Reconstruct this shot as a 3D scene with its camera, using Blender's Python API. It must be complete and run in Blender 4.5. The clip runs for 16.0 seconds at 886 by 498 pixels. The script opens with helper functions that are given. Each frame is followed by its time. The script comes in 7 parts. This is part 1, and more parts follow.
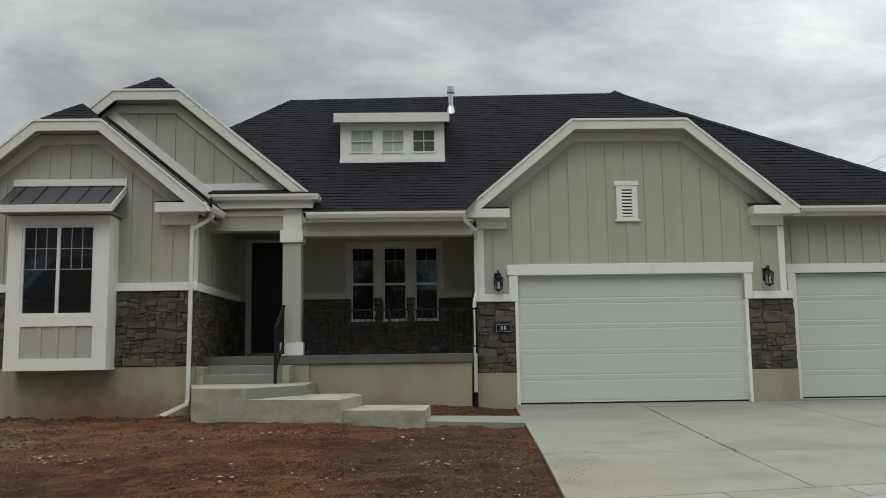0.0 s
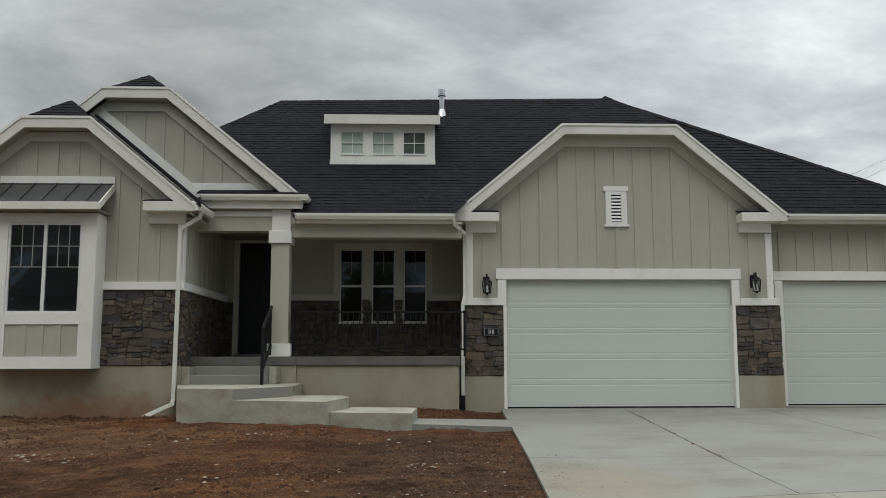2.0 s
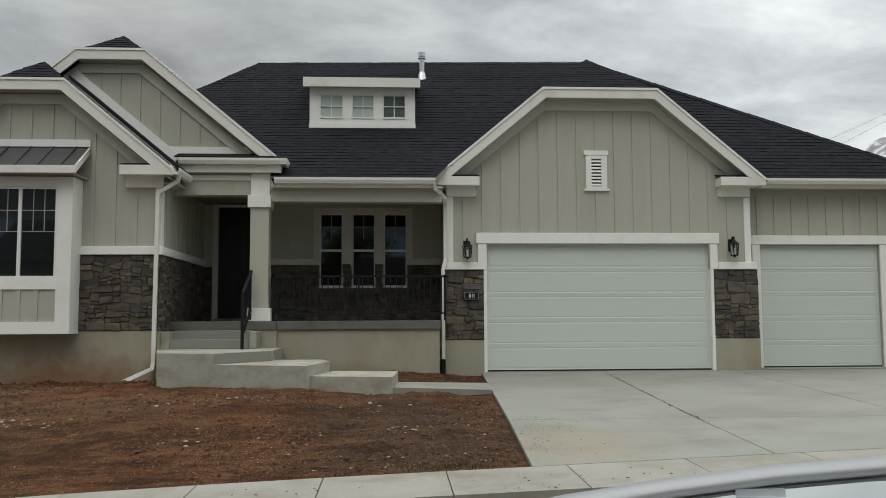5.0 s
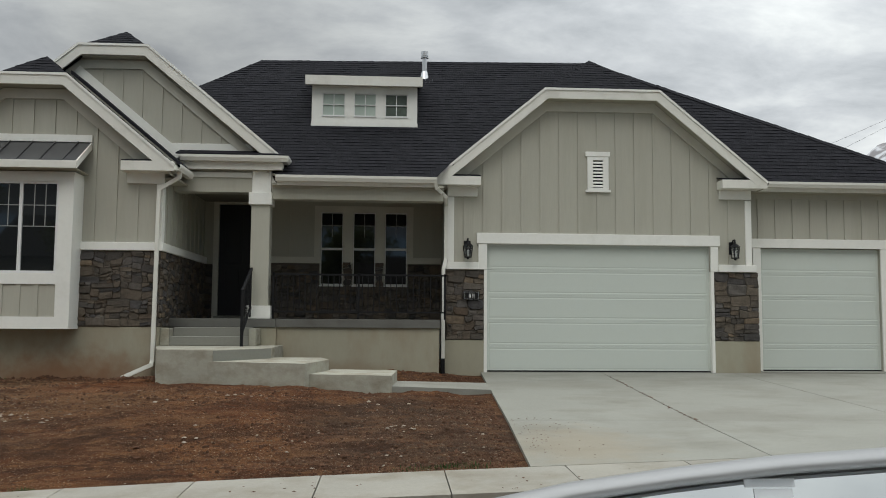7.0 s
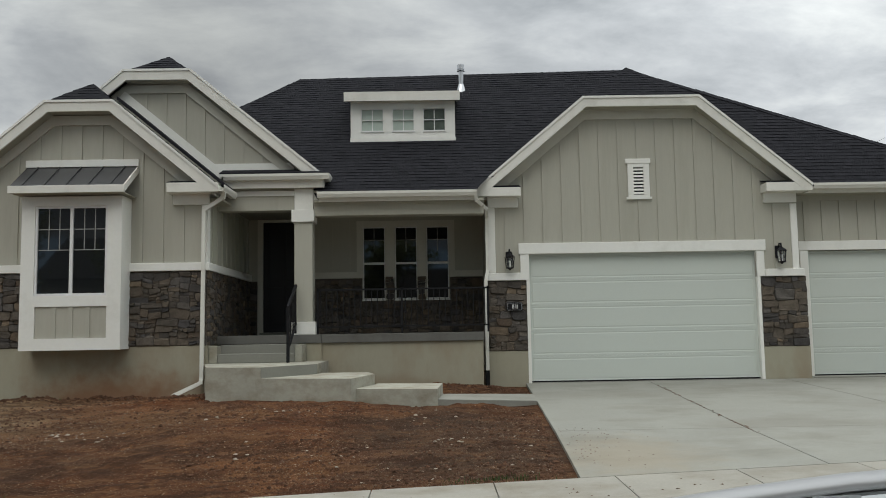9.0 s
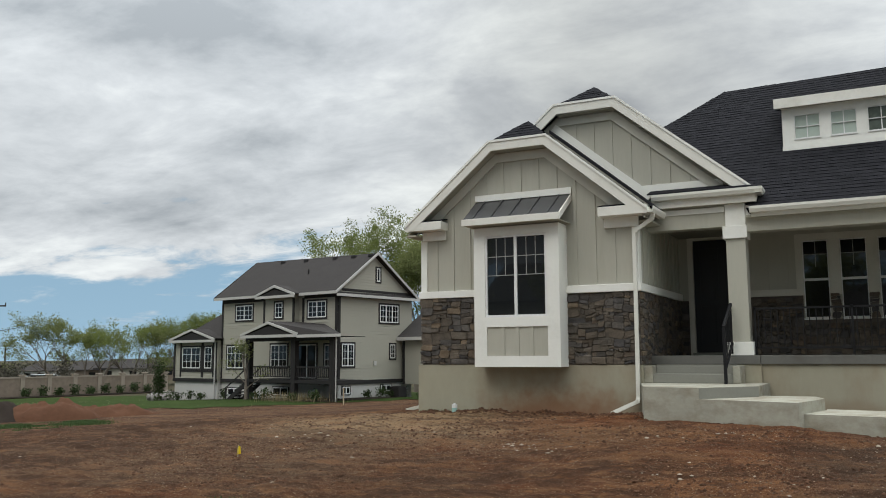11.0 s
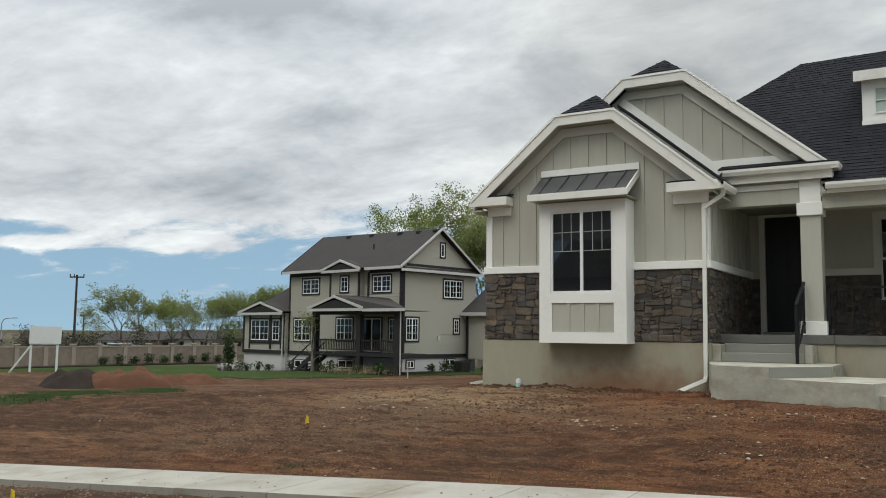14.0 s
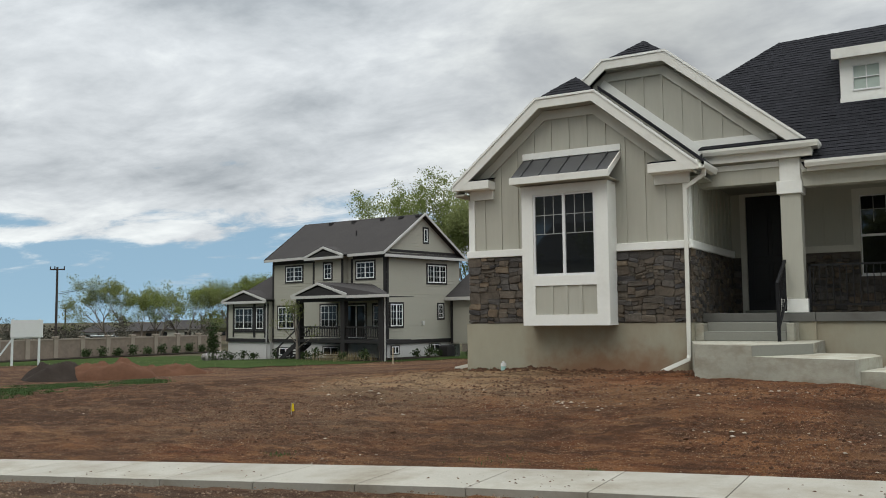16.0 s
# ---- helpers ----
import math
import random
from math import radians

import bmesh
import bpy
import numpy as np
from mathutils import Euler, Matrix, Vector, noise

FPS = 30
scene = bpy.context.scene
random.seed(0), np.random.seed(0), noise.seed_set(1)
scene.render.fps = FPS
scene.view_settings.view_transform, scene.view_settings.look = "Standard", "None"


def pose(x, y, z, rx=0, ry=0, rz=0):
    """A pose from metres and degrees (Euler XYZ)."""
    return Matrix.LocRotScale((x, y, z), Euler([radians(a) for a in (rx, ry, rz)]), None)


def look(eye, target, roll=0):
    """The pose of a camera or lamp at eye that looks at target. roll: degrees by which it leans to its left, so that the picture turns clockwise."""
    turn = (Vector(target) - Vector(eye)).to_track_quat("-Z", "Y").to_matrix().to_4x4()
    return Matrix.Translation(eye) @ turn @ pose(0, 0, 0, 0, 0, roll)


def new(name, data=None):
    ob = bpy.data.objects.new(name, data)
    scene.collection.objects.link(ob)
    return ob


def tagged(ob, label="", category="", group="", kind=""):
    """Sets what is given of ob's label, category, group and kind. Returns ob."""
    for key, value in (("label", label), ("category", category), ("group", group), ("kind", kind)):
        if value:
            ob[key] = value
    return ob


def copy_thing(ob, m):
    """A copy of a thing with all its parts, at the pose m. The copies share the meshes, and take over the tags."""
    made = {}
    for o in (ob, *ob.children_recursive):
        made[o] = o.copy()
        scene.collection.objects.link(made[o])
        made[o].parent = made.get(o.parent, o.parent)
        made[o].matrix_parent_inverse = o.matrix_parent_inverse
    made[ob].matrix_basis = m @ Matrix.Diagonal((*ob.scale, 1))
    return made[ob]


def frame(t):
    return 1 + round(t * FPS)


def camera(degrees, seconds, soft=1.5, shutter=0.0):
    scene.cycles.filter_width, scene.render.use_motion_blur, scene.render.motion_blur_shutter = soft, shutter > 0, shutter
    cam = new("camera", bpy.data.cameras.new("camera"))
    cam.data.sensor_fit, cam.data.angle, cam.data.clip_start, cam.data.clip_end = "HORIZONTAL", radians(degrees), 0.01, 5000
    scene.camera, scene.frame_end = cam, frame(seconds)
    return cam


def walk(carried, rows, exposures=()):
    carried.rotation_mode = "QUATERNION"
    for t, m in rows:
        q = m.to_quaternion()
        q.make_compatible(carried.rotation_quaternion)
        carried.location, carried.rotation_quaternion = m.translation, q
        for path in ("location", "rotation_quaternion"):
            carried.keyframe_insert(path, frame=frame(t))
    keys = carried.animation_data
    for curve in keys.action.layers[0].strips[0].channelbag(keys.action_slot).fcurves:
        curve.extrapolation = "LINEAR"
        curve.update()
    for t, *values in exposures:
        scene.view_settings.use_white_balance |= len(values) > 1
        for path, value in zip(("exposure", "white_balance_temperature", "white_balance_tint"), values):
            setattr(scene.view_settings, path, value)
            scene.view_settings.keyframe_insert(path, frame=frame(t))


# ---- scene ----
cam = camera(54.7, 16.0, soft=0.98)
PATH = [
    (0, (-0.073, -0.322, 1.108), (-0.026, 1.664, 1.346), -0.8),
    (0.5, (-0.076, -0.312, 1.110), (-0.02, 1.673, 1.344), -0.9),
    (1, (-0.079, -0.314, 1.109), (0.0, 1.67, 1.350), -0.9),
    (1.5, (-0.089, -0.314, 1.105), (-0.005, 1.669, 1.353), -0.5),
    (2, (-0.076, -0.31, 1.103), (-0.003, 1.673, 1.348), -0.1),
    (2.5, (-0.07, -0.3, 1.101), (0.023, 1.684, 1.331), -0.3),
    (3, (-0.075, -0.289, 1.099), (0.04, 1.697, 1.298), -0.5),
    (3.5, (-0.082, -0.3, 1.102), (0.036, 1.689, 1.277), -0.6),
    (4, (-0.074, -0.288, 1.100), (0.038, 1.702, 1.266), -0.7),
    (4.5, (-0.08, -0.291, 1.100), (0.035, 1.699, 1.263), -0.5),
    (7, (-0.087, -0.281, 1.088), (0.032, 1.709, 1.251), 0.4),
    (7.5, (-0.088, -0.296, 1.100), (0.004, 1.693, 1.285), -0.0),
    (8, (-0.085, -0.284, 1.098), (-0.016, 1.705, 1.291), -0.4),
    (8.2, (-0.084, -0.297, 1.102), (-0.024, 1.692, 1.293), -0.6),
    (10.3, (-0.184, -0.351, 1.104), (-0.529, 1.608, 1.31), -2.3),
    (10.5, (-0.187, -0.378, 1.114), (-0.698, 1.543, 1.334), -2.2),
    (11, (-0.226, -0.478, 1.095), (-1.132, 1.287, 1.342), -0.3),
    (11.5, (-0.24, -0.539, 1.079), (-1.314, 1.13, 1.324), 1.8),
    (12, (-0.244, -0.554, 1.075), (-1.334, 1.105, 1.316), 2.5),
    (12.5, (-0.238, -0.555, 1.084), (-1.32, 1.111, 1.314), 2.0),
    (13, (-0.238, -0.544, 1.075), (-1.302, 1.135, 1.295), 1.7),
    (13.5, (-0.248, -0.524, 1.065), (-1.298, 1.166, 1.273), 1.2),
    (14, (-0.238, -0.516, 1.073), (-1.277, 1.182, 1.264), 0.6),
    (14.5, (-0.229, -0.518, 1.074), (-1.253, 1.191, 1.253), 0.0),
    (15, (-0.235, -0.521, 1.074), (-1.246, 1.195, 1.248), -0.4),
    (15.5, (-0.228, -0.512, 1.074), (-1.236, 1.207, 1.241), -0.6),
    (16, (-0.248, -0.481, 1.075), (-1.255, 1.24, 1.231), -0.6),
]
walk(cam, [(t, look(eye, target, roll)) for t, eye, target, roll in PATH],
     exposures=[(0, -0.60), (2, -0.64), (3.5, -0.58), (4.7, -0.56), (7, -0.50), (8.2, -0.57), (10.3, -0.36), (11.5, -0.15), (16, -0.19)])

# ---- light ----
world = bpy.data.worlds.new("overcast_sky")
scene.world = world
world.use_nodes = True


def build_world():
    nt = world.node_tree
    nt.nodes.clear()
    N, L = nt.nodes.new, nt.links.new
    out, bg = N("ShaderNodeOutputWorld"), N("ShaderNodeBackground")
    co = N("ShaderNodeTexCoord")
    sep = N("ShaderNodeSeparateXYZ")
    L(co.outputs["Generated"], sep.inputs[0])

    def math_node(op, a, b=None, clamp=False):
        n = N("ShaderNodeMath")
        n.operation, n.use_clamp = op, clamp
        for i, v in enumerate((a, b)):
            if v is None:
                continue
            if isinstance(v, (int, float)):
                n.inputs[i].default_value = v
            else:
                L(v, n.inputs[i])
        return n.outputs[0]

    zc = math_node("MAXIMUM", sep.outputs[2], 0.0)
    zp = math_node("ADD", zc, 0.20)
    u, v = math_node("DIVIDE", sep.outputs[0], zp), math_node("DIVIDE", sep.outputs[1], zp)
    comb = N("ShaderNodeCombineXYZ")
    L(u, comb.inputs[0]), L(v, comb.inputs[1])

    def clouds(scale, detail, rough, w):
        n = N("ShaderNodeTexNoise")
        n.noise_dimensions = "3D"
        mp = N("ShaderNodeMapping")
        mp.inputs["Location"].default_value = (w, w * 1.7, w * 0.3)
        mp.inputs["Scale"].default_value = (1.0, 1.25, 1)
        L(comb.outputs[0], mp.inputs[0])
        L(mp.outputs[0], n.inputs["Vector"])
        n.inputs["Scale"].default_value = scale
        n.inputs["Detail"].default_value = detail
        n.inputs["Roughness"].default_value = rough
        n.inputs["Distortion"].default_value = 0.25
        return n.outputs["Fac"]

    big, small = clouds(0.85, 6, 0.55, 3.1), clouds(2.5, 8, 0.62, 7.7)
    mixn = math_node("ADD", math_node("MULTIPLY", big, 0.62), math_node("MULTIPLY", small, 0.38))
    ramp = N("ShaderNodeValToRGB")
    L(mixn, ramp.inputs[0])
    e = ramp.color_ramp.elements
    e[0].position, e[0].color = 0.36, (0.345, 0.379, 0.408, 1)
    e[1].position, e[1].color = 0.63, (0.915, 0.955, 0.945, 1)
    mid = e.new(0.5)
    mid.color = (0.605, 0.641, 0.667, 1)
    # overcast sky: the zenith about three times as bright as the horizon
    grad = math_node("ADD", math_node("MULTIPLY", math_node("POWER", zc, 3.2), ZENITH), 0.97)
    scaled = N("ShaderNodeVectorMath")
    scaled.operation = "SCALE"
    # the deck thins and brightens towards the east
    east = N("ShaderNodeMapRange")
    east.interpolation_type = "SMOOTHSTEP"
    L(sep.outputs[0], east.inputs["Value"])
    for key, v in (("From Min", -0.36), ("From Max", 0.45), ("To Min", 0.73), ("To Max", 1.60)):
        east.inputs[key].default_value = v
    west = N("ShaderNodeMapRange")
    west.interpolation_type = "SMOOTHSTEP"
    L(sep.outputs[0], west.inputs["Value"])
    for key, v in (("From Min", -0.24), ("From Max", -0.62), ("To Min", 1.0), ("To Max", 1.92)):
        west.inputs[key].default_value = v
    grad = math_node("MULTIPLY", grad, west.outputs[0])
    # unseen southern sky dimmed to darken the porch and front walls
    south = N("ShaderNodeMapRange")
    south.interpolation_type = "SMOOTHSTEP"
    L(sep.outputs[1], south.inputs["Value"])
    for key, v in (("From Min", -0.75), ("From Max", 0.35), ("To Min", 0.57), ("To Max", 1.0)):
        south.inputs[key].default_value = v
    grad = math_node("MULTIPLY", math_node("MULTIPLY", grad, east.outputs[0]), south.outputs[0])
    L(ramp.outputs[0], scaled.inputs[0]), L(grad, scaled.inputs["Scale"])
    sky = N("ShaderNodeTexSky")
    sky.sky_type, sky.sun_disc = "NISHITA", False
    sky.sun_elevation, sky.sun_rotation = radians(51), radians(195)
    blue = N("ShaderNodeVectorMath")
    blue.operation = "SCALE"
    lift = N("ShaderNodeVectorMath")
    lift.operation = "ADD"
    lift.inputs[1].default_value = (0, 0, 0.16)
    unit = N("ShaderNodeVectorMath")
    unit.operation = "NORMALIZE"
    L(co.outputs["Generated"], lift.inputs[0]), L(lift.outputs[0], unit.inputs[0]), L(unit.outputs[0], sky.inputs["Vector"])
    sky.dust_density, sky.ozone_density = 0.4, 2.0
    L(sky.outputs[0], blue.inputs[0])
    blue.inputs["Scale"].default_value = 0.15
    # the cloud deck breaks up towards the horizon
    cover = N("ShaderNodeMapRange")
    cover.interpolation_type = "SMOOTHSTEP"
    edge = math_node("ADD", sep.outputs[2], math_node("MULTIPLY", math_node("SUBTRACT", small, 0.5), 0.34))
    # thin flat cloud bars in the clear band
    bars, mpb, barm = N("ShaderNodeTexNoise"), N("ShaderNodeMapping"), N("ShaderNodeMapRange")
    mpb.inputs["Scale"].default_value = (2.6, 2.6, 30.0)
    L(co.outputs["Generated"], mpb.inputs[0]), L(mpb.outputs[0], bars.inputs["Vector"])
    bars.inputs["Scale"].default_value, bars.inputs["Detail"].default_value, bars.inputs["Roughness"].default_value = 1.0, 6, 0.5
    barm.interpolation_type = "SMOOTHSTEP"
    L(bars.outputs["Fac"], barm.inputs["Value"])
    for key, v in (("From Min", 0.50), ("From Max", 0.70), ("To Min", 0.0), ("To Max", 0.075)):
        barm.inputs[key].default_value = v
    edge = math_node("ADD", edge, barm.outputs[0])
    L(edge, cover.inputs["Value"])
    cover.inputs["From Min"].default_value, cover.inputs["From Max"].default_value = 0.075, 0.145
    mix = N("ShaderNodeMix")
    mix.data_type = "RGBA"
    L(cover.outputs[0], mix.inputs["Factor"])
    haze = N("ShaderNodeMix")
    haze.data_type = "RGBA"
    haze.inputs["Factor"].default_value = 0.55
    L(blue.outputs[0], haze.inputs["A"])
    haze.inputs["B"].default_value = (0.42, 0.66, 0.78, 1)
    L(haze.outputs["Result"], mix.inputs["A"]), L(scaled.outputs[0], mix.inputs["B"])
    L(mix.outputs["Result"], bg.inputs["Color"])
    bg.inputs["Strength"].default_value = SKY
    L(bg.outputs[0], out.inputs["Surface"])


SKY, ZENITH = 0.93, 5.4
build_world()
sun_data = bpy.data.lights.new("sun", "SUN")
sun_data.energy, sun_data.angle, sun_data.color = 1.05, radians(30), (1, 0.985, 0.95)
sun = new("sun", sun_data)
sun.matrix_world = look((-5, -9, 24), (0, 10, 0))


# ---- materials ----
def material(name, color, rough=0.7, spread=0.12, grain=12.0, stain=0.8, bump=0.15, bump_scale=None, metal=0.0, spec=0.3,
             dark=None, stretch=(1, 1, 1), islands=0.0, objects=0.0, dirt=None):
    m = bpy.data.materials.new(name)
    m.use_nodes = True
    nt = m.node_tree
    N, L = nt.nodes.new, nt.links.new
    b = nt.nodes["Principled BSDF"]
    co, mp = N("ShaderNodeTexCoord"), N("ShaderNodeMapping")
    geo = N("ShaderNodeNewGeometry")
    mp.inputs["Scale"].default_value = stretch
    L(geo.outputs["Position"], mp.inputs[0])

    def tex(scale, detail=6, rough_=0.6):
        n = N("ShaderNodeTexNoise")
        n.inputs["Scale"].default_value, n.inputs["Detail"].default_value, n.inputs["Roughness"].default_value = scale, detail, rough_
        L(mp.outputs[0], n.inputs["Vector"])
        return n.outputs["Fac"]

    def mul(a, k, add=0.0):
        n = N("ShaderNodeMath")
        n.operation = "MULTIPLY_ADD"
        L(a, n.inputs[0])
        n.inputs[1].default_value, n.inputs[2].default_value = k, add
        return n.outputs[0]

    def add(a, c):
        n = N("ShaderNodeMath")
        n.operation = "ADD"
        L(a, n.inputs[0]), L(c, n.inputs[1])
        return n.outputs[0]

    fine, coarse = tex(grain), tex(stain, 4)
    val = add(mul(fine, spread, -spread / 2), mul(coarse, spread * 1.4, 1 - spread * 0.7))
    if islands:
        val = add(val, mul(geo.outputs["Random Per Island"], islands, -islands / 2))
    if objects:
        oi = N("ShaderNodeObjectInfo")
        val = add(val, mul(oi.outputs["Random"], objects, -objects / 2))
    hsv = N("ShaderNodeHueSaturation")
    hsv.inputs["Color"].default_value = (*color, 1)
    L(val, hsv.inputs["Value"])
    col = hsv.outputs[0]
    if dark:
        mx = N("ShaderNodeMix")
        mx.data_type = "RGBA"
        rp = N("ShaderNodeMapRange")
        L(tex(dark[1], 7, 0.65), rp.inputs["Value"])
        rp.inputs["From Min"].default_value, rp.inputs["From Max"].default_value = dark[2], dark[3]
        L(rp.outputs[0], mx.inputs["Factor"])
        L(col, mx.inputs["A"])
        mx.inputs["B"].default_value = (*dark[0], 1)
        col = mx.outputs["Result"]
    L(col, b.inputs["Base Color"])
    b.inputs["Metallic"].default_value = metal
    b.inputs["Specular IOR Level"].default_value = spec
    L(mul(coarse, 0.2, rough - 0.1), b.inputs["Roughness"])
    if bump:
        bp = N("ShaderNodeBump")
        bp.inputs["Strength"].default_value, bp.inputs["Distance"].default_value = bump, 0.02
        L(tex(bump_scale or grain * 2, 8, 0.65), bp.inputs["Height"])
        L(bp.outputs[0], b.inputs["Normal"])
    return m


SIDING = material("painted_fibre_cement", (0.425, 0.413, 0.345), 0.75, 0.12, 26, 0.8, 0.12, 45, dark=((0.365, 0.352, 0.285), 2.2, 0.52, 0.80), stretch=(1, 1, 0.12))
TRIM = material("white_painted_trim", (0.80, 0.795, 0.735), 0.6, 0.09, 16, 1.1, 0.08, 30, dark=((0.67, 0.66, 0.59), 1.4, 0.55, 0.85))
# trim tone that carries shade: lifted under the eaves, dimmed inside the porch
SHADE_TONED = material("shade_toned_trim", (0.59, 0.575, 0.495), 0.7, 0.10, 22, 0.9, 0.10, 40, dark=((0.51, 0.49, 0.415), 2.0, 0.52, 0.80))
FASCIA = material("off_white_fascia", (0.73, 0.715, 0.645), 0.6, 0.10, 16, 1.1, 0.10, 30, dark=((0.56, 0.54, 0.47), 1.6, 0.53, 0.82))
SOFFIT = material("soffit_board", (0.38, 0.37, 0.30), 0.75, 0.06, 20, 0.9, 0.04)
SHINGLE = material("asphalt_shingle", (0.0225, 0.0225, 0.0255), 0.97, 0.35, 60, 0.5, 0.5, 160, islands=0.30, spec=0.06)
def stone_material():
    m = material("stone_veneer", (0.2, 0.16, 0.13), 0.92, 0.9, 22, 5.0, 0.9, 34, spec=0.15)
    nt = m.node_tree
    N, L = nt.nodes.new, nt.links.new
    bs = nt.nodes["Principled BSDF"]
    hsv = bs.inputs["Base Color"].links[0].from_node
    oi, geo, ad, fr, ramp = N("ShaderNodeObjectInfo"), N("ShaderNodeNewGeometry"), N("ShaderNodeMath"), N("ShaderNodeMath"), N("ShaderNodeValToRGB")
    L(oi.outputs["Random"], ad.inputs[0]), L(geo.outputs["Random Per Island"], ad.inputs[1])
    fr.operation = "FRACT"
    L(ad.outputs[0], fr.inputs[0]), L(fr.outputs[0], ramp.inputs[0])
    e = ramp.color_ramp.elements
    e[0].position, e[0].color = 0.0, (0.058, 0.055, 0.054, 1)
    e[1].position, e[1].color = 1.0, (0.205, 0.160, 0.112, 1)
    for p, c in ((0.20, (0.096, 0.082, 0.066)), (0.40, (0.126, 0.103, 0.079)), (0.55, (0.074, 0.070, 0.069)), (0.70, (0.115, 0.104, 0.092)), (0.83, (0.140, 0.117, 0.091)), (0.93, (0.098, 0.074, 0.055))):
        e.new(p).color = (*c, 1)
    L(ramp.outputs[0], hsv.inputs["Color"])
    return m


STONE = stone_material()
MORTAR = material("grey_brown_mortar", (0.105, 0.090, 0.073), 0.95, 0.2, 30, 2, 0.4)
CONCRETE = material("pale_concrete", (0.365, 0.353, 0.288), 0.85, 0.30, 14, 1.8, 0.25, 50, dark=((0.235, 0.205, 0.150), 2.1, 0.44, 0.70), stretch=(1, 1, 1.5))
PAVING = material("driveway_concrete", (0.252, 0.248, 0.212), 0.8, 0.26, 30, 1.0, 0.16, 80, dark=((0.192, 0.184, 0.152), 0.9, 0.46, 0.70), stretch=(0.75, 1.2, 1))
SIDEWALK = material("sidewalk_concrete", (0.280, 0.264, 0.222), 0.85, 0.26, 28, 1.2, 0.16, 70, dark=((0.185, 0.160, 0.118), 1.1, 0.47, 0.74), objects=0.10)
FOUNDATION = material("parged_foundation", (0.335, 0.315, 0.235), 0.85, 0.16, 9, 0.9, 0.15, 40, dark=((0.27, 0.215, 0.145), 0.7, 0.48, 0.75), stretch=(1, 1, 0.45))


def splash(m, centre, radii, colour, amount):
    """A mud splash with an uneven edge, on the wall round a given place."""
    nt = m.node_tree
    N, L = nt.nodes.new, nt.links.new
    bs = nt.nodes["Principled BSDF"]
    old = bs.inputs["Base Color"].links[0].from_socket
    geo, mp, ln, ns, ad, rg, mx = N("ShaderNodeNewGeometry"), N("ShaderNodeMapping"), N("ShaderNodeVectorMath"), N("ShaderNodeTexNoise"), N("ShaderNodeMath"), N("ShaderNodeMapRange"), N("ShaderNodeMix")
    mp.inputs["Scale"].default_value = tuple(1 / r for r in radii)
    mp.inputs["Location"].default_value = tuple(-c / r for c, r in zip(centre, radii))
    L(geo.outputs["Position"], mp.inputs[0])
    ln.operation = "LENGTH"
    L(mp.outputs[0], ln.inputs[0])
    ns.inputs["Scale"].default_value, ns.inputs["Detail"].default_value = 3.5, 8
    L(geo.outputs["Position"], ns.inputs["Vector"])
    ad.operation = "MULTIPLY_ADD"
    L(ns.outputs["Fac"], ad.inputs[0])
    ad.inputs[1].default_value = 1.1
    L(ln.outputs["Value"], ad.inputs[2])
    rg.interpolation_type = "SMOOTHSTEP"
    L(ad.outputs[0], rg.inputs["Value"])
    rg.inputs["From Min"].default_value, rg.inputs["From Max"].default_value = 1.7, 0.75
    rg.inputs["To Max"].default_value = amount
    mx.data_type = "RGBA"
    L(rg.outputs[0], mx.inputs["Factor"]), L(old, mx.inputs["A"])
    mx.inputs["B"].default_value = (*colour, 1)
    L(mx.outputs["Result"], bs.inputs["Base Color"])


splash(FOUNDATION, (-6.1, 16.2, -0.15), (2.0, 3.0, 0.75), (0.215, 0.112, 0.058), 0.9)
splash(PAVING, (2.1, 9.6, -0.35), (1.1, 1.5, 3.0), (0.27, 0.22, 0.15), 0.5)
splash(PAVING, (4.6, 11.6, -0.3), (1.8, 0.5, 3.0), (0.20, 0.19, 0.158), 0.5)
splash(PAVING, (3.0, 15.3, -0.2), (2.2, 0.7, 3.0), (0.21, 0.202, 0.17), 0.5)
splash(FOUNDATION, (-1.1, 17.0, 0.0), (1.6, 3.0, 0.30), (0.22, 0.15, 0.09), 0.5)
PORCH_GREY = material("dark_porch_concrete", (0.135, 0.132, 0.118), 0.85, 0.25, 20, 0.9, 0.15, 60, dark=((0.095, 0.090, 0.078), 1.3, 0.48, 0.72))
STEP_GREY = material("grey_step_concrete", (0.225, 0.222, 0.190), 0.85, 0.2, 25, 0.9, 0.15, 60)
DOOR_WHITE = material("garage_door_steel", (0.565, 0.605, 0.55), 0.5, 0.035, 12, 0.5, 0.03, 140, spec=0.4)
GUTTER = material("white_aluminium", (0.70, 0.69, 0.62), 0.45, 0.04, 10, 0.6, 0.0, spec=0.4)
METAL_ROOF = material("bronze_metal_roof", (0.10, 0.10, 0.10), 0.42, 0.1, 8, 0.8, 0.03, metal=0.6, spec=0.4)
BLACK = material("black_iron", (0.010, 0.010, 0.011), 0.6, 0.2, 30, 2, 0.1, spec=0.2)
DARK_DOOR = material("dark_door_paint", (0.012, 0.012, 0.014), 0.4, 0.1, 15, 1, 0.03, spec=0.4)
VINYL = material("white_vinyl", (0.75, 0.75, 0.73), 0.45, 0.03, 10, 1, 0.0, spec=0.4)
STEEL = material("galvanised_steel", (0.62, 0.63, 0.64), 0.32, 0.12, 14, 2, 0.03, metal=0.9)
# pale green base colour for the two left dormer panes
PALE_GLAZING = material("pale_green_glazing", (0.43, 0.50, 0.44), 0.12, 0.25, 3, 1.2, 0.0, spec=0.5)
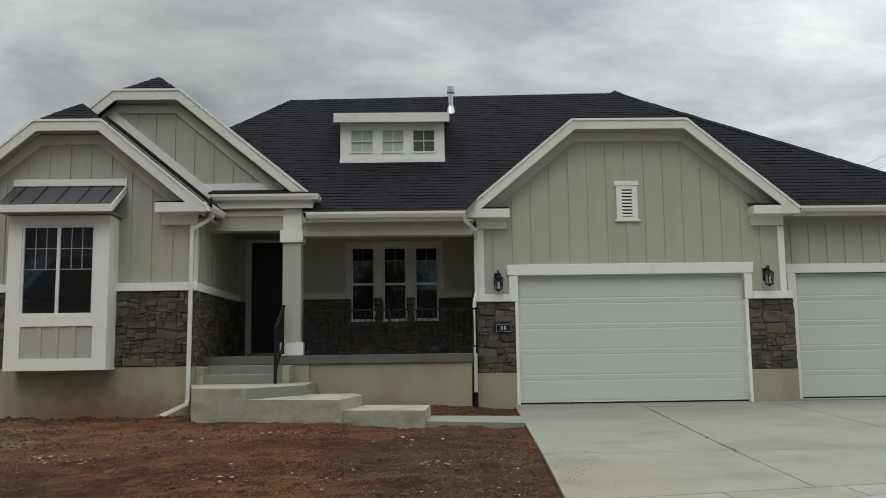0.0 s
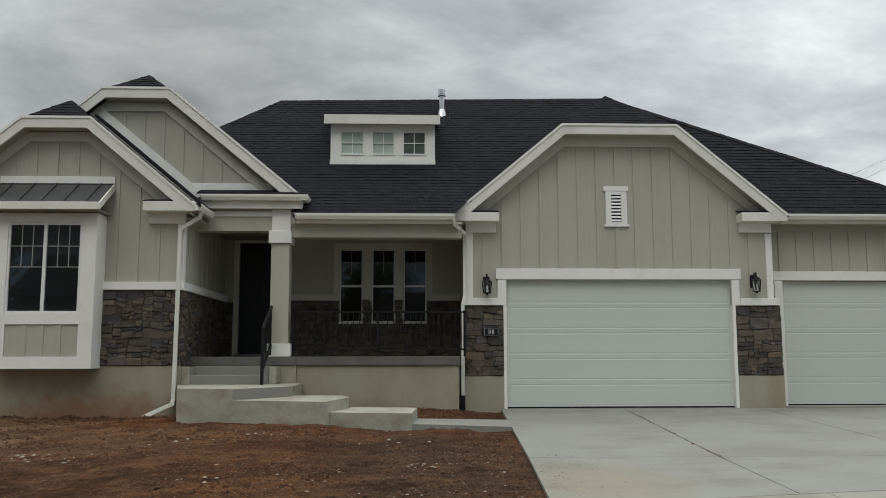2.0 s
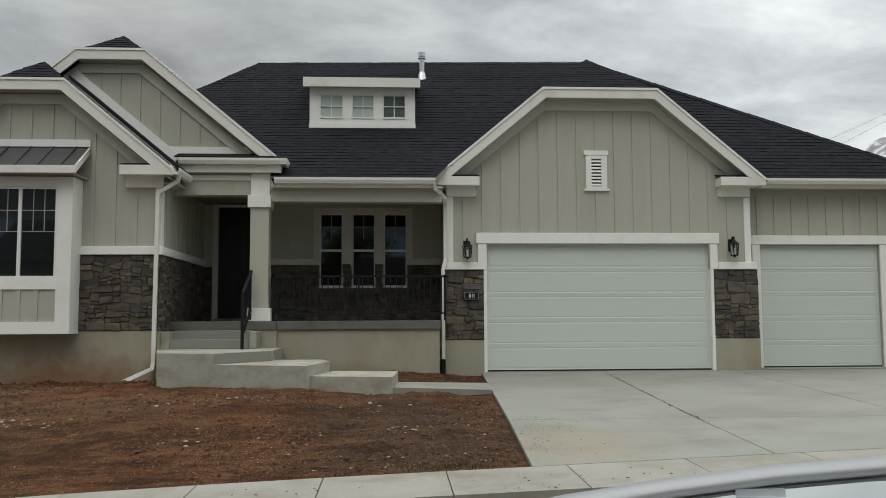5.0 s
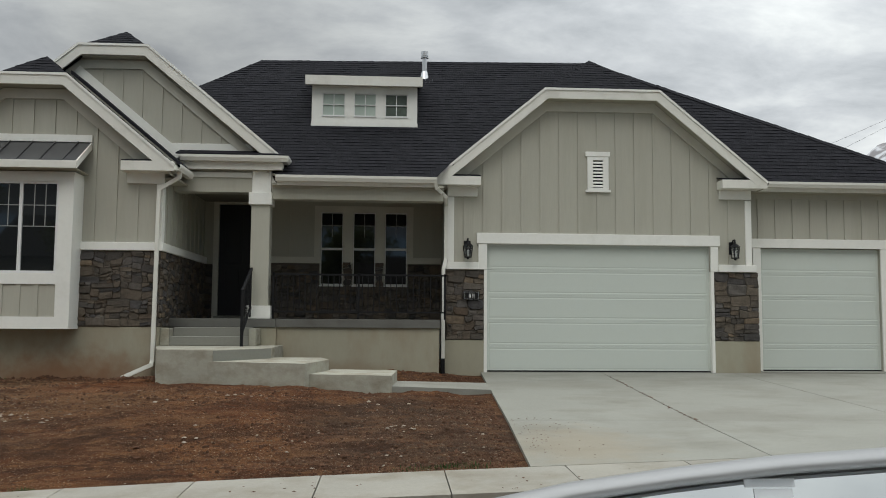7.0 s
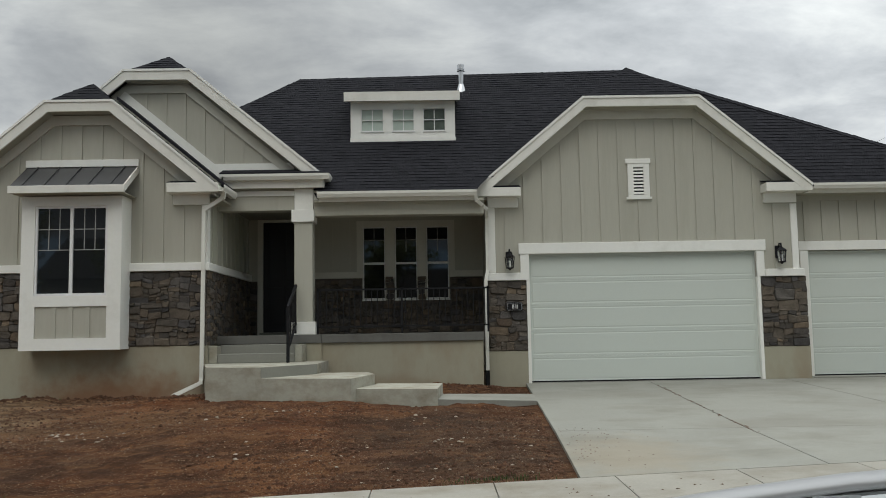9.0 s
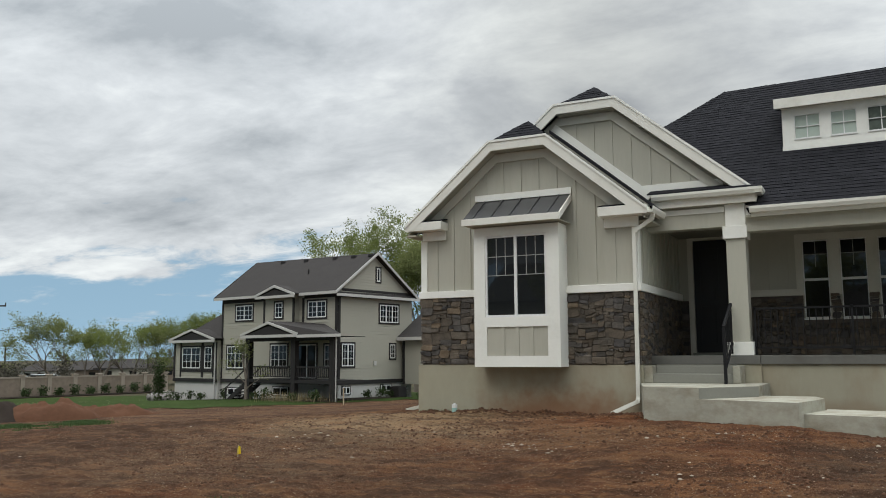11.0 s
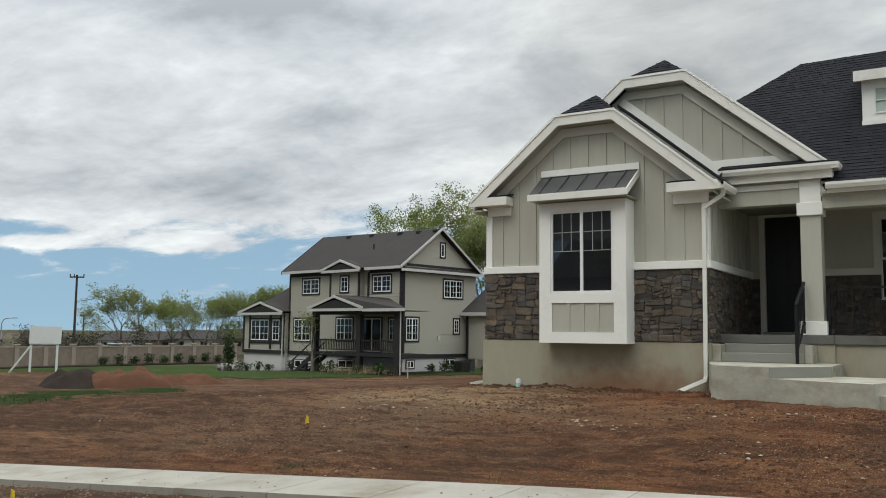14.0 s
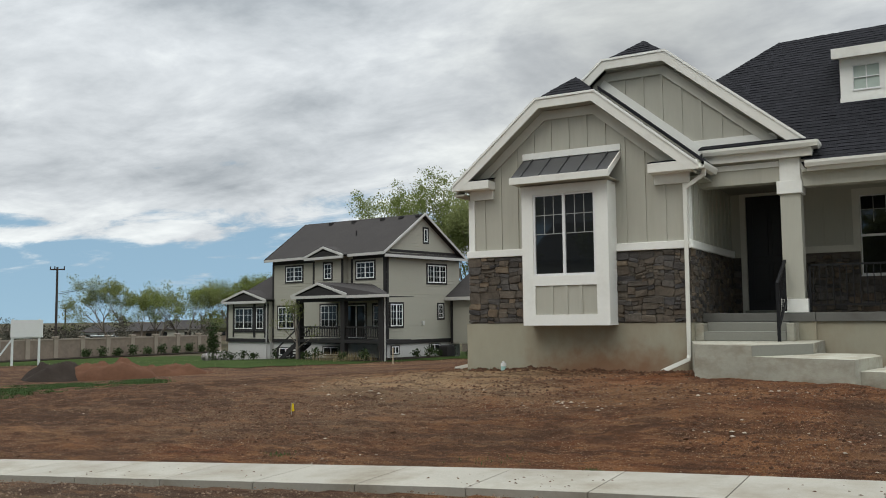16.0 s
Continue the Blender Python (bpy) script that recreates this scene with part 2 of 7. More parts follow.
# lighter mottled base colour paints in reflected sky and branches
REFLECTION_GLASS = material("painted_reflection_glazing", (0.085, 0.105, 0.085), 0.06, 0.9, 7, 2.5, 0.0, spec=0.5)
ROOM = material("room_plaster", (0.30, 0.29, 0.27), 0.9, 0.1, 10, 1, 0.0)


def glass_material(name="window_glass", gloss=0.5):
    m = bpy.data.materials.new(name)
    m.use_nodes = True
    b = m.node_tree.nodes["Principled BSDF"]
    b.inputs["Base Color"].default_value = (0.012, 0.014, 0.015, 1)
    b.inputs["Roughness"].default_value = 0.03
    b.inputs["Specular IOR Level"].default_value = gloss
    return m


GLASS = glass_material()
COATED_GLASS = glass_material("coated_glass", 0.22)


def leaf_material(name, color):
    """Thin leaves that let part of the light through."""
    m = material(name, color, 0.8, 0.35, 2.0, 0.25, 0, islands=0.5, spec=0.12)
    nt = m.node_tree
    b = nt.nodes["Principled BSDF"]
    tr, mx = nt.nodes.new("ShaderNodeBsdfTranslucent"), nt.nodes.new("ShaderNodeMixShader")
    nt.links.new(b.inputs["Base Color"].links[0].from_socket, tr.inputs["Color"])
    mx.inputs[0].default_value = 0.55
    nt.links.new(b.outputs[0], mx.inputs[1]), nt.links.new(tr.outputs[0], mx.inputs[2])
    nt.links.new(mx.outputs[0], nt.nodes["Material Output"].inputs["Surface"])
    return m


MUNTIN = material("grey_glazing_bar", (0.30, 0.30, 0.285), 0.6, 0.05, 10, 1, 0.0)
# ceiling colour set below the soffit's to paint in the porch's darkness
PORCH_CEILING = material("porch_board_with_shade", (0.24, 0.225, 0.18), 0.8, 0.08, 20, 0.9, 0.05)



# ---- building blocks ----
def clamp(v, a=0.0, b=1.0):
    return max(a, min(b, v))


def lerp(a, b, t):
    return a + (b - a) * t



def part(name, bm, mat, parent=None, label=""):
    me = bpy.data.meshes.new(name)
    bm.normal_update()
    bm.to_mesh(me)
    bm.free()
    me.materials.append(mat)
    ob = new(name, me)
    if parent is not None:
        ob.parent = parent
    if label:
        ob["label"] = label
    return ob


def thing(name, label, category, group="", at=(0, 0, 0), kind=""):
    ob = new(name)
    ob.empty_display_size = 0.2
    ob.location = at
    return tagged(ob, label, category, group, kind)


def box(bm, x0, y0, z0, x1, y1, z1):
    x0, x1, y0, y1, z0, z1 = min(x0, x1), max(x0, x1), min(y0, y1), max(y0, y1), min(z0, z1), max(z0, z1)
    v = [bm.verts.new(p) for p in ((x0, y0, z0), (x1, y0, z0), (x1, y1, z0), (x0, y1, z0), (x0, y0, z1), (x1, y0, z1), (x1, y1, z1), (x0, y1, z1))]
    for f in ((0, 3, 2, 1), (4, 5, 6, 7), (0, 1, 5, 4), (1, 2, 6, 5), (2, 3, 7, 6), (3, 0, 4, 7)):
        bm.faces.new([v[i] for i in f])
    return v


def boxes(*rows, bevel=0.0):
    bm = bmesh.new()
    for r in rows:
        box(bm, *r)
    if bevel:
        bmesh.ops.bevel(bm, geom=bm.edges[:], offset=bevel, segments=1, affect="EDGES", clamp_overlap=True)
    return bm


def prism(bm, pts, depth):
    """A prism from a planar outline (any number of corners), pushed by the vector depth."""
    depth = Vector(depth)
    a = [bm.verts.new(p) for p in pts]
    c = [bm.verts.new(Vector(p) + depth) for p in pts]
    n = len(pts)
    bm.faces.new(a)
    bm.faces.new(c[::-1])
    for i in range(n):
        bm.faces.new((a[i], c[i], c[(i + 1) % n], a[(i + 1) % n]))
    return bm


def solid(pts, depth):
    bm = prism(bmesh.new(), pts, depth)
    bmesh.ops.recalc_face_normals(bm, faces=bm.faces[:])
    return bm


def bar(bm, a, b, w, h, up=(0, 0, 1)):
    """A straight bar from a to b, w wide and h high."""
    a, b, up = Vector(a), Vector(b), Vector(up)
    d = (b - a).normalized()
    s = d.cross(up)
    s = s.normalized() if s.length > 1e-4 else Vector((1, 0, 0))
    u = s.cross(d)
    quad = [a + s * i * w / 2 + u * j * h / 2 for i, j in ((-1, -1), (1, -1), (1, 1), (-1, 1))]
    prism(bm, quad, b - a)


def tube(bm, a, b, r, seg=10, r2=None):
    a, b = Vector(a), Vector(b)
    rot = (b - a).to_track_quat("Z", "Y").to_matrix().to_4x4()
    bmesh.ops.create_cone(bm, cap_ends=True, segments=seg, radius1=r, radius2=r if r2 is None else r2, depth=(b - a).length,
                          matrix=Matrix.Translation((a + b) / 2) @ rot)


def fixed(bm):
    bmesh.ops.recalc_face_normals(bm, faces=bm.faces[:])
    return bm


# ---- roofs ----
def roof_frame(pts):
    p = [Vector(q) for q in pts]
    n = (p[1] - p[0]).cross(p[2] - p[0]).normalized()
    if n.z < 0:
        n = -n
    v = (Vector((0, 0, 1)) - n * n.z).normalized()
    u = v.cross(n)
    return p, n, u, v


def shingles(bm, pts, rng, course=0.128, tab=0.15):
    """Lapped courses of shingle tabs over one convex roof plane."""
    p, n, u, v = roof_frame(pts)
    o = p[0]
    flat = [((q - o).dot(u), (q - o).dot(v)) for q in p]
    lo, hi = min(f[1] for f in flat), max(f[1] for f in flat)

    def span(t):
        xs = []
        for (ax, ay), (bx, by) in zip(flat, flat[1:] + flat[:1]):
            if abs(by - ay) < 1e-6:
                if abs(t - ay) < 1e-4:
                    xs += [ax, bx]
            elif min(ay, by) - 1e-6 <= t <= max(ay, by) + 1e-6:
                xs.append(ax + (bx - ax) * (t - ay) / (by - ay))
        return (min(xs), max(xs)) if xs else (0, 0)

    k, t = 0, lo
    while t < hi - 0.01:
        t2 = min(t + course, hi)
        (l0, r0), (l1, r1) = span(t + 1e-4), span(t2 - 1e-4)
        x = min(l0, l1) - rng.random() * tab
        end = max(r0, r1)
        while x < end:
            x2 = x + tab * rng.uniform(0.4, 1.3)
            a0, b0 = min(max(x, l0), r0), min(max(x2 - 0.004, l0), r0)
            a1, b1 = min(max(x, l1), r1), min(max(x2 - 0.004, l1), r1)
            x = x2
            if b0 - a0 < 0.01 and b1 - a1 < 0.01:
                continue
            lift = 0.007 + rng.random() * 0.011
            q = [o + u * a0 + v * t + n * lift, o + u * b0 + v * t + n * lift, o + u * b1 + v * t2 + n * 0.004, o + u * a1 + v * t2 + n * 0.004]
            f = [bm.verts.new(c) for c in q] + [bm.verts.new(o + u * a0 + v * t), bm.verts.new(o + u * b0 + v * t)]
            bm.faces.new(f[:4])
            bm.faces.new((f[4], f[5], f[1], f[0]))
        t, k = t2, k + 1


def roof(name, planes, parent, mat, seed, thick=0.10, label="", sag=None):
    """Each roof plane is a slab with a sheet of lapped shingles on it."""
    rng = random.Random(seed)
    for pts in planes:
        p, n, u, v = roof_frame(pts)
        slab, top = bmesh.new(), bmesh.new()
        prism(slab, [q - n * (0.10 if sag else 0.004) for q in p], -n * thick)
        shingles(top, pts, rng)
        if sag:
            for q in top.verts:
                q.co.z += sag(q.co)
        s = part("roof_plane", fixed(slab), mat, parent, label)
        t = part("shingle_sheet", top, mat, s)
        t["kind"] = "stuff"


def pieces(name, rows, mat, parent, label="", bevel=0.0):
    """One part for each box."""
    for r in rows:
        part(name, boxes(r, bevel=bevel), mat, parent, label)


def holed(x0, x1, z0, z1, holes, y, thick):
    """A wall that faces -y, with openings (x0, x1, z0, z1) right through it."""
    xs = sorted({x0, x1, *(h[0] for h in holes), *(h[1] for h in holes)})
    zs = sorted({z0, z1, *(h[2] for h in holes), *(h[3] for h in holes)})
    bm, vs = bmesh.new(), {}

    def vert(i, j):
        if (i, j) not in vs:
            vs[i, j] = bm.verts.new((xs[i], y, zs[j]))
        return vs[i, j]

    for i in range(len(xs) - 1):
        for j in range(len(zs) - 1):
            cx, cz = (xs[i] + xs[i + 1]) / 2, (zs[j] + zs[j + 1]) / 2
            if not any(h[0] < cx < h[1] and h[2] < cz < h[3] for h in holes):
                bm.faces.new((vert(i, j), vert(i + 1, j), vert(i + 1, j + 1), vert(i, j + 1)))
    g = bmesh.ops.extrude_face_region(bm, geom=bm.faces[:])
    bmesh.ops.translate(bm, verts=[e for e in g["geom"] if isinstance(e, bmesh.types.BMVert)], vec=(0, thick, 0))
    return fixed(bm)


# ---- stone and siding ----
def lattice(u, w, holes, d0, d1, place):
    """One connected frame over u0..u1, w0..w1 with openings; place turns (u, depth, w) into a point."""
    us = sorted({*u, *(h[0] for h in holes), *(h[1] for h in holes)})
    ws = sorted({*w, *(h[2] for h in holes), *(h[3] for h in holes)})
    bm, vs = bmesh.new(), {}
    cells = {(i, j) for i in range(len(us) - 1) for j in range(len(ws) - 1)
             if not any(h[0] < (us[i] + us[i + 1]) / 2 < h[1] and h[2] < (ws[j] + ws[j + 1]) / 2 < h[3] for h in holes)}

    def vert(i, j, d):
        if (i, j, d) not in vs:
            vs[i, j, d] = bm.verts.new(place(us[i], d, ws[j]))
        return vs[i, j, d]

    for i, j in cells:
        for d in (d0, d1):
            bm.faces.new([vert(a, b, d) for a, b in ((i, j), (i + 1, j), (i + 1, j + 1), (i, j + 1))])
        for (p, q), (a, b) in (((i, j - 1), ((i, j), (i + 1, j))), ((i, j + 1), ((i, j + 1), (i + 1, j + 1))), ((i - 1, j), ((i, j), (i, j + 1))), ((i + 1, j), ((i + 1, j), (i + 1, j + 1)))):
            if (p, q) not in cells:
                bm.faces.new((vert(*a, d0), vert(*b, d0), vert(*b, d1), vert(*a, d1)))
    return fixed(bm)


def cells_between(u0, u1, w0, w1, cuts_u, cuts_w, half):
    """The openings left between glazing bars."""
    us, ws = [u0, *cuts_u, u1], [w0, *cuts_w, w1]
    e = lambda k, n: 0.0 if k in (0, n) else half  # noqa: E731
    return [(us[i] + e(i, len(us) - 1), us[i + 1] - e(i + 1, len(us) - 1), ws[j] + e(j, len(ws) - 1), ws[j + 1] - e(j + 1, len(ws) - 1))
            for i in range(len(us) - 1) for j in range(len(ws) - 1)]


def stone_rects(w, h, rng, big=1.0):
    """Cuts a w x h field into ledge stones of uneven size, most of them longer than high."""
    out = []

    def cut(x, y, a, b):
        shape = a / b
        small = b < rng.uniform(0.075, 0.25) * big and a < rng.uniform(0.20, 0.50) * big
        if shape > rng.uniform(2.4, 4.2):
            k = a * rng.uniform(0.32, 0.68)
            cut(x, y, k, b), cut(x + k, y, a - k, b)
        elif shape < rng.uniform(0.9, 1.35) and b > 0.10 * big:
            k = b * rng.uniform(0.30, 0.70)
            cut(x, y, a, k), cut(x, y + k, a, b - k)
        elif small or b < 0.06 * big:
            out.append((x, y, a, b))
        elif shape > 1.7:
            k = a * rng.uniform(0.30, 0.70)
            cut(x, y, k, b), cut(x + k, y, a - k, b)
        else:
            k = b * rng.uniform(0.30, 0.70)
            cut(x, y, a, k), cut(x, y + k, a, b - k)

    cut(0, 0, w, h)
    return out


def stone_mesh(bm, o, ux, n, x, y, a, b, rng, fw, fh):
    """One rough stone, on the wall plane at o, along ux, facing n."""
    g, up = 0.0025, Vector((0, 0, 1))
    deep = rng.uniform(0.014, 0.046)
    j = lambda s: rng.uniform(-s, s)  # noqa: E731
    cx, cy = x + a / 2, y + b / 2
    hx, hy = a / 2 - g, b / 2 - g
    c = min(hx, hy) * rng.uniform(0.12, 0.55)
    ring = [(-hx + c, -hy), (hx - c, -hy), (hx, -hy + c), (hx, hy - c), (hx - c, hy), (-hx + c, hy), (-hx, hy - c), (-hx, -hy + c)]
    # neighbouring stones lean and taper together
    ring = [(px + 0.075 * noise.noise(((cx + px) * 3.1, (cy + py) * 3.1, o.x * 3 + o.y)) + j(0.007), py + 0.065 * noise.noise(((cx + px) * 3.3, (cy + py) * 3.3, o.x * 3 + o.y + 7)) + j(0.006)) for px, py in ring]
    ring = [(min(max(px, 0.002 - cx), fw - cx - 0.002), min(max(py, 0.002 - cy), fh - cy - 0.002)) for px, py in ring]
    base = [bm.verts.new(o + ux * (cx + px) + up * (cy + py)) for px, py in ring]
    mid = [bm.verts.new(o + ux * (cx + px * 0.985) + up * (cy + py * 0.98) + n * deep * 0.75) for px, py in ring]
    top = [bm.verts.new(o + ux * (cx + px * 0.88 + j(0.008)) + up * (cy + py * 0.85 + j(0.006)) + n * (deep + j(0.010))) for px, py in ring]
    m = len(ring)
    for lo, hi in ((base, mid), (mid, top)):
        for i in range(m):
            bm.faces.new((lo[i], lo[(i + 1) % m], hi[(i + 1) % m], hi[i]))
    bm.faces.new(top)


def stone_field(parent, o, ux, n, w, h, seed, joined=False, big=1.0):
    rng = random.Random(seed)
    o, ux, n = Vector(o), Vector(ux), Vector(n)
    rects = stone_rects(w, h, rng, big)
    if joined:
        bm = bmesh.new()
        for r in rects:
            stone_mesh(bm, o, ux, n, *r, rng, w, h)
        ob = part("stone_facing", fixed(bm), STONE, parent)
        ob["kind"] = "stuff"
        return
    for r in rects:
        bm = bmesh.new()
        stone_mesh(bm, o, ux, n, *r, rng, w, h)
        part("stone", fixed(bm), STONE, parent)


def batten(parent, x, y, z0, z1, w=0.072, d=0.024, axis="x", top_slope=0.0):
    """One siding batten. On walls that face -y it stands at x; on walls along y, at y and proud of x."""
    bm = bmesh.new()
    if axis == "x":
        a, b = x - w / 2, x + w / 2
        pts = [(a, y, z0), (b, y, z0), (b, y, z1 + top_slope * w / 2), (a, y, z1 - top_slope * w / 2)]
        prism(bm, pts, (0, -d, 0))
    else:
        pts = [(x, y - w / 2, z0), (x, y + w / 2, z0), (x, y + w / 2, z1), (x, y - w / 2, z1)]
        prism(bm, pts, (d, 0, 0))
    return part("batten", fixed(bm), SIDING, parent)


def rake(points, y, wide, thick, mat, parent, name="rake_board", feet=None):
    """Boards along a gable's outline (points as x, z from one eave to the other), wide taken square to each board."""
    n = len(points)
    offs = []
    for i in range(n):
        dirs = []
        for a, b in ((i - 1, i), (i, i + 1)):
            if a >= 0 and b < n:
                d = Vector((points[b][0] - points[a][0], points[b][1] - points[a][1])).normalized()
                dirs.append(Vector((d.y, -d.x)))
        m = sum(dirs, Vector((0, 0))).normalized()
        offs.append(m * wide / max(0.3, m.dot(dirs[0])))
    if n > 2:  # the feet are cut plumb
        for i, s in ((0, 1), (n - 1, -1)):
            k = 1 if i == 0 else n - 2
            dx = abs(points[k][0] - points[i][0])
            dl = math.hypot(dx, points[k][1] - points[i][1])
            offs[i] = Vector((0, -wide * dl / dx))
    for i in range(n - 1):
        a, b = points[i], points[i + 1]
        pts = [(a[0], y, a[1]), (b[0], y, b[1]), (b[0] + offs[i + 1].x, y, b[1] + offs[i + 1].y), (a[0] + offs[i].x, y, a[1] + offs[i].y)]
        if feet and i in (0, n - 2):  # the foot dies level into the eave return
            j, z = (3, feet[0]) if i == 0 else (2, feet[1])
            low, far = Vector(pts[j]), Vector(pts[5 - j])
            level = low.lerp(far, (z - low.z) / (far.z - low.z))
            end = (low.x, y, z)
            pts[j:j + 1] = [tuple(level), end] if j == 3 else [end, tuple(level)]
        part(name, solid(pts, (0, thick, 0)), mat, parent)


# ---- the house ----
house = thing("house", "greige board-and-batten house with stone veneer and black shingle roof", "house")
PITCH = 10 / 12


def wall(name, rows, mat, label=""):
    return part(name, boxes(*rows), mat, house, label)


# --- wing with the bay window: x -9.29..-4.47, front at y 16.2 ---
WX0, WX1, WY = -9.29, -4.47, 16.2
G1 = [(-9.55, 3.93), (-7.52, 5.62), (-6.21, 5.62), (-4.18, 3.93)]
pts = [(WX0, WY, 2.4), (WX1, WY, 2.4), (WX1, WY, 4.02), (-6.22, WY, 5.50), (-7.52, WY, 5.50), (WX0, WY, 4.02)]
wing_wall = part("wall", solid(pts, (0, 0.15, 0)), SIDING, house, "front wall with painted board-and-batten siding")
for x in [-8.94 + 0.40 * i for i in range(11)]:
    top = min(5.25, 5.25 + (x + 7.47) * PITCH, 5.25 + (-6.35 - x) * PITCH)
    if -7.86 < x < -5.9:
        if 4.54 < top:
            batten(wing_wall, x, WY, 4.53, top)
    else:
        batten(wing_wall, x, WY, 2.48, top)
wall("foundation", [(WX0 - 0.1, WY - 0.03, -1.2, WX1 + 0.02, WY + 4, 0.90)], FOUNDATION, "parged concrete foundation with a reddish mud splash")
wing_stone = wall("stone_wall", [(WX0, WY - 0.02, 0.90, -7.78, WY + 0.12, 2.35)], MORTAR)
stone_field(wing_stone, (WX0 - 0.05, WY - 0.02, 0.905), (1, 0, 0), (0, -1, 0), 1.52, 1.43, 11, big=1.12)
wing_stone = wall("stone_wall", [(-5.95, WY - 0.02, 0.90, WX1, WY + 0.12, 2.35)], MORTAR)
stone_field(wing_stone, (-5.95, WY - 0.02, 0.905), (1, 0, 0), (0, -1, 0), 1.50, 1.43, 12, big=1.12)
wing_side_stone = wall("stone_wall", [(WX1 - 0.14, WY + 0.121, 0.90, WX1 + 0.01, 20.0, 2.35)], MORTAR)
stone_field(wing_side_stone, (WX1 + 0.01, WY - 0.03, 0.905), (0, 1, 0), (1, 0, 0), 3.8, 1.43, 13, big=0.92)
wing_side = wall("side_wall", [(WX1 - 0.15, WY + 0.15, 2.35, WX1, 20.0, 4.1)], SIDING)
for y in [16.6 + 0.395 * i for i in range(9)]:
    batten(wing_side, WX1, y, 2.48, 3.75, axis="y")
wall("side_wall", [(WX0, WY + 0.15, 0.9, WX0 + 0.15, 27.0, 4.1)], SIDING)
wall("side_wall", [(WX0, 26.85, -1, 12.0, 27.0, 4.1)], SIDING)
for rows in ([(WX0 - 0.06, WY - 0.085, 2.335, -7.79, WY + 0.0, 2.49)], [(-5.94, WY - 0.085, 2.335, WX1 + 0.07, WY, 2.49)], [(WX1, WY + 0.001, 2.335, WX1 + 0.07, 19.99, 2.49)]):
    part("belly_band", boxes(*rows, bevel=0.008), TRIM, house)
for x0, x1 in ((WX0 - 0.03, WX0 + 0.12), (WX1 - 0.10, WX1 + 0.03)):
    part("corner_board", boxes((x0, WY - 0.03, 2.491, x1, WY + 0.14, 3.62), bevel=0.006), TRIM, house)
rake(G1, 15.85, 0.205, 0.04, FASCIA, house, feet=(3.818, 3.818))
rake([(p[0], p[1] + 0.02) for p in G1], 15.83, 0.045, 0.03, TRIM, house, "drip_edge")
rake([(-9.27, 3.947), (-7.52, 5.405), (-6.30, 5.405), (-4.46, 3.872)], WY - 0.046, 0.19, 0.045, SHADE_TONED, house, "frieze_board")


def eave_return(x0, x1, y0, y1, z, flip):
    """A boxed eave return with its little shingled top and the frieze block under it."""
    part("eave_return", boxes((x0, y0 + 0.001, z - 0.10, x1, y1, z + 0.085), bevel=0.006), FASCIA, house)
    a, b = (x0 + 0.27, x1) if flip else (x0, x1 - 0.27)
    part("return_cap", solid([(a, y0 + 0.01, z + 0.086), (b, y0 + 0.01, z + 0.086), (b, y1, z + 0.16), (a, y1, z + 0.16)], (0, 0, 0.02)), SHINGLE, house)
    a, b = (x0 + 0.25, x1 - 0.04) if flip else (x0 + 0.04, x1 - 0.22)
    part("frieze_block", boxes((a, y1 - 0.06, z - 0.30, b, y1 + 0.0, z - 0.10), bevel=0.005), TRIM, house)


eave_return(-9.52, -8.66, 15.853, WY, 3.915, True)
eave_return(-5.16, -4.20, 15.853, WY, 3.915, False)
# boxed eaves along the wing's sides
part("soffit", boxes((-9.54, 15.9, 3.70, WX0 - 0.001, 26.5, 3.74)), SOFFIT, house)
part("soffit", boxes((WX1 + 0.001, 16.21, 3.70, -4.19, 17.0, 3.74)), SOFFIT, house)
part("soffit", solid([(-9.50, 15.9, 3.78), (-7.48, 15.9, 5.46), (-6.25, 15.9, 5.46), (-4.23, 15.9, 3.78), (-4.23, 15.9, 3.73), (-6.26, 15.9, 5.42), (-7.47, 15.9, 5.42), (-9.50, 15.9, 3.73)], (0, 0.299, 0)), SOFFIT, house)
AP1 = (-6.865, 16.55, 6.15)
roof("roof", [[(-9.56, 15.87, 3.90), (-7.52, 15.87, 5.60), AP1, (-6.865, 21.5, 6.15), (-9.56, 21.5, 3.90)],
              [(-6.21, 15.87, 5.60), (-4.17, 15.87, 3.90), (-4.17, 18.6, 3.90), (-6.865, 19.5, 6.15), AP1],
              [(-7.52, 15.86, 5.60), (-6.21, 15.86, 5.60), AP1]], house, SHINGLE, 1, 0.06, "clipped gable roof in black shingles")

# the wing roof's thick shingle edge along the rake
part("roof_edge", solid([(-6.19, 16.0, 5.67), (-4.11, 16.0, 3.945), (-4.11, 16.0, 4.01), (-6.19, 16.0, 5.745)], (0, 0.9, 0)), SHINGLE, house)

# bay window
bay = part("bay_window", fixed(holed(-7.80, -5.93, 0.86, 3.74, [(-7.55, -6.20, 1.87, 3.555), (-7.52, -6.19, 1.08, 1.67)], 15.69, WY - 15.691)), TRIM, house, "white trimmed box bay window")
part("bay_panel", boxes((-7.519, 15.72, 1.081, -6.191, 15.76, 1.669)), SIDING, bay)
for x in (-7.17, -6.855, -6.54):
    part("batten", boxes((x - 0.04, 15.70, 1.082, x + 0.04, 15.72, 1.668)), SIDING, bay)
part("window_frame", lattice((-7.548, -6.202), (1.872, 3.553), cells_between(-7.508, -6.242, 1.915, 3.515, [-6.875], [], 0.03), 0.0, 0.05, lambda u, d, z: (u, 15.71 + d, z)), VINYL, bay)
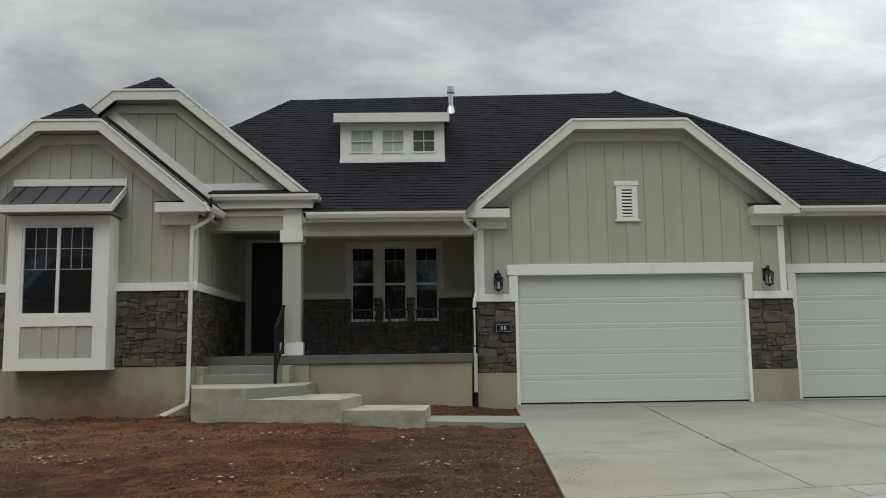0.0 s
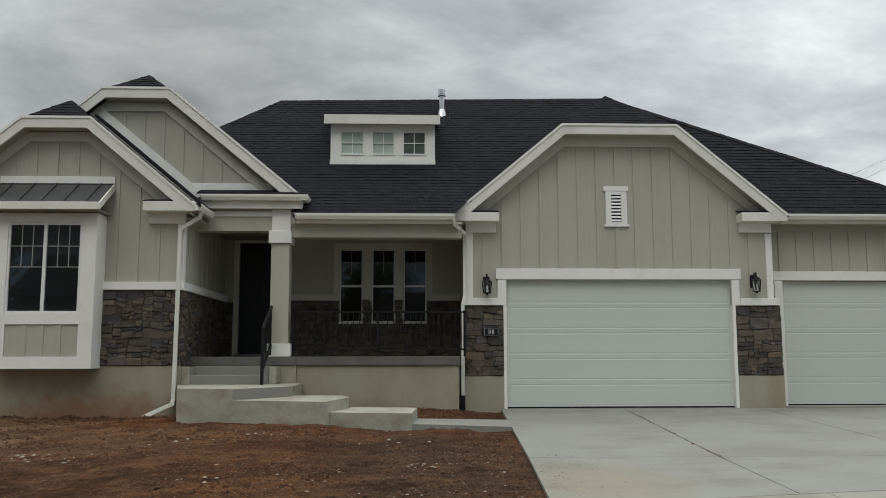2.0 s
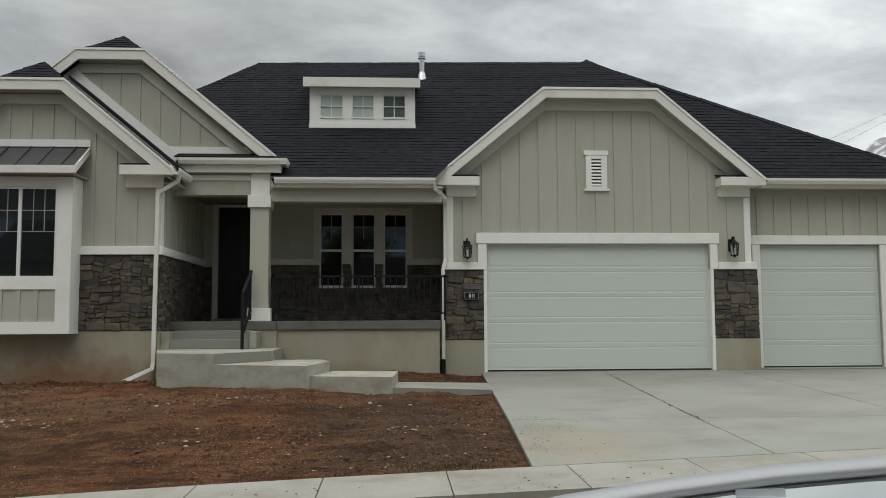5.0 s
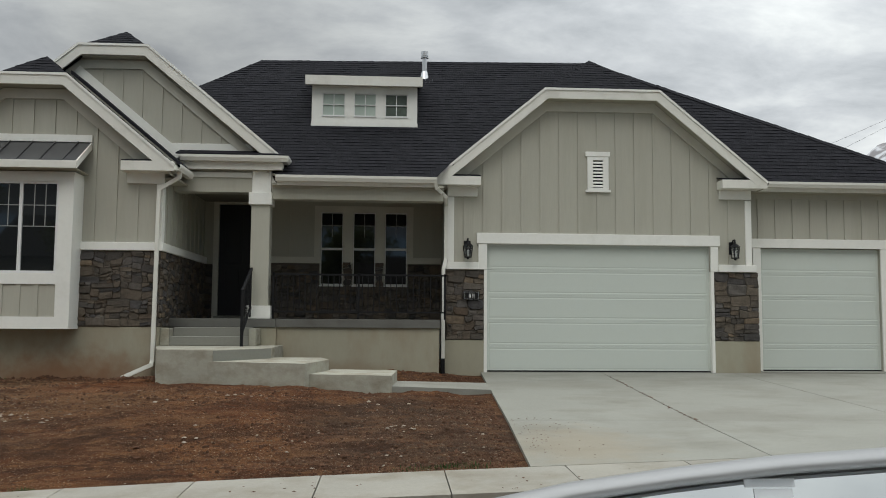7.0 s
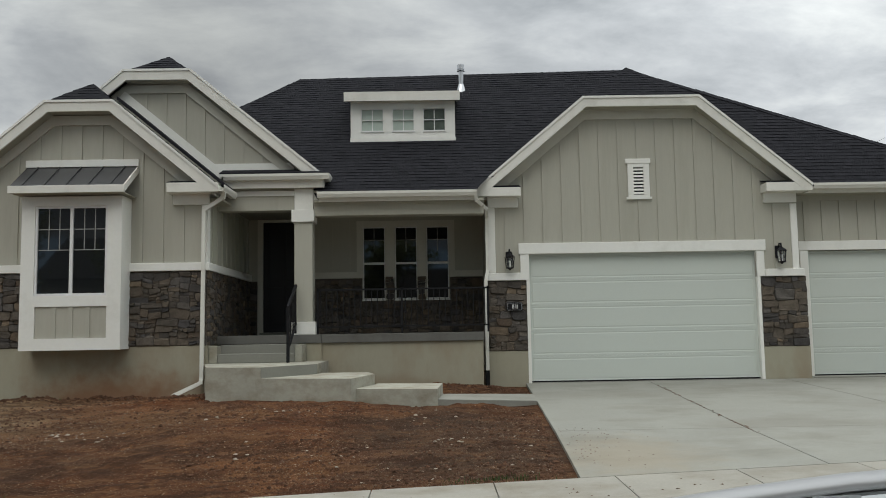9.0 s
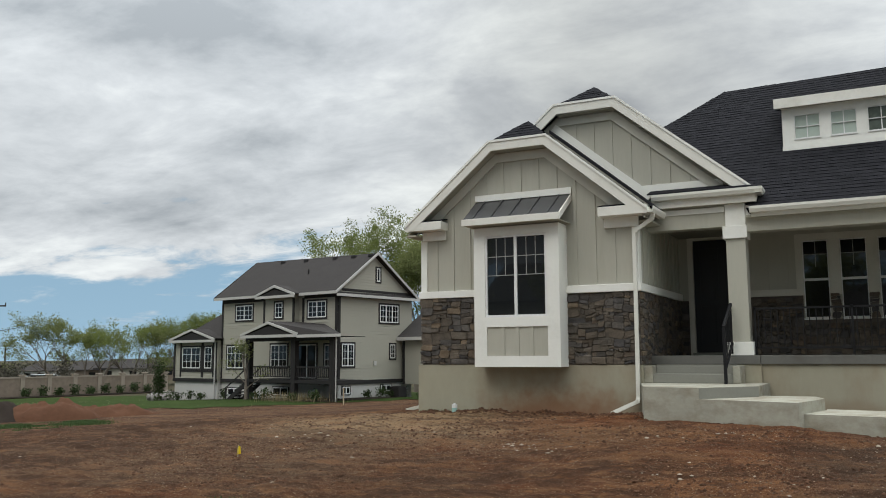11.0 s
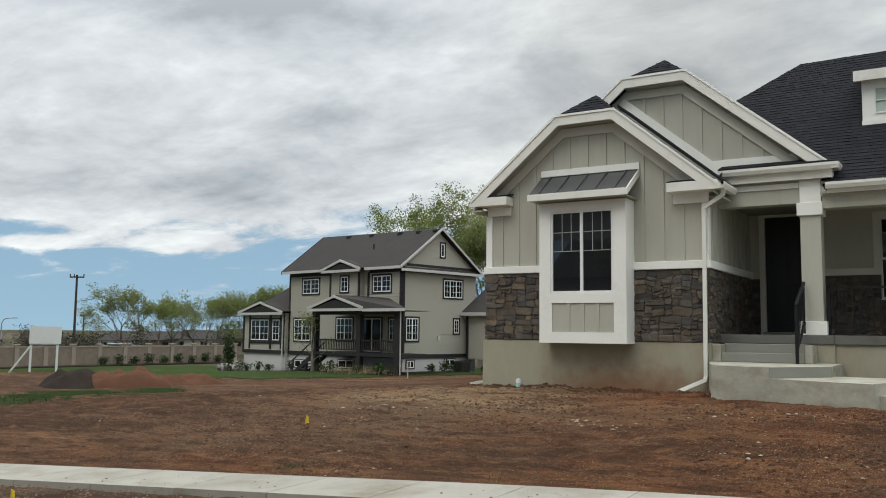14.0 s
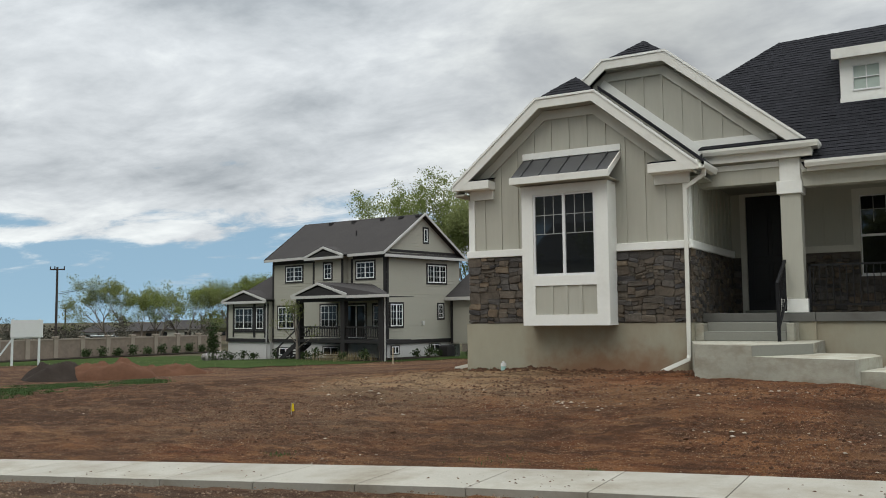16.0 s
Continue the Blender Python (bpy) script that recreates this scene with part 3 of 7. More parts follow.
for x0, x1 in ((-7.507, -6.906), (-6.844, -6.243)):
    pane = part("pane", boxes((x0, 15.745, 1.916, x1, 15.752, 3.514)), GLASS, bay)
    part("muntin_grid", lattice((x0, x1), (2.722, 3.514), [(p, q, r + (0.016 if r < 2.73 else 0), t) for p, q, r, t in cells_between(x0, x1, 2.722, 3.514, [lerp(x0, x1, 1 / 3), lerp(x0, x1, 2 / 3)], [3.12], 0.008)], 0.0, 0.008, lambda u, d, z: (u, 15.736 + d, z)), MUNTIN, pane)
part("bay_body", boxes((-7.49, 15.77, 1.1, -6.22, 16.19, 3.5)), ROOM, bay)
canopy = part("bay_roof", solid([(-7.92, 15.44, 3.89), (-5.84, 15.44, 3.89), (-5.83, WY, 4.37), (-7.97, WY, 4.37)], (0, 0, 0.025)), METAL_ROOF, house, "dark standing-seam metal canopy roof")
for f in (0.10, 0.30, 0.50, 0.70, 0.90):
    a = Vector((-7.90 + 2.04 * f, 15.44, 3.925))
    c = Vector((-7.95 + 2.10 * f, WY - 0.01, 4.405))
    bm = bmesh.new()
    bar(bm, a, c, 0.018, 0.028)
    part("seam", fixed(bm), METAL_ROOF, canopy)
part("canopy_fascia", boxes((-7.95, 15.41, 3.765, -5.80, 15.439, 3.905), bevel=0.004), FASCIA, canopy)
part("canopy_side", solid([(-5.828, 15.44, 3.77), (-5.828, WY, 4.26), (-5.828, WY, 4.40), (-5.828, 15.44, 3.91)], (0.025, 0, 0)), FASCIA, canopy)
part("canopy_soffit", boxes((-7.90, 15.44, 3.765, -5.84, WY - 0.002, 3.78)), SOFFIT, canopy)
part("flashing_board", boxes((-7.98, WY - 0.04, 4.39, -5.80, WY, 4.53), bevel=0.004), TRIM, canopy)

# --- upper gable behind, over the entry ---
G2Y = 17.2
G2 = [(-9.05, 4.31), (-6.42, 6.54), (-5.03, 6.54), (-2.31, 4.30)]
pts = [(-8.6, G2Y, 4.2), (-2.5, G2Y, 4.2), (-2.5, G2Y, 4.3), (-5.05, G2Y, 6.40), (-6.37, G2Y, 6.40), (-8.6, G2Y, 4.5)]
g2_wall = part("wall", solid(pts, (0, 0.15, 0)), SIDING, house, "upper gable wall with board-and-batten siding")
for x in [-6.42 + 0.40 * i for i in range(9)]:
    top = min(6.14, 6.14 + (-5.19 - x) * PITCH)
    if top > 4.68:
        batten(g2_wall, x, G2Y, 4.45, top)
rake(G2, 16.90, 0.21, 0.04, FASCIA, house)
rake([(p[0], p[1] + 0.02) for p in G2], 16.88, 0.045, 0.03, TRIM, house, "drip_edge")
rake([(-9.0, 4.15), (-6.42, 6.30), (-5.14, 6.30), (-2.5, 4.10)], G2Y - 0.046, 0.18, 0.045, SHADE_TONED, house, "frieze_board")
part("gable_trim", boxes((-4.62, G2Y - 0.038, 4.44, -2.95, G2Y, 4.61), bevel=0.004), TRIM, house)
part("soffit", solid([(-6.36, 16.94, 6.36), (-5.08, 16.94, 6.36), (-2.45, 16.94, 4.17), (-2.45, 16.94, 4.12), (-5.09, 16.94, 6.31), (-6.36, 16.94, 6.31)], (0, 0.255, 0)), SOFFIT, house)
AP2 = (-5.71, 17.68, 7.06)
roof("roof", [[(-9.06, 16.92, 4.27), (-6.38, 16.92, 6.50), AP2, (-5.71, 21.0, 7.06), (-9.06, 21.0, 4.27)],
              [(-5.04, 16.92, 6.50), (-2.35, 16.92, 4.27), (-2.35, 17.26, 4.27), (-5.71, 20.6, 7.06), AP2],
              [(-6.38, 16.91, 6.50), (-5.04, 16.91, 6.50), AP2]], house, SHINGLE, 2, 0.06)
# white metal valley flashing where the two gables meet
bm = bmesh.new()
bar(bm, (-6.50, 17.16, 6.10), (-4.40, 17.16, 4.35), 0.05, 0.17)
part("flashing", fixed(bm), TRIM, house, "white step flashing between the gables")
# little skirt roof over the entry beam
part("skirt_roof", solid([(-4.4, 16.80, 4.325), (-2.25, 16.80, 4.325), (-2.45, G2Y - 0.03, 4.45), (-4.4, G2Y - 0.03, 4.45)], (0, 0, 0.025)), SHINGLE, house)


def gutter(a, b, y, z, ends=(0.0, 0.0), face=-1, axis="x"):
    """A moulded gutter from a to b."""
    prof = [(0, 0), (0, 0.12), (0.012, 0.12), (0.012, 0.015), (0.09, 0.015), (0.105, 0.05), (0.118, 0.075), (0.118, 0.12), (0.132, 0.12), (0.132, 0.07), (0.10, 0.0)]
    if axis == "x":
        pts = [(a, y + face * p, z + q) for p, q in prof]
        bm = solid(pts, (b - a, 0, 0))
    else:
        pts = [(y - face * p, a, z + q) for p, q in prof]
        bm = solid(pts, (0, b - a, 0))
    return part("gutter", bm, GUTTER, house, "white moulded gutter")


gutter(-4.30, -2.17, 16.86, 4.19)
part("fascia", boxes((-4.3, 16.861, 4.04, -2.30, 16.90, 4.31)), FASCIA, house)
part("soffit", boxes((-4.46, 16.90, 4.04, -2.30, 17.03, 4.07)), SOFFIT, house)
gutter(16.73, 17.6, -2.30, 4.19, axis="y", face=-1)
part("fascia", boxes((-2.309, 16.87, 4.04, -2.301, 17.5, 4.31)), FASCIA, house)
part("soffit", boxes((-2.50, 17.031, 4.04, -2.31, 17.5, 4.07)), SOFFIT, house)
gutter(15.80, 16.85, -4.17, 3.82, axis="y")

# --- porch ---
PF = 1.07
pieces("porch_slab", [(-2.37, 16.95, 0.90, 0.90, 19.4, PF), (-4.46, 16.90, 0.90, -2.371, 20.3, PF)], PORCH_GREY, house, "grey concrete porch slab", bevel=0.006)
pieces("foundation", [(-2.36, 17.0, -1, 0.88, 17.2, 0.899), (0.70, 17.201, -1, 0.88, 19.4, 0.899), (-2.78, 16.93, -1, -2.361, 17.25, 0.899), (-4.46, 17.3, -1, -2.79, 17.5, 0.899)], FOUNDATION, house)
column = part("column", boxes((-2.915, 17.0, 1.331, -2.545, 17.37, 3.35), bevel=0.006), SIDING, house, "square greige porch column with white cap and base")
part("column_base", boxes((-2.965, 16.95, PF, -2.485, 17.42, 1.33), bevel=0.006), TRIM, column)
pieces("column_cap", [(-2.965, 16.95, 3.351, -2.505, 17.42, 3.60), (-2.91, 16.99, 3.601, -2.53, 17.38, 4.04)], TRIM, column, bevel=0.006)
part("entry_beam", boxes((-4.46, 17.03, 3.605, -2.92, 17.36, 4.05)), SIDING, house)
part("beam_trim", boxes((-4.46, 17.0, 3.90, -2.92, 17.029, 4.0)), TRIM, house)
part("beam", boxes((-2.529, 17.03, 3.70, -2.25, 17.36, 4.0)), TRIM, house)
part("porch_beam", boxes((-2.52, 17.03, 3.48, 0.95, 17.36, 3.80)), SIDING, house)
part("beam_trim", boxes((-2.52, 17.0, 3.70, 0.95, 17.029, 3.80)), SIDING, house)
part("fascia", boxes((-2.40, 16.86, 3.74, 0.80, 16.90, 3.93)), FASCIA, house)
part("soffit", boxes((-2.50, 16.9, 3.74, 0.95, 17.03, 3.77)), SOFFIT, house)
gutter(-2.42, 0.80, 16.86, 3.81)
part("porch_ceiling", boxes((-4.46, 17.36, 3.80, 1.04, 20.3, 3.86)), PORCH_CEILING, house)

BY = 19.4
WIN = [(-1.72, -1.21), (-0.98, -0.47), (-0.25, 0.26)]
WZ0, WZ1 = 1.845, 3.52
back_wall = part("wall", holed(-2.85, 1.05, PF, 3.80, [(a, c, WZ0, WZ1) for a, c in WIN], BY, 0.2), SIDING, house, "shaded porch wall with siding over stone")
for x in (-2.45, -2.05, 0.62, 0.85):
    batten(back_wall, x, BY, 2.48, 3.79)
# porch bands and casings are duller than the white trim, as painted-in shade
part("belly_band", boxes((-2.85, BY - 0.06, 2.34, -1.86, BY - 0.001, 2.48)), SHADE_TONED, house)
part("belly_band", boxes((0.40, BY - 0.06, 2.34, 1.04, BY - 0.001, 2.48)), SHADE_TONED, house)
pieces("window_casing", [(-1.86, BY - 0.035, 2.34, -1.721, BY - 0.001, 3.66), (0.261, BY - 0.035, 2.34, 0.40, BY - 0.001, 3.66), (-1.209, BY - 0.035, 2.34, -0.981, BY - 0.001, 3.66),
                            (-0.469, BY - 0.035, 2.34, -0.251, BY - 0.001, 3.66), (-1.72, BY - 0.034, 3.521, 0.26, BY - 0.002, 3.66)], SHADE_TONED, house, "beige window casing boards with porch shade in the paint")
porch_stone = part("stone_wall", boxes((-2.85, BY - 0.015, PF, -1.74, BY - 0.002, 2.335), (0.28, BY - 0.015, PF, 1.04, BY - 0.002, 2.335), (-1.739, BY - 0.015, PF, 0.279, BY - 0.002, WZ0 - 0.02)), MORTAR, house)
stone_field(porch_stone, (-2.85, BY - 0.015, PF), (1, 0, 0), (0, -1, 0), 1.11, 1.23, 21, True)
stone_field(porch_stone, (0.28, BY - 0.015, PF), (1, 0, 0), (0, -1, 0), 0.75, 1.23, 22, True)
stone_field(porch_stone, (-1.74, BY - 0.015, PF), (1, 0, 0), (0, -1, 0), 2.02, 0.68, 23, True)
for a, c in ((-1.205, -0.985), (-0.465, -0.255)):
    stone_field(porch_stone, (a, BY - 0.015, WZ0 - 0.02), (1, 0, 0), (0, -1, 0), c - a, 0.54, 24, True)
for k, (a, c) in enumerate(WIN):
    w = part("window", lattice((a + 0.001, c - 0.001), (WZ0, WZ1), [(a + 0.02, c - 0.02, WZ0 + 0.03, 2.65), (a + 0.02, c - 0.02, 2.70, WZ1 - 0.02)], 0.03, 0.10, lambda u, d, z: (u, BY + d, z)), VINYL, house, "white single-hung window")
    part("pane", boxes((a + 0.021, BY + 0.075, WZ0 + 0.031, c - 0.021, BY + 0.082, 2.649)), GLASS, w)
    up = part("pane", boxes((a + 0.021, BY + 0.085, 2.701, c - 0.021, BY + 0.092, WZ1 - 0.021)), GLASS, w)
    m = ((a + c) / 2, (a + 0.022, c - 0.022))
    part("muntin_grid", lattice(m[1], (2.95, WZ1 - 0.022), cells_between(*m[1], 2.95, WZ1 - 0.022, [m[0]], [3.22], 0.007), 0.077, 0.084, lambda u, d, z: (u, BY + d, z)), MUNTIN, up)
    part("window_sill", boxes((a - 0.02, BY - 0.05, WZ0 - 0.035, c + 0.02, BY + 0.04, WZ0 - 0.001), bevel=0.004), VINYL, w)
wall("inner_wall", [(-2.8, BY + 1.5, PF, 1.0, BY + 1.6, 3.8)], ROOM)
# entry
part("wall", holed(-4.50, -2.86, PF, 3.80, [(-4.14, -3.12, PF + 0.06, 3.74)], 20.0, 0.2), SIDING, house)
wall("wall", [(-2.849, 19.601, PF, -2.70, 20.2, 3.80)], SIDING)
entry_stone = part("stone_wall", boxes((-4.455, 19.982, PF, -4.262, 19.998, 2.335)), MORTAR, house)
stone_field(entry_stone, (-4.455, 19.982, PF), (1, 0, 0), (0, -1, 0), 0.19, 1.235, 27, True)
door = part("front_door", boxes((-4.139, 20.06, 1.13, -3.121, 20.11, 3.739), bevel=0.004), DARK_DOOR, house, "very dark panelled front door")
for z0, z1 in ((1.35, 2.2), (2.35, 3.55)):
    for x0, x1 in ((-4.0, -3.67), (-3.59, -3.26)):
        part("door_panel", boxes((x0, 20.048, z0, x1, 20.0601, z1), bevel=0.01), DARK_DOOR, door)
# entry casing toned down the same way
pieces("door_casing", [(-4.26, 19.96, PF, -4.141, 20.0, 3.86), (-3.119, 19.97, PF, -3.0, 20.0, 3.86), (-4.14, 19.97, 3.741, -3.12, 19.999, 3.86)], SHADE_TONED, house)
part("door_sill", boxes((-4.2, 19.9, PF + 0.001, -3.08, 20.06, 1.125)), STEP_GREY, house)
bm = bmesh.new()
bmesh.ops.create_uvsphere(bm, u_segments=10, v_segments=6, radius=0.035, matrix=Matrix.Translation((-3.24, 20.01, 2.12)))
tube(bm, (-3.24, 20.01, 2.12), (-3.24, 20.06, 2.12), 0.015)
part("door_knob", bm, BLACK, door)

# --- garage: front at y 17.6 ---
GY = 17.6
GG = [(0.80, 4.03), (3.09, 5.94), (5.55, 5.94), (7.84, 4.03)]
pts = [(1.05, GY, 2.14), (1.74, GY, 2.14), (1.74, GY, 2.88), (6.86, GY, 2.88), (6.86, GY, 2.14), (7.60, GY, 2.14), (7.60, GY, 4.06), (5.55, GY, 5.82), (3.10, GY, 5.82), (1.05, GY, 4.06)]
garage_wall = part("wall", solid(pts, (0, 0.15, 0)), SIDING, house, "garage gable wall with board-and-batten siding")
for i in range(16):
    x = 1.45 + 0.406 * i
    if x > 7.3:
        break
    top = min(5.56, 5.56 + (x - 3.16) * PITCH, 5.56 + (5.50 - x) * PITCH)
    z0 = 2.28 if x < 1.70 or x > 6.90 else 2.88
    if 4.0 < x < 4.56:
        batten(garage_wall, x, GY, 4.67, top), batten(garage_wall, x, GY, z0, 3.79)
    else:
        batten(garage_wall, x, GY, z0, top)
rake(GG, 17.25, 0.205, 0.04, FASCIA, house, feet=(3.868, 3.888))
rake([(p[0], p[1] + 0.02) for p in GG], 17.23, 0.045, 0.03, TRIM, house, "drip_edge")
rake([(1.06, 4.03), (3.106, 5.735), (5.554, 5.735), (7.60, 4.03)], GY - 0.046, 0.20, 0.045, SHADE_TONED, house, "frieze_board")
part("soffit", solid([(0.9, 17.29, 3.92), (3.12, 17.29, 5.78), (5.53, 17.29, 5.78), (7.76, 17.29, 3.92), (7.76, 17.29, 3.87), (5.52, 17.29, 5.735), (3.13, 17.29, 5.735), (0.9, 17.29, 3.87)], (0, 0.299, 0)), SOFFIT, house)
eave_return(0.815, 1.74, 17.253, GY, 3.965, True)
eave_return(6.87, 7.825, 17.253, GY, 3.985, False)
wall("side_wall", [(1.05, GY + 0.15, -0.5, 1.20, BY + 0.2, 3.95)], SIDING)
wall("side_wall", [(7.45, GY + 0.151, 2.126, 7.60, 18.2, 4.1)], SIDING)
for x0, x1 in ((1.07, 1.21), (7.47, 7.61)):
    part("corner_board", boxes((x0, GY - 0.03, 2.281, x1, GY + 0.10, 3.664), bevel=0.006), TRIM, house)
for x0, x1 in ((1.02, 1.725), (6.865, 7.68)):
    part("belly_band", boxes((x0, GY - 0.085, 2.125, x1, GY - 0.001, 2.28), bevel=0.008), TRIM, house)
pieces("door_casing", [(1.69, GY - 0.06, 2.675, 6.90, GY + 0.0, 2.90), (1.725, GY - 0.045, 2.13, 1.91, GY, 2.674), (6.70, GY - 0.045, 2.13, 6.865, GY, 2.674)], TRIM, house, bevel=0.006)
pieces("door_jamb", [(1.845, GY - 0.04, -0.02, 1.91, GY + 0.12, 2.129), (6.70, GY - 0.04, -0.02, 6.765, GY + 0.12, 2.129)], TRIM, house)
pier_l = wall("stone_pier", [(1.05, GY - 0.015, 0.66, 1.844, GY + 0.13, 2.125)], MORTAR)
stone_field(pier_l, (1.04, GY - 0.015, 0.665), (1, 0, 0), (0, -1, 0), 0.80, 1.455, 31, big=1.3)
pier_r = wall("stone_pier", [(6.766, GY - 0.015, 0.66, 7.72, 18.2, 2.125)], MORTAR)
stone_field(pier_r, (6.77, GY - 0.015, 0.665), (1, 0, 0), (0, -1, 0), 0.965, 1.455, 32, big=1.3)
pieces("foundation", [(1.03, GY - 0.035, -0.5, 1.844, GY + 0.2, 0.659), (6.766, GY - 0.035, -0.5, 7.74, 18.25, 0.659)], FOUNDATION, house)


def garage_door(x0, x1, y, h, sections, label):
    d = part("garage_door", boxes((x0, y, 0.0, x1, y + 0.03, h)), DOOR_WHITE, house, label)
    step = h / sections
    for k in range(sections):
        # a section with one long embossed panel
        bm = boxes((x0, y - 0.022, k * step + 0.0015, x1, y - 0.001, (k + 1) * step - 0.0015))
        bm.normal_update()
        inner = min(bm.faces, key=lambda f: f.normal.y)
        for thick, depth in ((0.05, 0), (0.03, -0.004), (0.03, 0.004)):
            bmesh.ops.inset_individual(bm, faces=[inner], thickness=thick, depth=depth)
        part("door_section", bm, DOOR_WHITE, d)
    part("weather_seal", boxes((x0, y - 0.03, -0.015, x1, y + 0.02, 0.028)), BLACK, d)
    return d


garage_door(1.911, 6.699, GY + 0.10, 2.67, 5, "white steel double garage door with long panels")
bm = boxes((4.01, GY - 0.05, 4.57, 4.54, GY, 4.67), (4.055, GY - 0.04, 3.90, 4.175, GY, 4.569), (4.39, GY - 0.04, 3.90, 4.51, GY, 4.569), (4.055, GY - 0.04, 3.85, 4.51, GY, 3.899), (4.176, GY - 0.04, 4.49, 4.389, GY, 4.568), (4.015, GY - 0.055, 3.80, 4.55, GY, 3.849), bevel=0.003)
vent = part("louvre_vent", bm, TRIM, house, "white louvred gable vent")
part("vent_back", boxes((4.176, GY - 0.006, 3.90, 4.389, GY - 0.001, 4.489)), DARK_DOOR, vent)
for k in range(8):
    z = 3.915 + 0.072 * k
    part("slat", solid([(4.176, GY - 0.036, z), (4.389, GY - 0.036, z), (4.389, GY - 0.010, z + 0.035), (4.176, GY - 0.010, z + 0.035)], (0, 0, 0.010)), TRIM, vent)

# third bay, set back
SY = 18.2
bay3 = part("wall", holed(7.601, 12.0, -0.02, 4.1, [(8.06, 10.8, -0.01, 2.71)], SY, 0.15), SIDING, house)
for i in range(10):
    batten(bay3, 8.05 + 0.397 * i, SY, 2.91, 3.82)
pieces("door_casing", [(7.86, SY - 0.05, 2.71, 11.0, SY, 2.91), (7.88, SY - 0.04, -0.02, 8.06, SY, 2.709), (10.80, SY - 0.04, -0.02, 10.98, SY, 2.709)], TRIM, house, bevel=0.005)
pier3 = wall("stone_pier", [(10.99, SY - 0.05, 0.66, 12.0, SY - 0.001, 2.13)], MORTAR)
stone_field(pier3, (10.99, SY - 0.05, 0.665), (1, 0, 0), (0, -1, 0), 1.0, 1.455, 33)
garage_door(8.061, 10.799, SY + 0.10, 2.70, 5, "white steel single garage door with long panels")
wall("side_wall", [(11.85, SY + 0.15, -0.5, 12.0, 26.85, 4.1)], SIDING)
part("foundation", boxes((10.99, SY - 0.06, -0.5, 12.02, SY + 0.1, 0.659)), FOUNDATION, house)
gutter(7.90, 12.35, 17.83, 4.0)
part("fascia", boxes((7.88, 17.83, 3.92, 12.35, 17.87, 4.12)), FASCIA, house)
part("soffit", boxes((7.73, 17.87, 3.92, 12.34, 18.19, 3.95)), SOFFIT, house)
part("frieze_board", boxes((7.74, SY - 0.03, 3.80, 12.0, SY - 0.001, 3.919)), SIDING, house)

# --- main roof, garage roof ---
RY = 21.3
RL, RR = (-3.44, RY, 7.62), (5.05, RY, 7.74)
roof("roof", [[(-2.42, 16.86, 3.94), (0.8, 16.86, 3.94), (0.82, 17.235, 4.256), (1.18, 17.25, 4.268), (4.325, 20.44, 6.95), RR, RL, (-5.03, 19.7, 6.295)]], house, SHINGLE, 3, 0.08, "steep main roof in black asphalt shingles",
     sag=lambda q: clamp((q.y - 16.86) / 4.44) * (7.62 + 0.12 * (q.x + 3.44) / 8.49 - 7.673))
roof("roof", [[(7.7, 17.83, 4.12), (12.4, 17.83, 4.12), RR, (4.6, 20.6, 7.009)], [RL, (-7.85, 16.86, 3.94), (-7.85, 25.7, 3.94)],
              [RL, (-7.85, 25.7, 3.94), (12.4, 25.7, 3.94), RR], [RR, (12.4, 25.7, 3.94), (12.4, 17.83, 4.12)]], house, SHINGLE, 4, 0.08)
part("valley_shingles", solid([(0.79, 16.87, 3.95), (0.815, 16.87, 3.95), (0.885, 17.0, 4.058), (1.07, 17.235, 4.256), (0.79, 17.235, 4.256)], (0, 0, 0.012)), SHINGLE, house)
APG = (4.325, 18.5, 6.94)
roof("roof", [[(0.78, 17.27, 3.99), (3.09, 17.27, 5.92), APG, (4.325, 20.7, 6.94), (0.78, 17.29, 3.99)],
              [(5.56, 17.27, 5.92), (7.88, 17.27, 3.99), (7.88, 18.2, 3.99), (4.325, 21.0, 6.94), APG],
              [(3.09, 17.26, 5.92), (5.56, 17.26, 5.92), APG]], house, SHINGLE, 5, 0.06)


def ridge_caps(a, b, seed):
    """Folded cap shingles lapped along a ridge or hip."""
    rng = random.Random(seed)
    a, b = Vector(a), Vector(b)
    n = int((b - a).length / 0.2)
    d = (b - a).normalized()
    for k in range(n):
        p = a.lerp(b, k / n)
        up, side = Vector((0, 0, 0.010 + 0.014 * rng.random())), Vector((-d.y, d.x, 0)).normalized() * 0.13
        low = Vector((0, 0, -0.09))
        q = d * 0.23
        rows = [p + side + low + up, p + up, p - side + low + up]
        part("ridge_cap", solid([rows[0], rows[1], rows[2], rows[2] - Vector((0, 0, 0.02)), rows[1] - Vector((0, 0, 0.02)), rows[0] - Vector((0, 0, 0.02))], q - up * 0.6), SHINGLE, house)


ridge_caps((5.05, RY, 7.735), (-3.44, RY, 7.615), 61)
ridge_caps((5.05, RY, 7.745), (12.35, 17.88, 4.15), 62)
ridge_caps(RL, (-5.03, 19.7, 6.295), 63)
for seed, (a, b, top, back) in enumerate((((3.09, 17.27, 5.93), (5.56, 17.27, 5.93), APG, (4.325, 20.44, 6.95)), ((-7.52, 15.87, 5.61), (-6.21, 15.87, 5.61), AP1, None), ((-6.38, 16.92, 6.51), (-5.04, 16.92, 6.51), AP2, None))):
    for k, foot in enumerate((a, b)):
        ridge_caps(Vector(foot).lerp(Vector(top), 0.16), top, 64 + 3 * seed + k)
    if back:
        ridge_caps(top, back, 66 + 3 * seed)

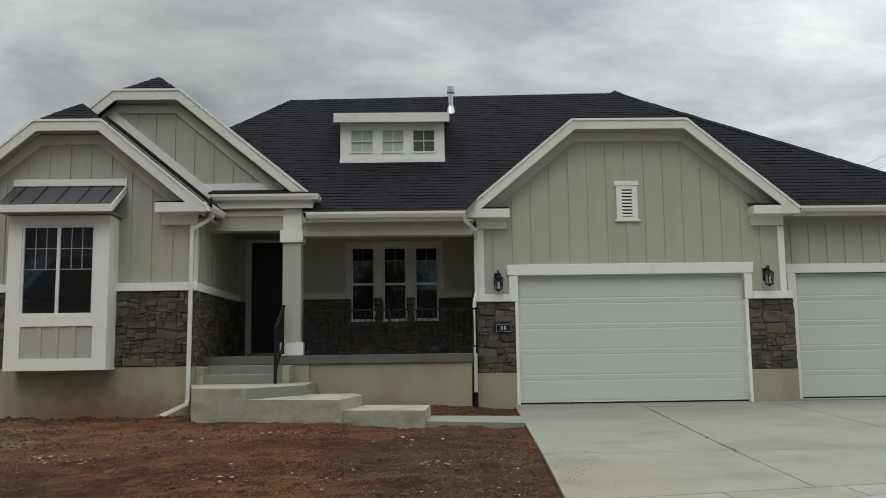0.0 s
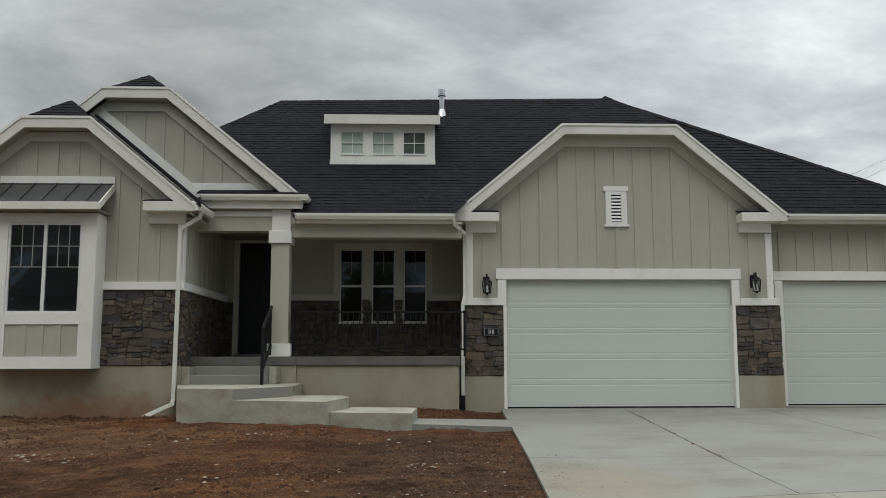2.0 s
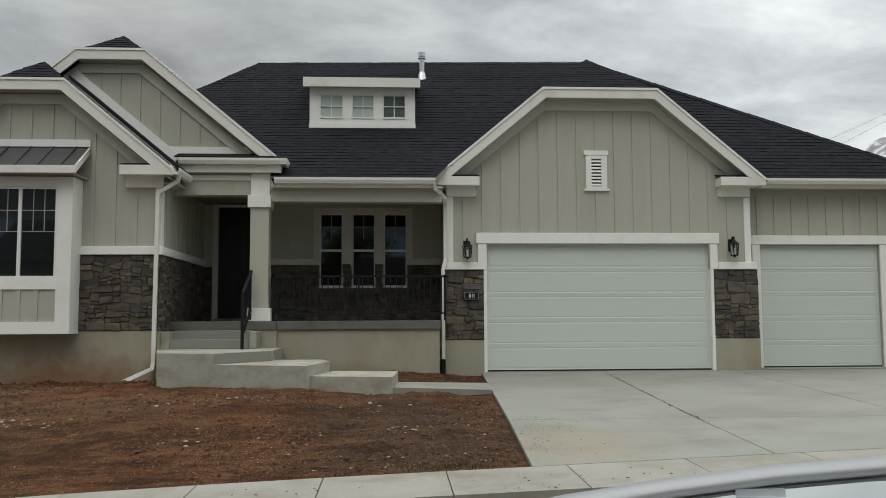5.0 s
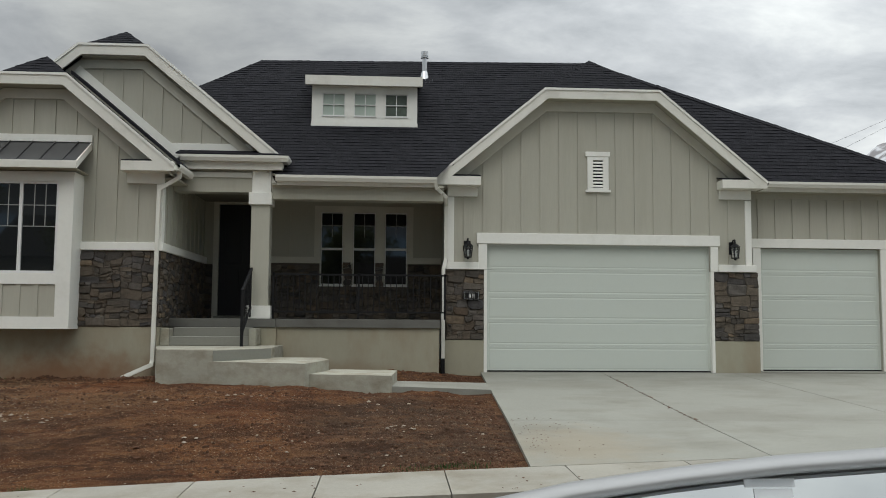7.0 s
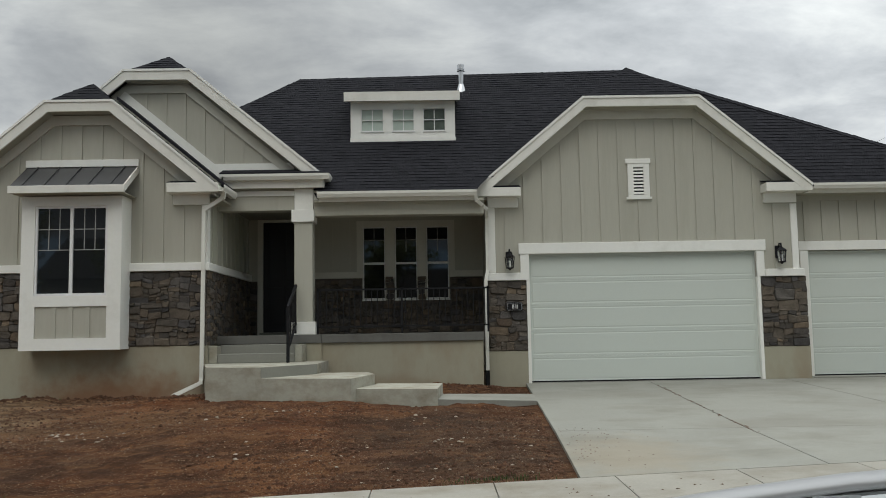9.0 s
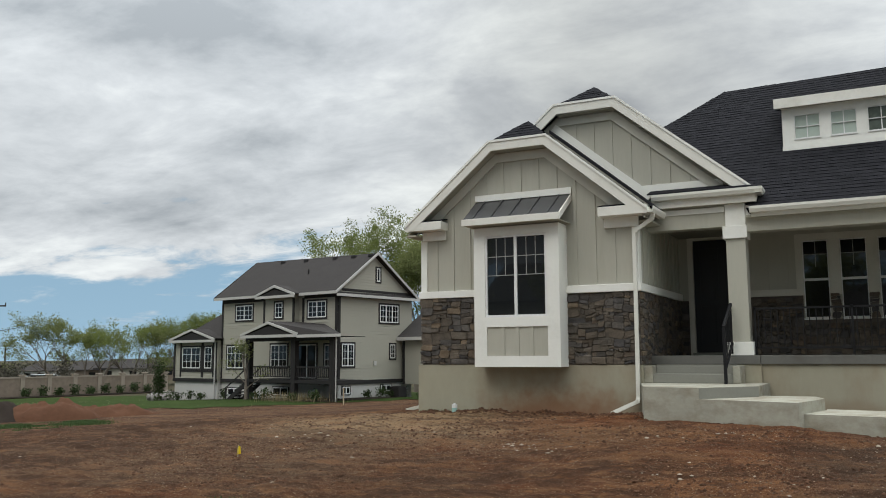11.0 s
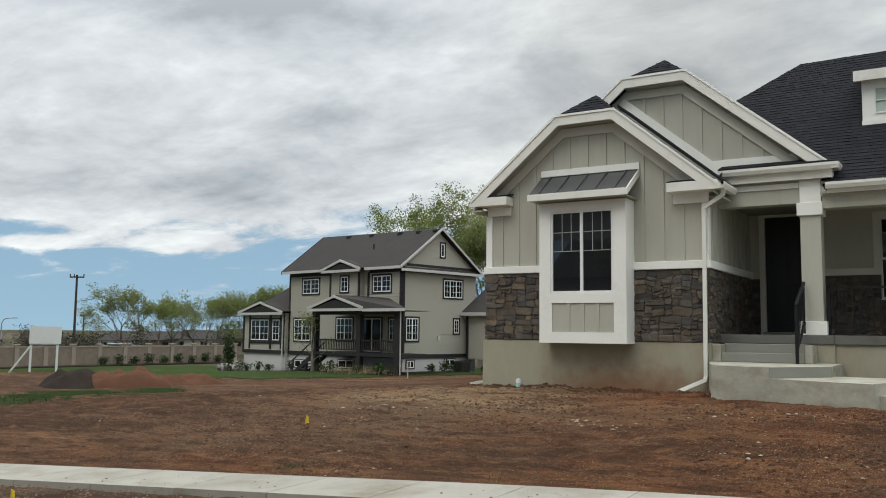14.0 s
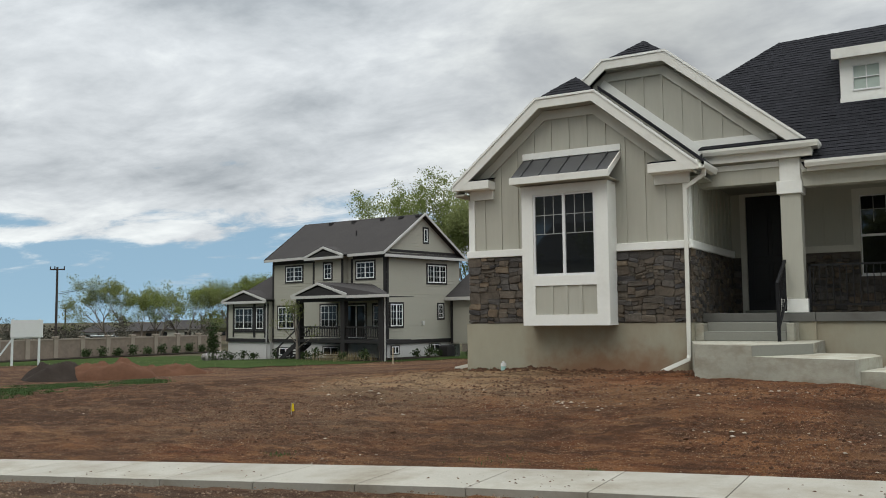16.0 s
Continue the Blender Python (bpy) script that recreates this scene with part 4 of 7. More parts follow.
# dormer
DY = 18.54
DX0, DX1, DZ0, DZ1 = -1.90, 0.44, 5.36, 6.26
DW = [(-1.66, -1.17), (-0.96, -0.48), (-0.27, 0.22)]
dormer = part("dormer", holed(DX0, DX1, DZ0, DZ1, [(a, c, 5.575, 6.085) for a, c in DW], DY, 0.1), TRIM, house, "white shed dormer with three small windows")
for x0 in (DX0, DX1 - 0.1):
    part("dormer_cheek", boxes((x0, DY + 0.1, DZ0, x0 + 0.1, 20.3, DZ1)), TRIM, dormer)
part("dormer_back", boxes((DX0 + 0.11, DY + 0.5, DZ0, DX1 - 0.11, DY + 0.52, DZ1)), ROOM, dormer)
part("dormer_sill", boxes((DX0 - 0.01, DY - 0.03, DZ0 - 0.03, DX1 + 0.01, DY - 0.001, DZ0 + 0.06)), TRIM, dormer)
for a, c in DW:
    w = part("window", lattice((a, c), (5.575, 6.085), cells_between(a + 0.012, c - 0.012, 5.592, 6.070, [(a + c) / 2], [5.83], 0.009), 0.02, 0.051, lambda u, d, z: (u, DY + d, z)), VINYL, dormer)
    part("pane", boxes((a + 0.013, DY + 0.052, 5.593, c - 0.013, DY + 0.058, 6.069)), PALE_GLAZING if c < 0 else REFLECTION_GLASS, w)
    part("window_sill", boxes((a - 0.015, DY - 0.018, 5.548, c + 0.015, DY + 0.0, 5.574)), VINYL, w)
part("dormer_roof", solid([(DX0 - 0.12, DY - 0.2, 6.41), (DX1 + 0.10, DY - 0.2, 6.41), (DX1 + 0.10, 20.6, 6.93), (DX0 - 0.12, 20.6, 6.93)], (0, 0, 0.03)), SHINGLE, dormer)
part("dormer_fascia", boxes((DX0 - 0.13, DY - 0.21, 6.215, DX1 + 0.11, DY - 0.17, 6.425)), FASCIA, dormer)
part("dormer_soffit", boxes((DX0 - 0.12, DY - 0.17, 6.25, DX1 + 0.10, DY, 6.27)), SOFFIT, dormer)
for x in (DX0 - 0.12, DX1 + 0.09):
    part("dormer_fascia", solid([(x, DY - 0.17, 6.25), (x, 20.3, 6.70), (x, 20.3, 6.86), (x, DY - 0.17, 6.44)], (0.02, 0, 0)), FASCIA, dormer)


# ---- ground ----
def street_z(x):
    return -0.44 + 0.036 * clamp(x - 1.3, -30, 10)


def walk_back(x):
    """The sidewalk's edge towards the house."""
    x = clamp(-x, 0, 22)
    return 8.56 - 0.0145 * min(x, 5.8) ** 2 - 0.168 * max(0.0, x - 5.8)


def front_z(x):
    """The ground along the front of the house."""
    if x < -9.4:
        return -0.13 + 0.062 * max(-19.0, x + 9.4)
    rows = ((-9.4, -0.13), (-6, -0.11), (-4.7, -0.05), (-3.6, 0.0), (-1.5, -0.02), (0, -0.08), (1.3, -0.17), (1.9, -0.15))
    for (a, za), (b, zb) in zip(rows, rows[1:]):
        if x <= b:
            return lerp(za, zb, (x - a) / (b - a))
    return -0.05


def ground_z(x, y):
    edge = walk_back(x)
    t = clamp((y - edge) / (lerp(15.6, 13.4, clamp((x + 8) / 5)) - edge))
    t = 0.55 * t + 0.45 * t * t * (3 - 2 * t)
    z = lerp(street_z(x), front_z(x), t)
    if y < 4.1:
        z = street_z(x) - (0.16 if y > -7.2 else 0.02)
    r = math.hypot(x, y)
    z = lerp(z, -1.3, clamp((r - 28) / 18))
    return lerp(z, -2.5, clamp((r - 50) / 26))


def drive_edge(y):
    return 1.783 - 0.0468 * (17.75 - y)


def drive_z(y):
    return -0.0389 * (17.75 - y)


def dirt_material():
    m = bpy.data.materials.new("red_brown_dirt")
    m.use_nodes = True
    nt = m.node_tree
    N, L = nt.nodes.new, nt.links.new
    b = nt.nodes["Principled BSDF"]
    geo = N("ShaderNodeNewGeometry")

    def tex(scale, detail=7, rough=0.62, stretch=(1, 1, 1), kind="ShaderNodeTexNoise"):
        mp, n = N("ShaderNodeMapping"), N(kind)
        mp.inputs["Scale"].default_value = stretch
        L(geo.outputs["Position"], mp.inputs[0]), L(mp.outputs[0], n.inputs["Vector"])
        n.inputs["Scale"].default_value = scale
        if kind == "ShaderNodeTexNoise":
            n.inputs["Detail"].default_value, n.inputs["Roughness"].default_value = detail, rough
            return n.outputs["Fac"]
        return n.outputs["Distance"]

    def mask(v, a, c):
        n = N("ShaderNodeMapRange")
        n.interpolation_type = "SMOOTHSTEP"
        L(v, n.inputs["Value"])
        n.inputs["From Min"].default_value, n.inputs["From Max"].default_value = a, c
        return n.outputs[0]

    def mix(f, a, c):
        n = N("ShaderNodeMix")
        n.data_type = "RGBA"
        L(f, n.inputs["Factor"])
        for k, v in (("A", a), ("B", c)):
            if isinstance(v, tuple):
                n.inputs[k].default_value = (*v, 1)
            else:
                L(v, n.inputs[k])
        return n.outputs["Result"]

    def pebbles(scale, share, radius):
        """Small stones pressed into the surface: a share of the cells, each with its own size."""
        v, sp, n1, n2, n3 = N("ShaderNodeTexVoronoi"), N("ShaderNodeSeparateColor"), N("ShaderNodeMath"), N("ShaderNodeMath"), N("ShaderNodeMath")
        L(geo.outputs["Position"], v.inputs["Vector"])
        v.inputs["Scale"].default_value = scale
        L(v.outputs["Color"], sp.inputs[0])
        n1.operation, n2.operation, n3.operation = "LESS_THAN", "LESS_THAN", "MULTIPLY"
        L(v.outputs["Distance"], n1.inputs[0])
        n1.inputs[1].default_value = radius
        L(sp.outputs[0], n2.inputs[0])
        if isinstance(share, float):
            n2.inputs[1].default_value = share
        else:
            L(share, n2.inputs[1])
        L(n1.outputs[0], n3.inputs[0]), L(n2.outputs[0], n3.inputs[1])
        return n3.outputs[0]

    def scaled(v, k, c=0.0):
        n = N("ShaderNodeMath")
        n.operation = "MULTIPLY_ADD"
        L(v, n.inputs[0])
        n.inputs[1].default_value, n.inputs[2].default_value = k, c
        return n.outputs[0]

    def patch(centre, radii, wobble):
        mp, ln, ad = N("ShaderNodeMapping"), N("ShaderNodeVectorMath"), N("ShaderNodeMath")
        mp.inputs["Location"].default_value = (-centre[0] / radii[0], -centre[1] / radii[1], 0)
        mp.inputs["Scale"].default_value = (1 / radii[0], 1 / radii[1], 0)
        L(geo.outputs["Position"], mp.inputs[0])
        ln.operation = "LENGTH"
        L(mp.outputs[0], ln.inputs[0])
        L(ln.outputs["Value"], ad.inputs[0]), L(scaled(tex(0.9, 8, 0.65, (0.6, 1.4, 1)), wobble, -wobble / 2), ad.inputs[1])
        return mask(ad.outputs[0], 1.25, 0.45)

    # red-brown earth, browner and redder in drifts, with tracks along the street
    col = mix(mask(tex(0.45, 6), 0.38, 0.62), (0.082, 0.047, 0.030), (0.126, 0.057, 0.032))
    col = mix(mask(tex(1.1, 8, 0.65, (0.4, 1.5, 1)), 0.48, 0.66), col, (0.176, 0.088, 0.048))
    col = mix(scaled(mask(tex(0.8, 8, 0.65, (0.3, 1.8, 1)), 0.48, 0.72), 0.6), col, (0.050, 0.029, 0.019))
    col = mix(scaled(mask(tex(3.2, 8, 0.7, (0.7, 1.3, 1)), 0.51, 0.66), 0.7), col, (0.226, 0.118, 0.062))
    col = mix(scaled(mask(tex(2.3, 8, 0.7, (0.6, 1.4, 1)), 0.49, 0.36), 0.6), col, (0.076, 0.043, 0.026))
    # dried gravelly patches beside the wing and out on the lot
    dry = patch((-8.8, 14.2), (3.6, 2.2), 1.5)
    col = mix(scaled(patch((-23.5, 25.2), (5.5, 1.3), 1.2), 0.8), col, (0.25, 0.135, 0.075))
    col = mix(scaled(patch((-5.2, 12.6), (2.8, 0.9), 1.6), 0.55), col, (0.21, 0.125, 0.072))
    col = mix(scaled(patch((-14.0, 15.2), (4.0, 1.6), 1.6), 0.7), col, (0.21, 0.14, 0.088))
    col = mix(scaled(dry, 0.95), col, (0.29, 0.205, 0.128))
    col = mix(scaled(patch((-4.4, 14.4), (3.0, 1.0), 1.5), 0.6), col, (0.165, 0.073, 0.040))
    col = mix(scaled(patch((-1.2, 12.9), (1.6, 0.5), 1.5), 0.5), col, (0.150, 0.070, 0.040))
    grey = patch((-10.5, 11.2), (5.5, 2.8), 1.8)
    col = mix(scaled(grey, 0.7), col, (0.104, 0.074, 0.051))
    # wheel tracks and spread soil out on the open lot
    lot, tracks = N("ShaderNodeSeparateXYZ"), tex(0.42, 7, 0.62, (0.22, 1.9, 1))
    L(geo.outputs["Position"], lot.inputs[0])
    col = mix(scaled(mask(lot.outputs[1], 7.1, 6.4), 0.7), col, (0.082, 0.064, 0.048))
    open_lot = mask(lot.outputs[0], -10.5, -15.0)
    col = mix(scaled(open_lot, 0.7), col, (0.086, 0.055, 0.037))
    both = N("ShaderNodeMath")
    both.operation = "MULTIPLY"
    L(open_lot, both.inputs[0]), L(mask(tracks, 0.48, 0.55), both.inputs[1])
    col = mix(scaled(both.outputs[0], 0.8), col, (0.051, 0.031, 0.021))
    both2 = N("ShaderNodeMath")
    both2.operation = "MULTIPLY"
    L(open_lot, both2.inputs[0]), L(mask(tracks, 0.45, 0.37), both2.inputs[1])
    col = mix(scaled(both2.outputs[0], 0.8), col, (0.205, 0.120, 0.070))
    far = N("ShaderNodeVectorMath")
    flat = N("ShaderNodeVectorMath")
    flat.operation, far.operation = "MULTIPLY", "LENGTH"
    flat.inputs[1].default_value = (1, 1, 0)
    L(geo.outputs["Position"], flat.inputs[0]), L(flat.outputs[0], far.inputs[0])
    # crumbly grain and little stones
    fine = tex(26, 8, 0.75)
    col = mix(scaled(mask(fine, 0.52, 0.60), 0.40), col, (0.035, 0.020, 0.013))
    col = mix(scaled(mask(fine, 0.46, 0.36), 0.6), col, (0.200, 0.122, 0.076))
    cluster = mask(tex(0.9, 6, 0.6), 0.40, 0.66)
    share = scaled(cluster, 0.22, 0.03)
    col = mix(pebbles(34, share, 0.33), col, (0.306, 0.228, 0.158))
    col = mix(pebbles(70, scaled(cluster, 0.22, 0.05), 0.36), col, (0.265, 0.191, 0.132))
    col = mix(pebbles(52, 0.10, 0.40), col, (0.046, 0.028, 0.019))
    # rough grass covers the open land further out
    col = mix(mask(far.outputs["Value"], 78, 90), col, mix(mask(tex(0.12, 6), 0.4, 0.6), (0.040, 0.047, 0.030), (0.066, 0.062, 0.042)))
    # a grey gravelly apron beside the driveway
    col = mix(scaled(patch((0.4, 10.9), (1.9, 2.6), 1.5), 0.6), col, (0.066, 0.050, 0.038))
    # darker, damper bands across the lot
    col = mix(scaled(mask(tex(0.55, 7, 0.6, (0.35, 2.4, 1)), 0.50, 0.64), 0.38), col, (0.052, 0.030, 0.020))
    # damp and dry blotches
    blot = tex(2.4, 8, 0.68, (0.55, 1.5, 1))
    col = mix(scaled(mask(blot, 0.51, 0.61), 0.62), col, (0.045, 0.025, 0.017))
    col = mix(scaled(mask(blot, 0.47, 0.37), 0.45), col, (0.200, 0.112, 0.066))
    lift = N("ShaderNodeHueSaturation")
    lift.inputs["Value"].default_value, lift.inputs["Saturation"].default_value = 1.02, 1.10
    L(col, lift.inputs["Color"])
    L(lift.outputs[0], b.inputs["Base Color"])
    b.inputs["Roughness"].default_value, b.inputs["Specular IOR Level"].default_value = 0.95, 0.06
    bp, bp2 = N("ShaderNodeBump"), N("ShaderNodeBump")
    bp.inputs["Strength"].default_value, bp.inputs["Distance"].default_value = 1.0, 0.07
    bp2.inputs["Strength"].default_value, bp2.inputs["Distance"].default_value = 1.0, 0.035
    L(tex(9, 8, 0.72), bp.inputs["Height"])
    L(fine, bp2.inputs["Height"])
    L(bp.outputs[0], bp2.inputs["Normal"])
    L(bp2.outputs[0], b.inputs["Normal"])
    return m


DIRT = dirt_material()
GRASS = material("lawn_grass", (0.034, 0.050, 0.015), 0.9, 0.6, 3.0, 0.12, 0.8, 8, dark=((0.024, 0.040, 0.011), 0.6, 0.45, 0.7), spec=0.02)
WEED = material("green_weeds", (0.045, 0.078, 0.024), 0.8, 0.4, 6, 1, 0, islands=0.6, spec=0.15)
STRAW = material("dry_grass", (0.26, 0.21, 0.12), 0.9, 0.3, 6, 1, 0, islands=0.6, spec=0.1)
PEBBLE = material("pale_pebbles", (0.158, 0.112, 0.078), 0.9, 0.4, 30, 4, 0.3, islands=0.7, spec=0.15)
PALE_STONE = material("pale_stones", (0.30, 0.255, 0.20), 0.9, 0.3, 30, 4, 0.3, islands=0.6, spec=0.15)
CLOD = material("dirt_clods", (0.092, 0.050, 0.031), 0.95, 0.5, 20, 3, 0.6, islands=0.7, spec=0.05)
ASPHALT = material("worn_asphalt", (0.055, 0.055, 0.055), 0.9, 0.3, 40, 0.6, 0.5, 120)


def edge_z(y):
    """The height of the driveway's dirt-side edge."""
    return drive_z(y) if y >= 11.25 else lerp(street_z(drive_edge(8.58)) + 0.024, drive_z(11.25), (y - 8.58) / 2.67)


def lumps(x, y):
    """Rough relief of the graded dirt: soft swells, rake marks along the street, and clods."""
    calm = clamp((y - walk_back(x) - 0.05) / 0.9) * clamp((drive_edge(y) - x) / 0.6)
    if x < -30 or y > 17 or not calm:
        return 0.0
    z = 0.05 * noise.noise((x * 0.7, y * 1.1, 0)) + 0.042 * noise.noise((x * 1.1, y * 3.4, 4)) + 0.032 * noise.noise((x * 3.4, y * 5.2, 9))
    z += 0.032 * abs(noise.noise((x * 6.5, y * 8.0, 2))) + 0.012 * noise.noise((x * 14.0, y * 15.0, 6))
    # soil heaped against the foot of the wall and steps
    z += 0.05 * clamp((y - 14.6) / 1.4) * clamp((x + 9.6) / 1.0) * clamp((-3.9 - x) / 0.8) * (0.6 + noise.noise((x * 2.1, y * 2.1, 3)))
    return z * calm


def ground_top(x, y):
    """The ground, raised to the driveway's edge beside it."""
    z = ground_z(x, y)
    if x > -0.6 and x <= drive_edge(y) + 0.12 and 8.3 < y < 17.7:
        k = clamp((x - drive_edge(y) + 1.8) / 1.7) if y < 13 else clamp((x - drive_edge(y) + 0.5) / 0.6)
        z = lerp(z, edge_z(y) - 0.045, k)
    if 4.2 < y < walk_back(x) - 1.0:
        z -= 0.05
    if 14.6 < y < 17.7 and -0.2 < x < drive_edge(y) + 0.12:
        # soil heaped behind the walkway
        z += 0.12 * clamp((y - 15.3) / 1.3) * clamp((drive_edge(y) - 0.05 - x) / 0.5)
    return z + lumps(x, y)


def make_ground():
    xs = [-900, -400, -200, -120] + list(range(-100, -36)) + [round(-36 + 0.3 * i, 3) for i in range(60)] + [round(-18 + 0.12 * i, 3) for i in range(42)] + [round(-13 + 0.06 * i, 3) for i in range(252)] + [2.15, 2.4, 3, 5, 9, 12.1, 12.6, 15, 20, 30, 50, 100, 400, 900]
    ys = [-900, -300, -100, -40, -15, -5, 0, 2, 3.5, 4.0, 4.2, 4.6, 5] + [round(5.2 + 0.12 * i, 3) for i in range(24)] + [round(8.06 + 0.06 * i, 3) for i in range(150)] + [round(17.06 + 0.4 * i, 3) for i in range(40)] + list(range(34, 81)) + [100, 160, 300, 900]
    verts, faces, m = [], [], len(ys)
    for x in xs:
        for y in ys:
            z = ground_top(x, y)
            if x > drive_edge(y) + 0.12 and x < 12.3 and 7.0 < y < 18:
                z = drive_z(y) - 0.12
            elif walk_back(x) - 1.16 < y < walk_back(x) - 0.02:
                z -= 0.08
            verts.append((x, y, z))
    for i in range(len(xs) - 1):
        for j in range(m - 1):
            a = i * m + j
            faces.append((a, a + m, a + m + 1, a + 1))
    me = bpy.data.meshes.new("ground")
    me.from_pydata(verts, [], faces)
    me.polygons.foreach_set("use_smooth", [True] * len(faces))
    me.materials.append(DIRT)
    return tagged(new("ground", me), "bare red-brown dirt lot scattered with small stones", "ground", kind="structure")


make_ground()


def slab_z(x, y):
    """The driveway's surface, easing into the sidewalk at its foot."""
    return street_z(x) + 0.024 if y < 9 else drive_z(y)


def make_driveway():
    root = thing("driveway", "pale concrete driveway slabs with tooled joints", "driveway", kind="structure")
    cols = [lambda y: drive_edge(y), lambda y: 4.33 - 0.045 * (17.7 - y), lambda y: 7.15, lambda y: 12.2]
    rows = [17.55, 11.25, 8.58]
    g = 0.007
    for a, b in zip(rows, rows[1:]):
        for lo, hi in zip(cols, cols[1:]):
            pts = [(lo(b) + g, b + g, slab_z(lo(b), b)), (hi(b) - g, b + g, slab_z(hi(b), b)), (hi(a) - g, a - g, slab_z(hi(a), a)), (lo(a) + g, a - g, slab_z(lo(a), a))]
            part("slab", solid(pts, (0, 0, -0.11)), PAVING, root)
    part("slab", boxes((7.76, 17.735, -0.11, 12.0, 18.32, 0.0)), PAVING, root)
    part("slab", boxes((1.912, 17.56, -0.11, 6.699, 17.75, -0.003)), PAVING, root)
    return root


def make_sidewalk():
    root = thing("sidewalk", "pale concrete sidewalk slabs along the street", "sidewalk", kind="structure")
    x = 0.47 - 1.24 * 22
    while x < 14:
        a, b = x + 0.006, x + 1.24 - 0.006
        ya, yb = walk_back(a), walk_back(b)
        za, zb = (street_z(q) + 0.025 for q in (a, b))
        part("slab", solid([(a, ya - 1.10, za - 0.02), (b, yb - 1.10, zb - 0.02), (b, yb, zb), (a, ya, za)], (0, 0, -0.14)), SIDEWALK, root)
        x += 1.24
    return root


make_driveway()
make_sidewalk()


def street_strip(name, y0, y1, drop, deep, mat, label, category):
    """A strip along the street that follows its fall."""
    bm = bmesh.new()
    for a, b in ((-90, -28.7), (-28.7, 11.3), (11.3, 90)):
        prism(bm, [Vector((a, y0, street_z(a) + drop)), Vector((b, y0, street_z(b) + drop)), Vector((b, y1, street_z(b) + drop)), Vector((a, y1, street_z(a) + drop))], Vector((0, 0, -deep)))
    tagged(part(name, fixed(bm), mat), label, category, kind="structure")


street_strip("road", -7.0, 3.99, -0.10, 0.1, ASPHALT, "worn grey asphalt street", "road")
street_strip("kerb", 4.0, 4.16, 0.0, 0.3, PAVING, "low concrete kerb", "kerb")

# front steps: a landing, two wide steps turning towards the driveway, and a walkway slab
steps = thing("front_steps", "pale concrete front steps turning towards the driveway", "steps")
part("landing", solid([(-3.97, 14.30, 0.55), (-2.99, 14.02, 0.55), (-2.22, 15.2, 0.55), (-2.22, 16.92, 0.55), (-4.44, 16.92, 0.55), (-4.44, 16.0, 0.55)], (0, 0, -1.2)), CONCRETE, steps)
part("step", solid([(-3.08, 14.02, 0.37), (-1.44, 13.45, 0.37), (-1.16, 14.85, 0.37), (-1.35, 15.6, 0.37), (-2.21, 15.6, 0.37), (-2.21, 15.25, 0.37)], (0, 0, -1.1)), CONCRETE, steps)
part("step", solid([(-1.47, 13.72, 0.19), (-0.07, 13.40, 0.19), (0.03, 14.85, 0.19), (-1.15, 15.1, 0.19), (-1.13, 14.85, 0.19)], (0, 0, -1.0)), CONCRETE, steps)
for k, (y0, z1) in enumerate(((16.30, 0.725), (16.60, 0.895))):
    part("step", boxes((-4.28, y0, 0.551, -2.79, 16.899, z1), bevel=0.008), STEP_GREY, steps)
# thin grey sheet over the landing's side, painting the face as shaded
part("riser", solid([(-2.988, 14.014, 0.372), (-2.215, 15.198, 0.372), (-2.215, 15.198, 0.545), (-2.988, 14.014, 0.545)], (0.004, -0.004, 0)), STEP_GREY, steps)
part("cheek", boxes((-2.789, 16.28, 0.551, -2.66, 16.899, 0.88), bevel=0.008), CONCRETE, steps)
part("cheek", boxes((-4.449, 16.28, 0.551, -4.281, 16.899, 0.88), bevel=0.008), CONCRETE, steps)
tagged(part("walkway", solid([(-0.06, 13.50, 0.015), (drive_edge(14.35), 14.35, -0.105), (drive_edge(15.45), 15.45, -0.07), (0.02, 14.7, 0.015)], (0, 0, -0.14)), PAVING), "narrow pale concrete walkway slab joining steps and driveway", "walkway", kind="structure")


# ---- fittings on the house ----
def downspout(path, label, w=0.072, d=0.055):
    root = thing("downspout", label, "downspout")
    for a, b in zip(path, path[1:]):
        bm = bmesh.new()
        a, b = Vector(a), Vector(b)
        e = (b - a).normalized() * 0.02
        bar(bm, a - e, b + e, w, d, up=(0, 1, 0.001))
        part("pipe", fixed(bm), GUTTER, root)
    return root


downspout([(-4.10, 16.0, 3.83), (-4.12, 16.02, 3.72), (-4.50, 16.09, 3.50), (-4.52, 16.09, 0.28), (-4.53, 16.06, 0.20), (-4.90, 15.60, 0.0)], "white downspout with a kicked-out foot at the wing corner")
downspout([(0.77, 16.78, 3.83), (0.80, 16.84, 3.72), (1.01, 17.24, 3.60), (1.035, 17.50, 3.46), (1.035, 17.50, 2.34), (0.985, 17.45, 2.12), (0.985, 17.42, 0.30)], "slim white downspout beside the garage corner")
tagged(part("drain_boot", boxes((0.94, 17.38, -0.25, 1.025, 17.465, 0.27), bevel=0.01), BLACK), "black drain boot under a downspout", "drain")
downspout([(-9.50, 17.9, 3.8), (-9.42, 17.9, 3.6), (-9.42, 17.9, 0.2), (-9.60, 17.7, 0.02), (-10.15, 17.0, -0.14)], "white downspout foot lying out over the dirt")

LAMP_GLASS = bpy.data.materials.new("clear_lamp_glass")
LAMP_GLASS.use_nodes = True
_b = LAMP_GLASS.node_tree.nodes["Principled BSDF"]
_b.inputs["Transmission Weight"].default_value, _b.inputs["Roughness"].default_value, _b.inputs["IOR"].default_value = 0.9, 0.08, 1.2
_b.inputs["Base Color"].default_value = (0.85, 0.88, 0.86, 1)


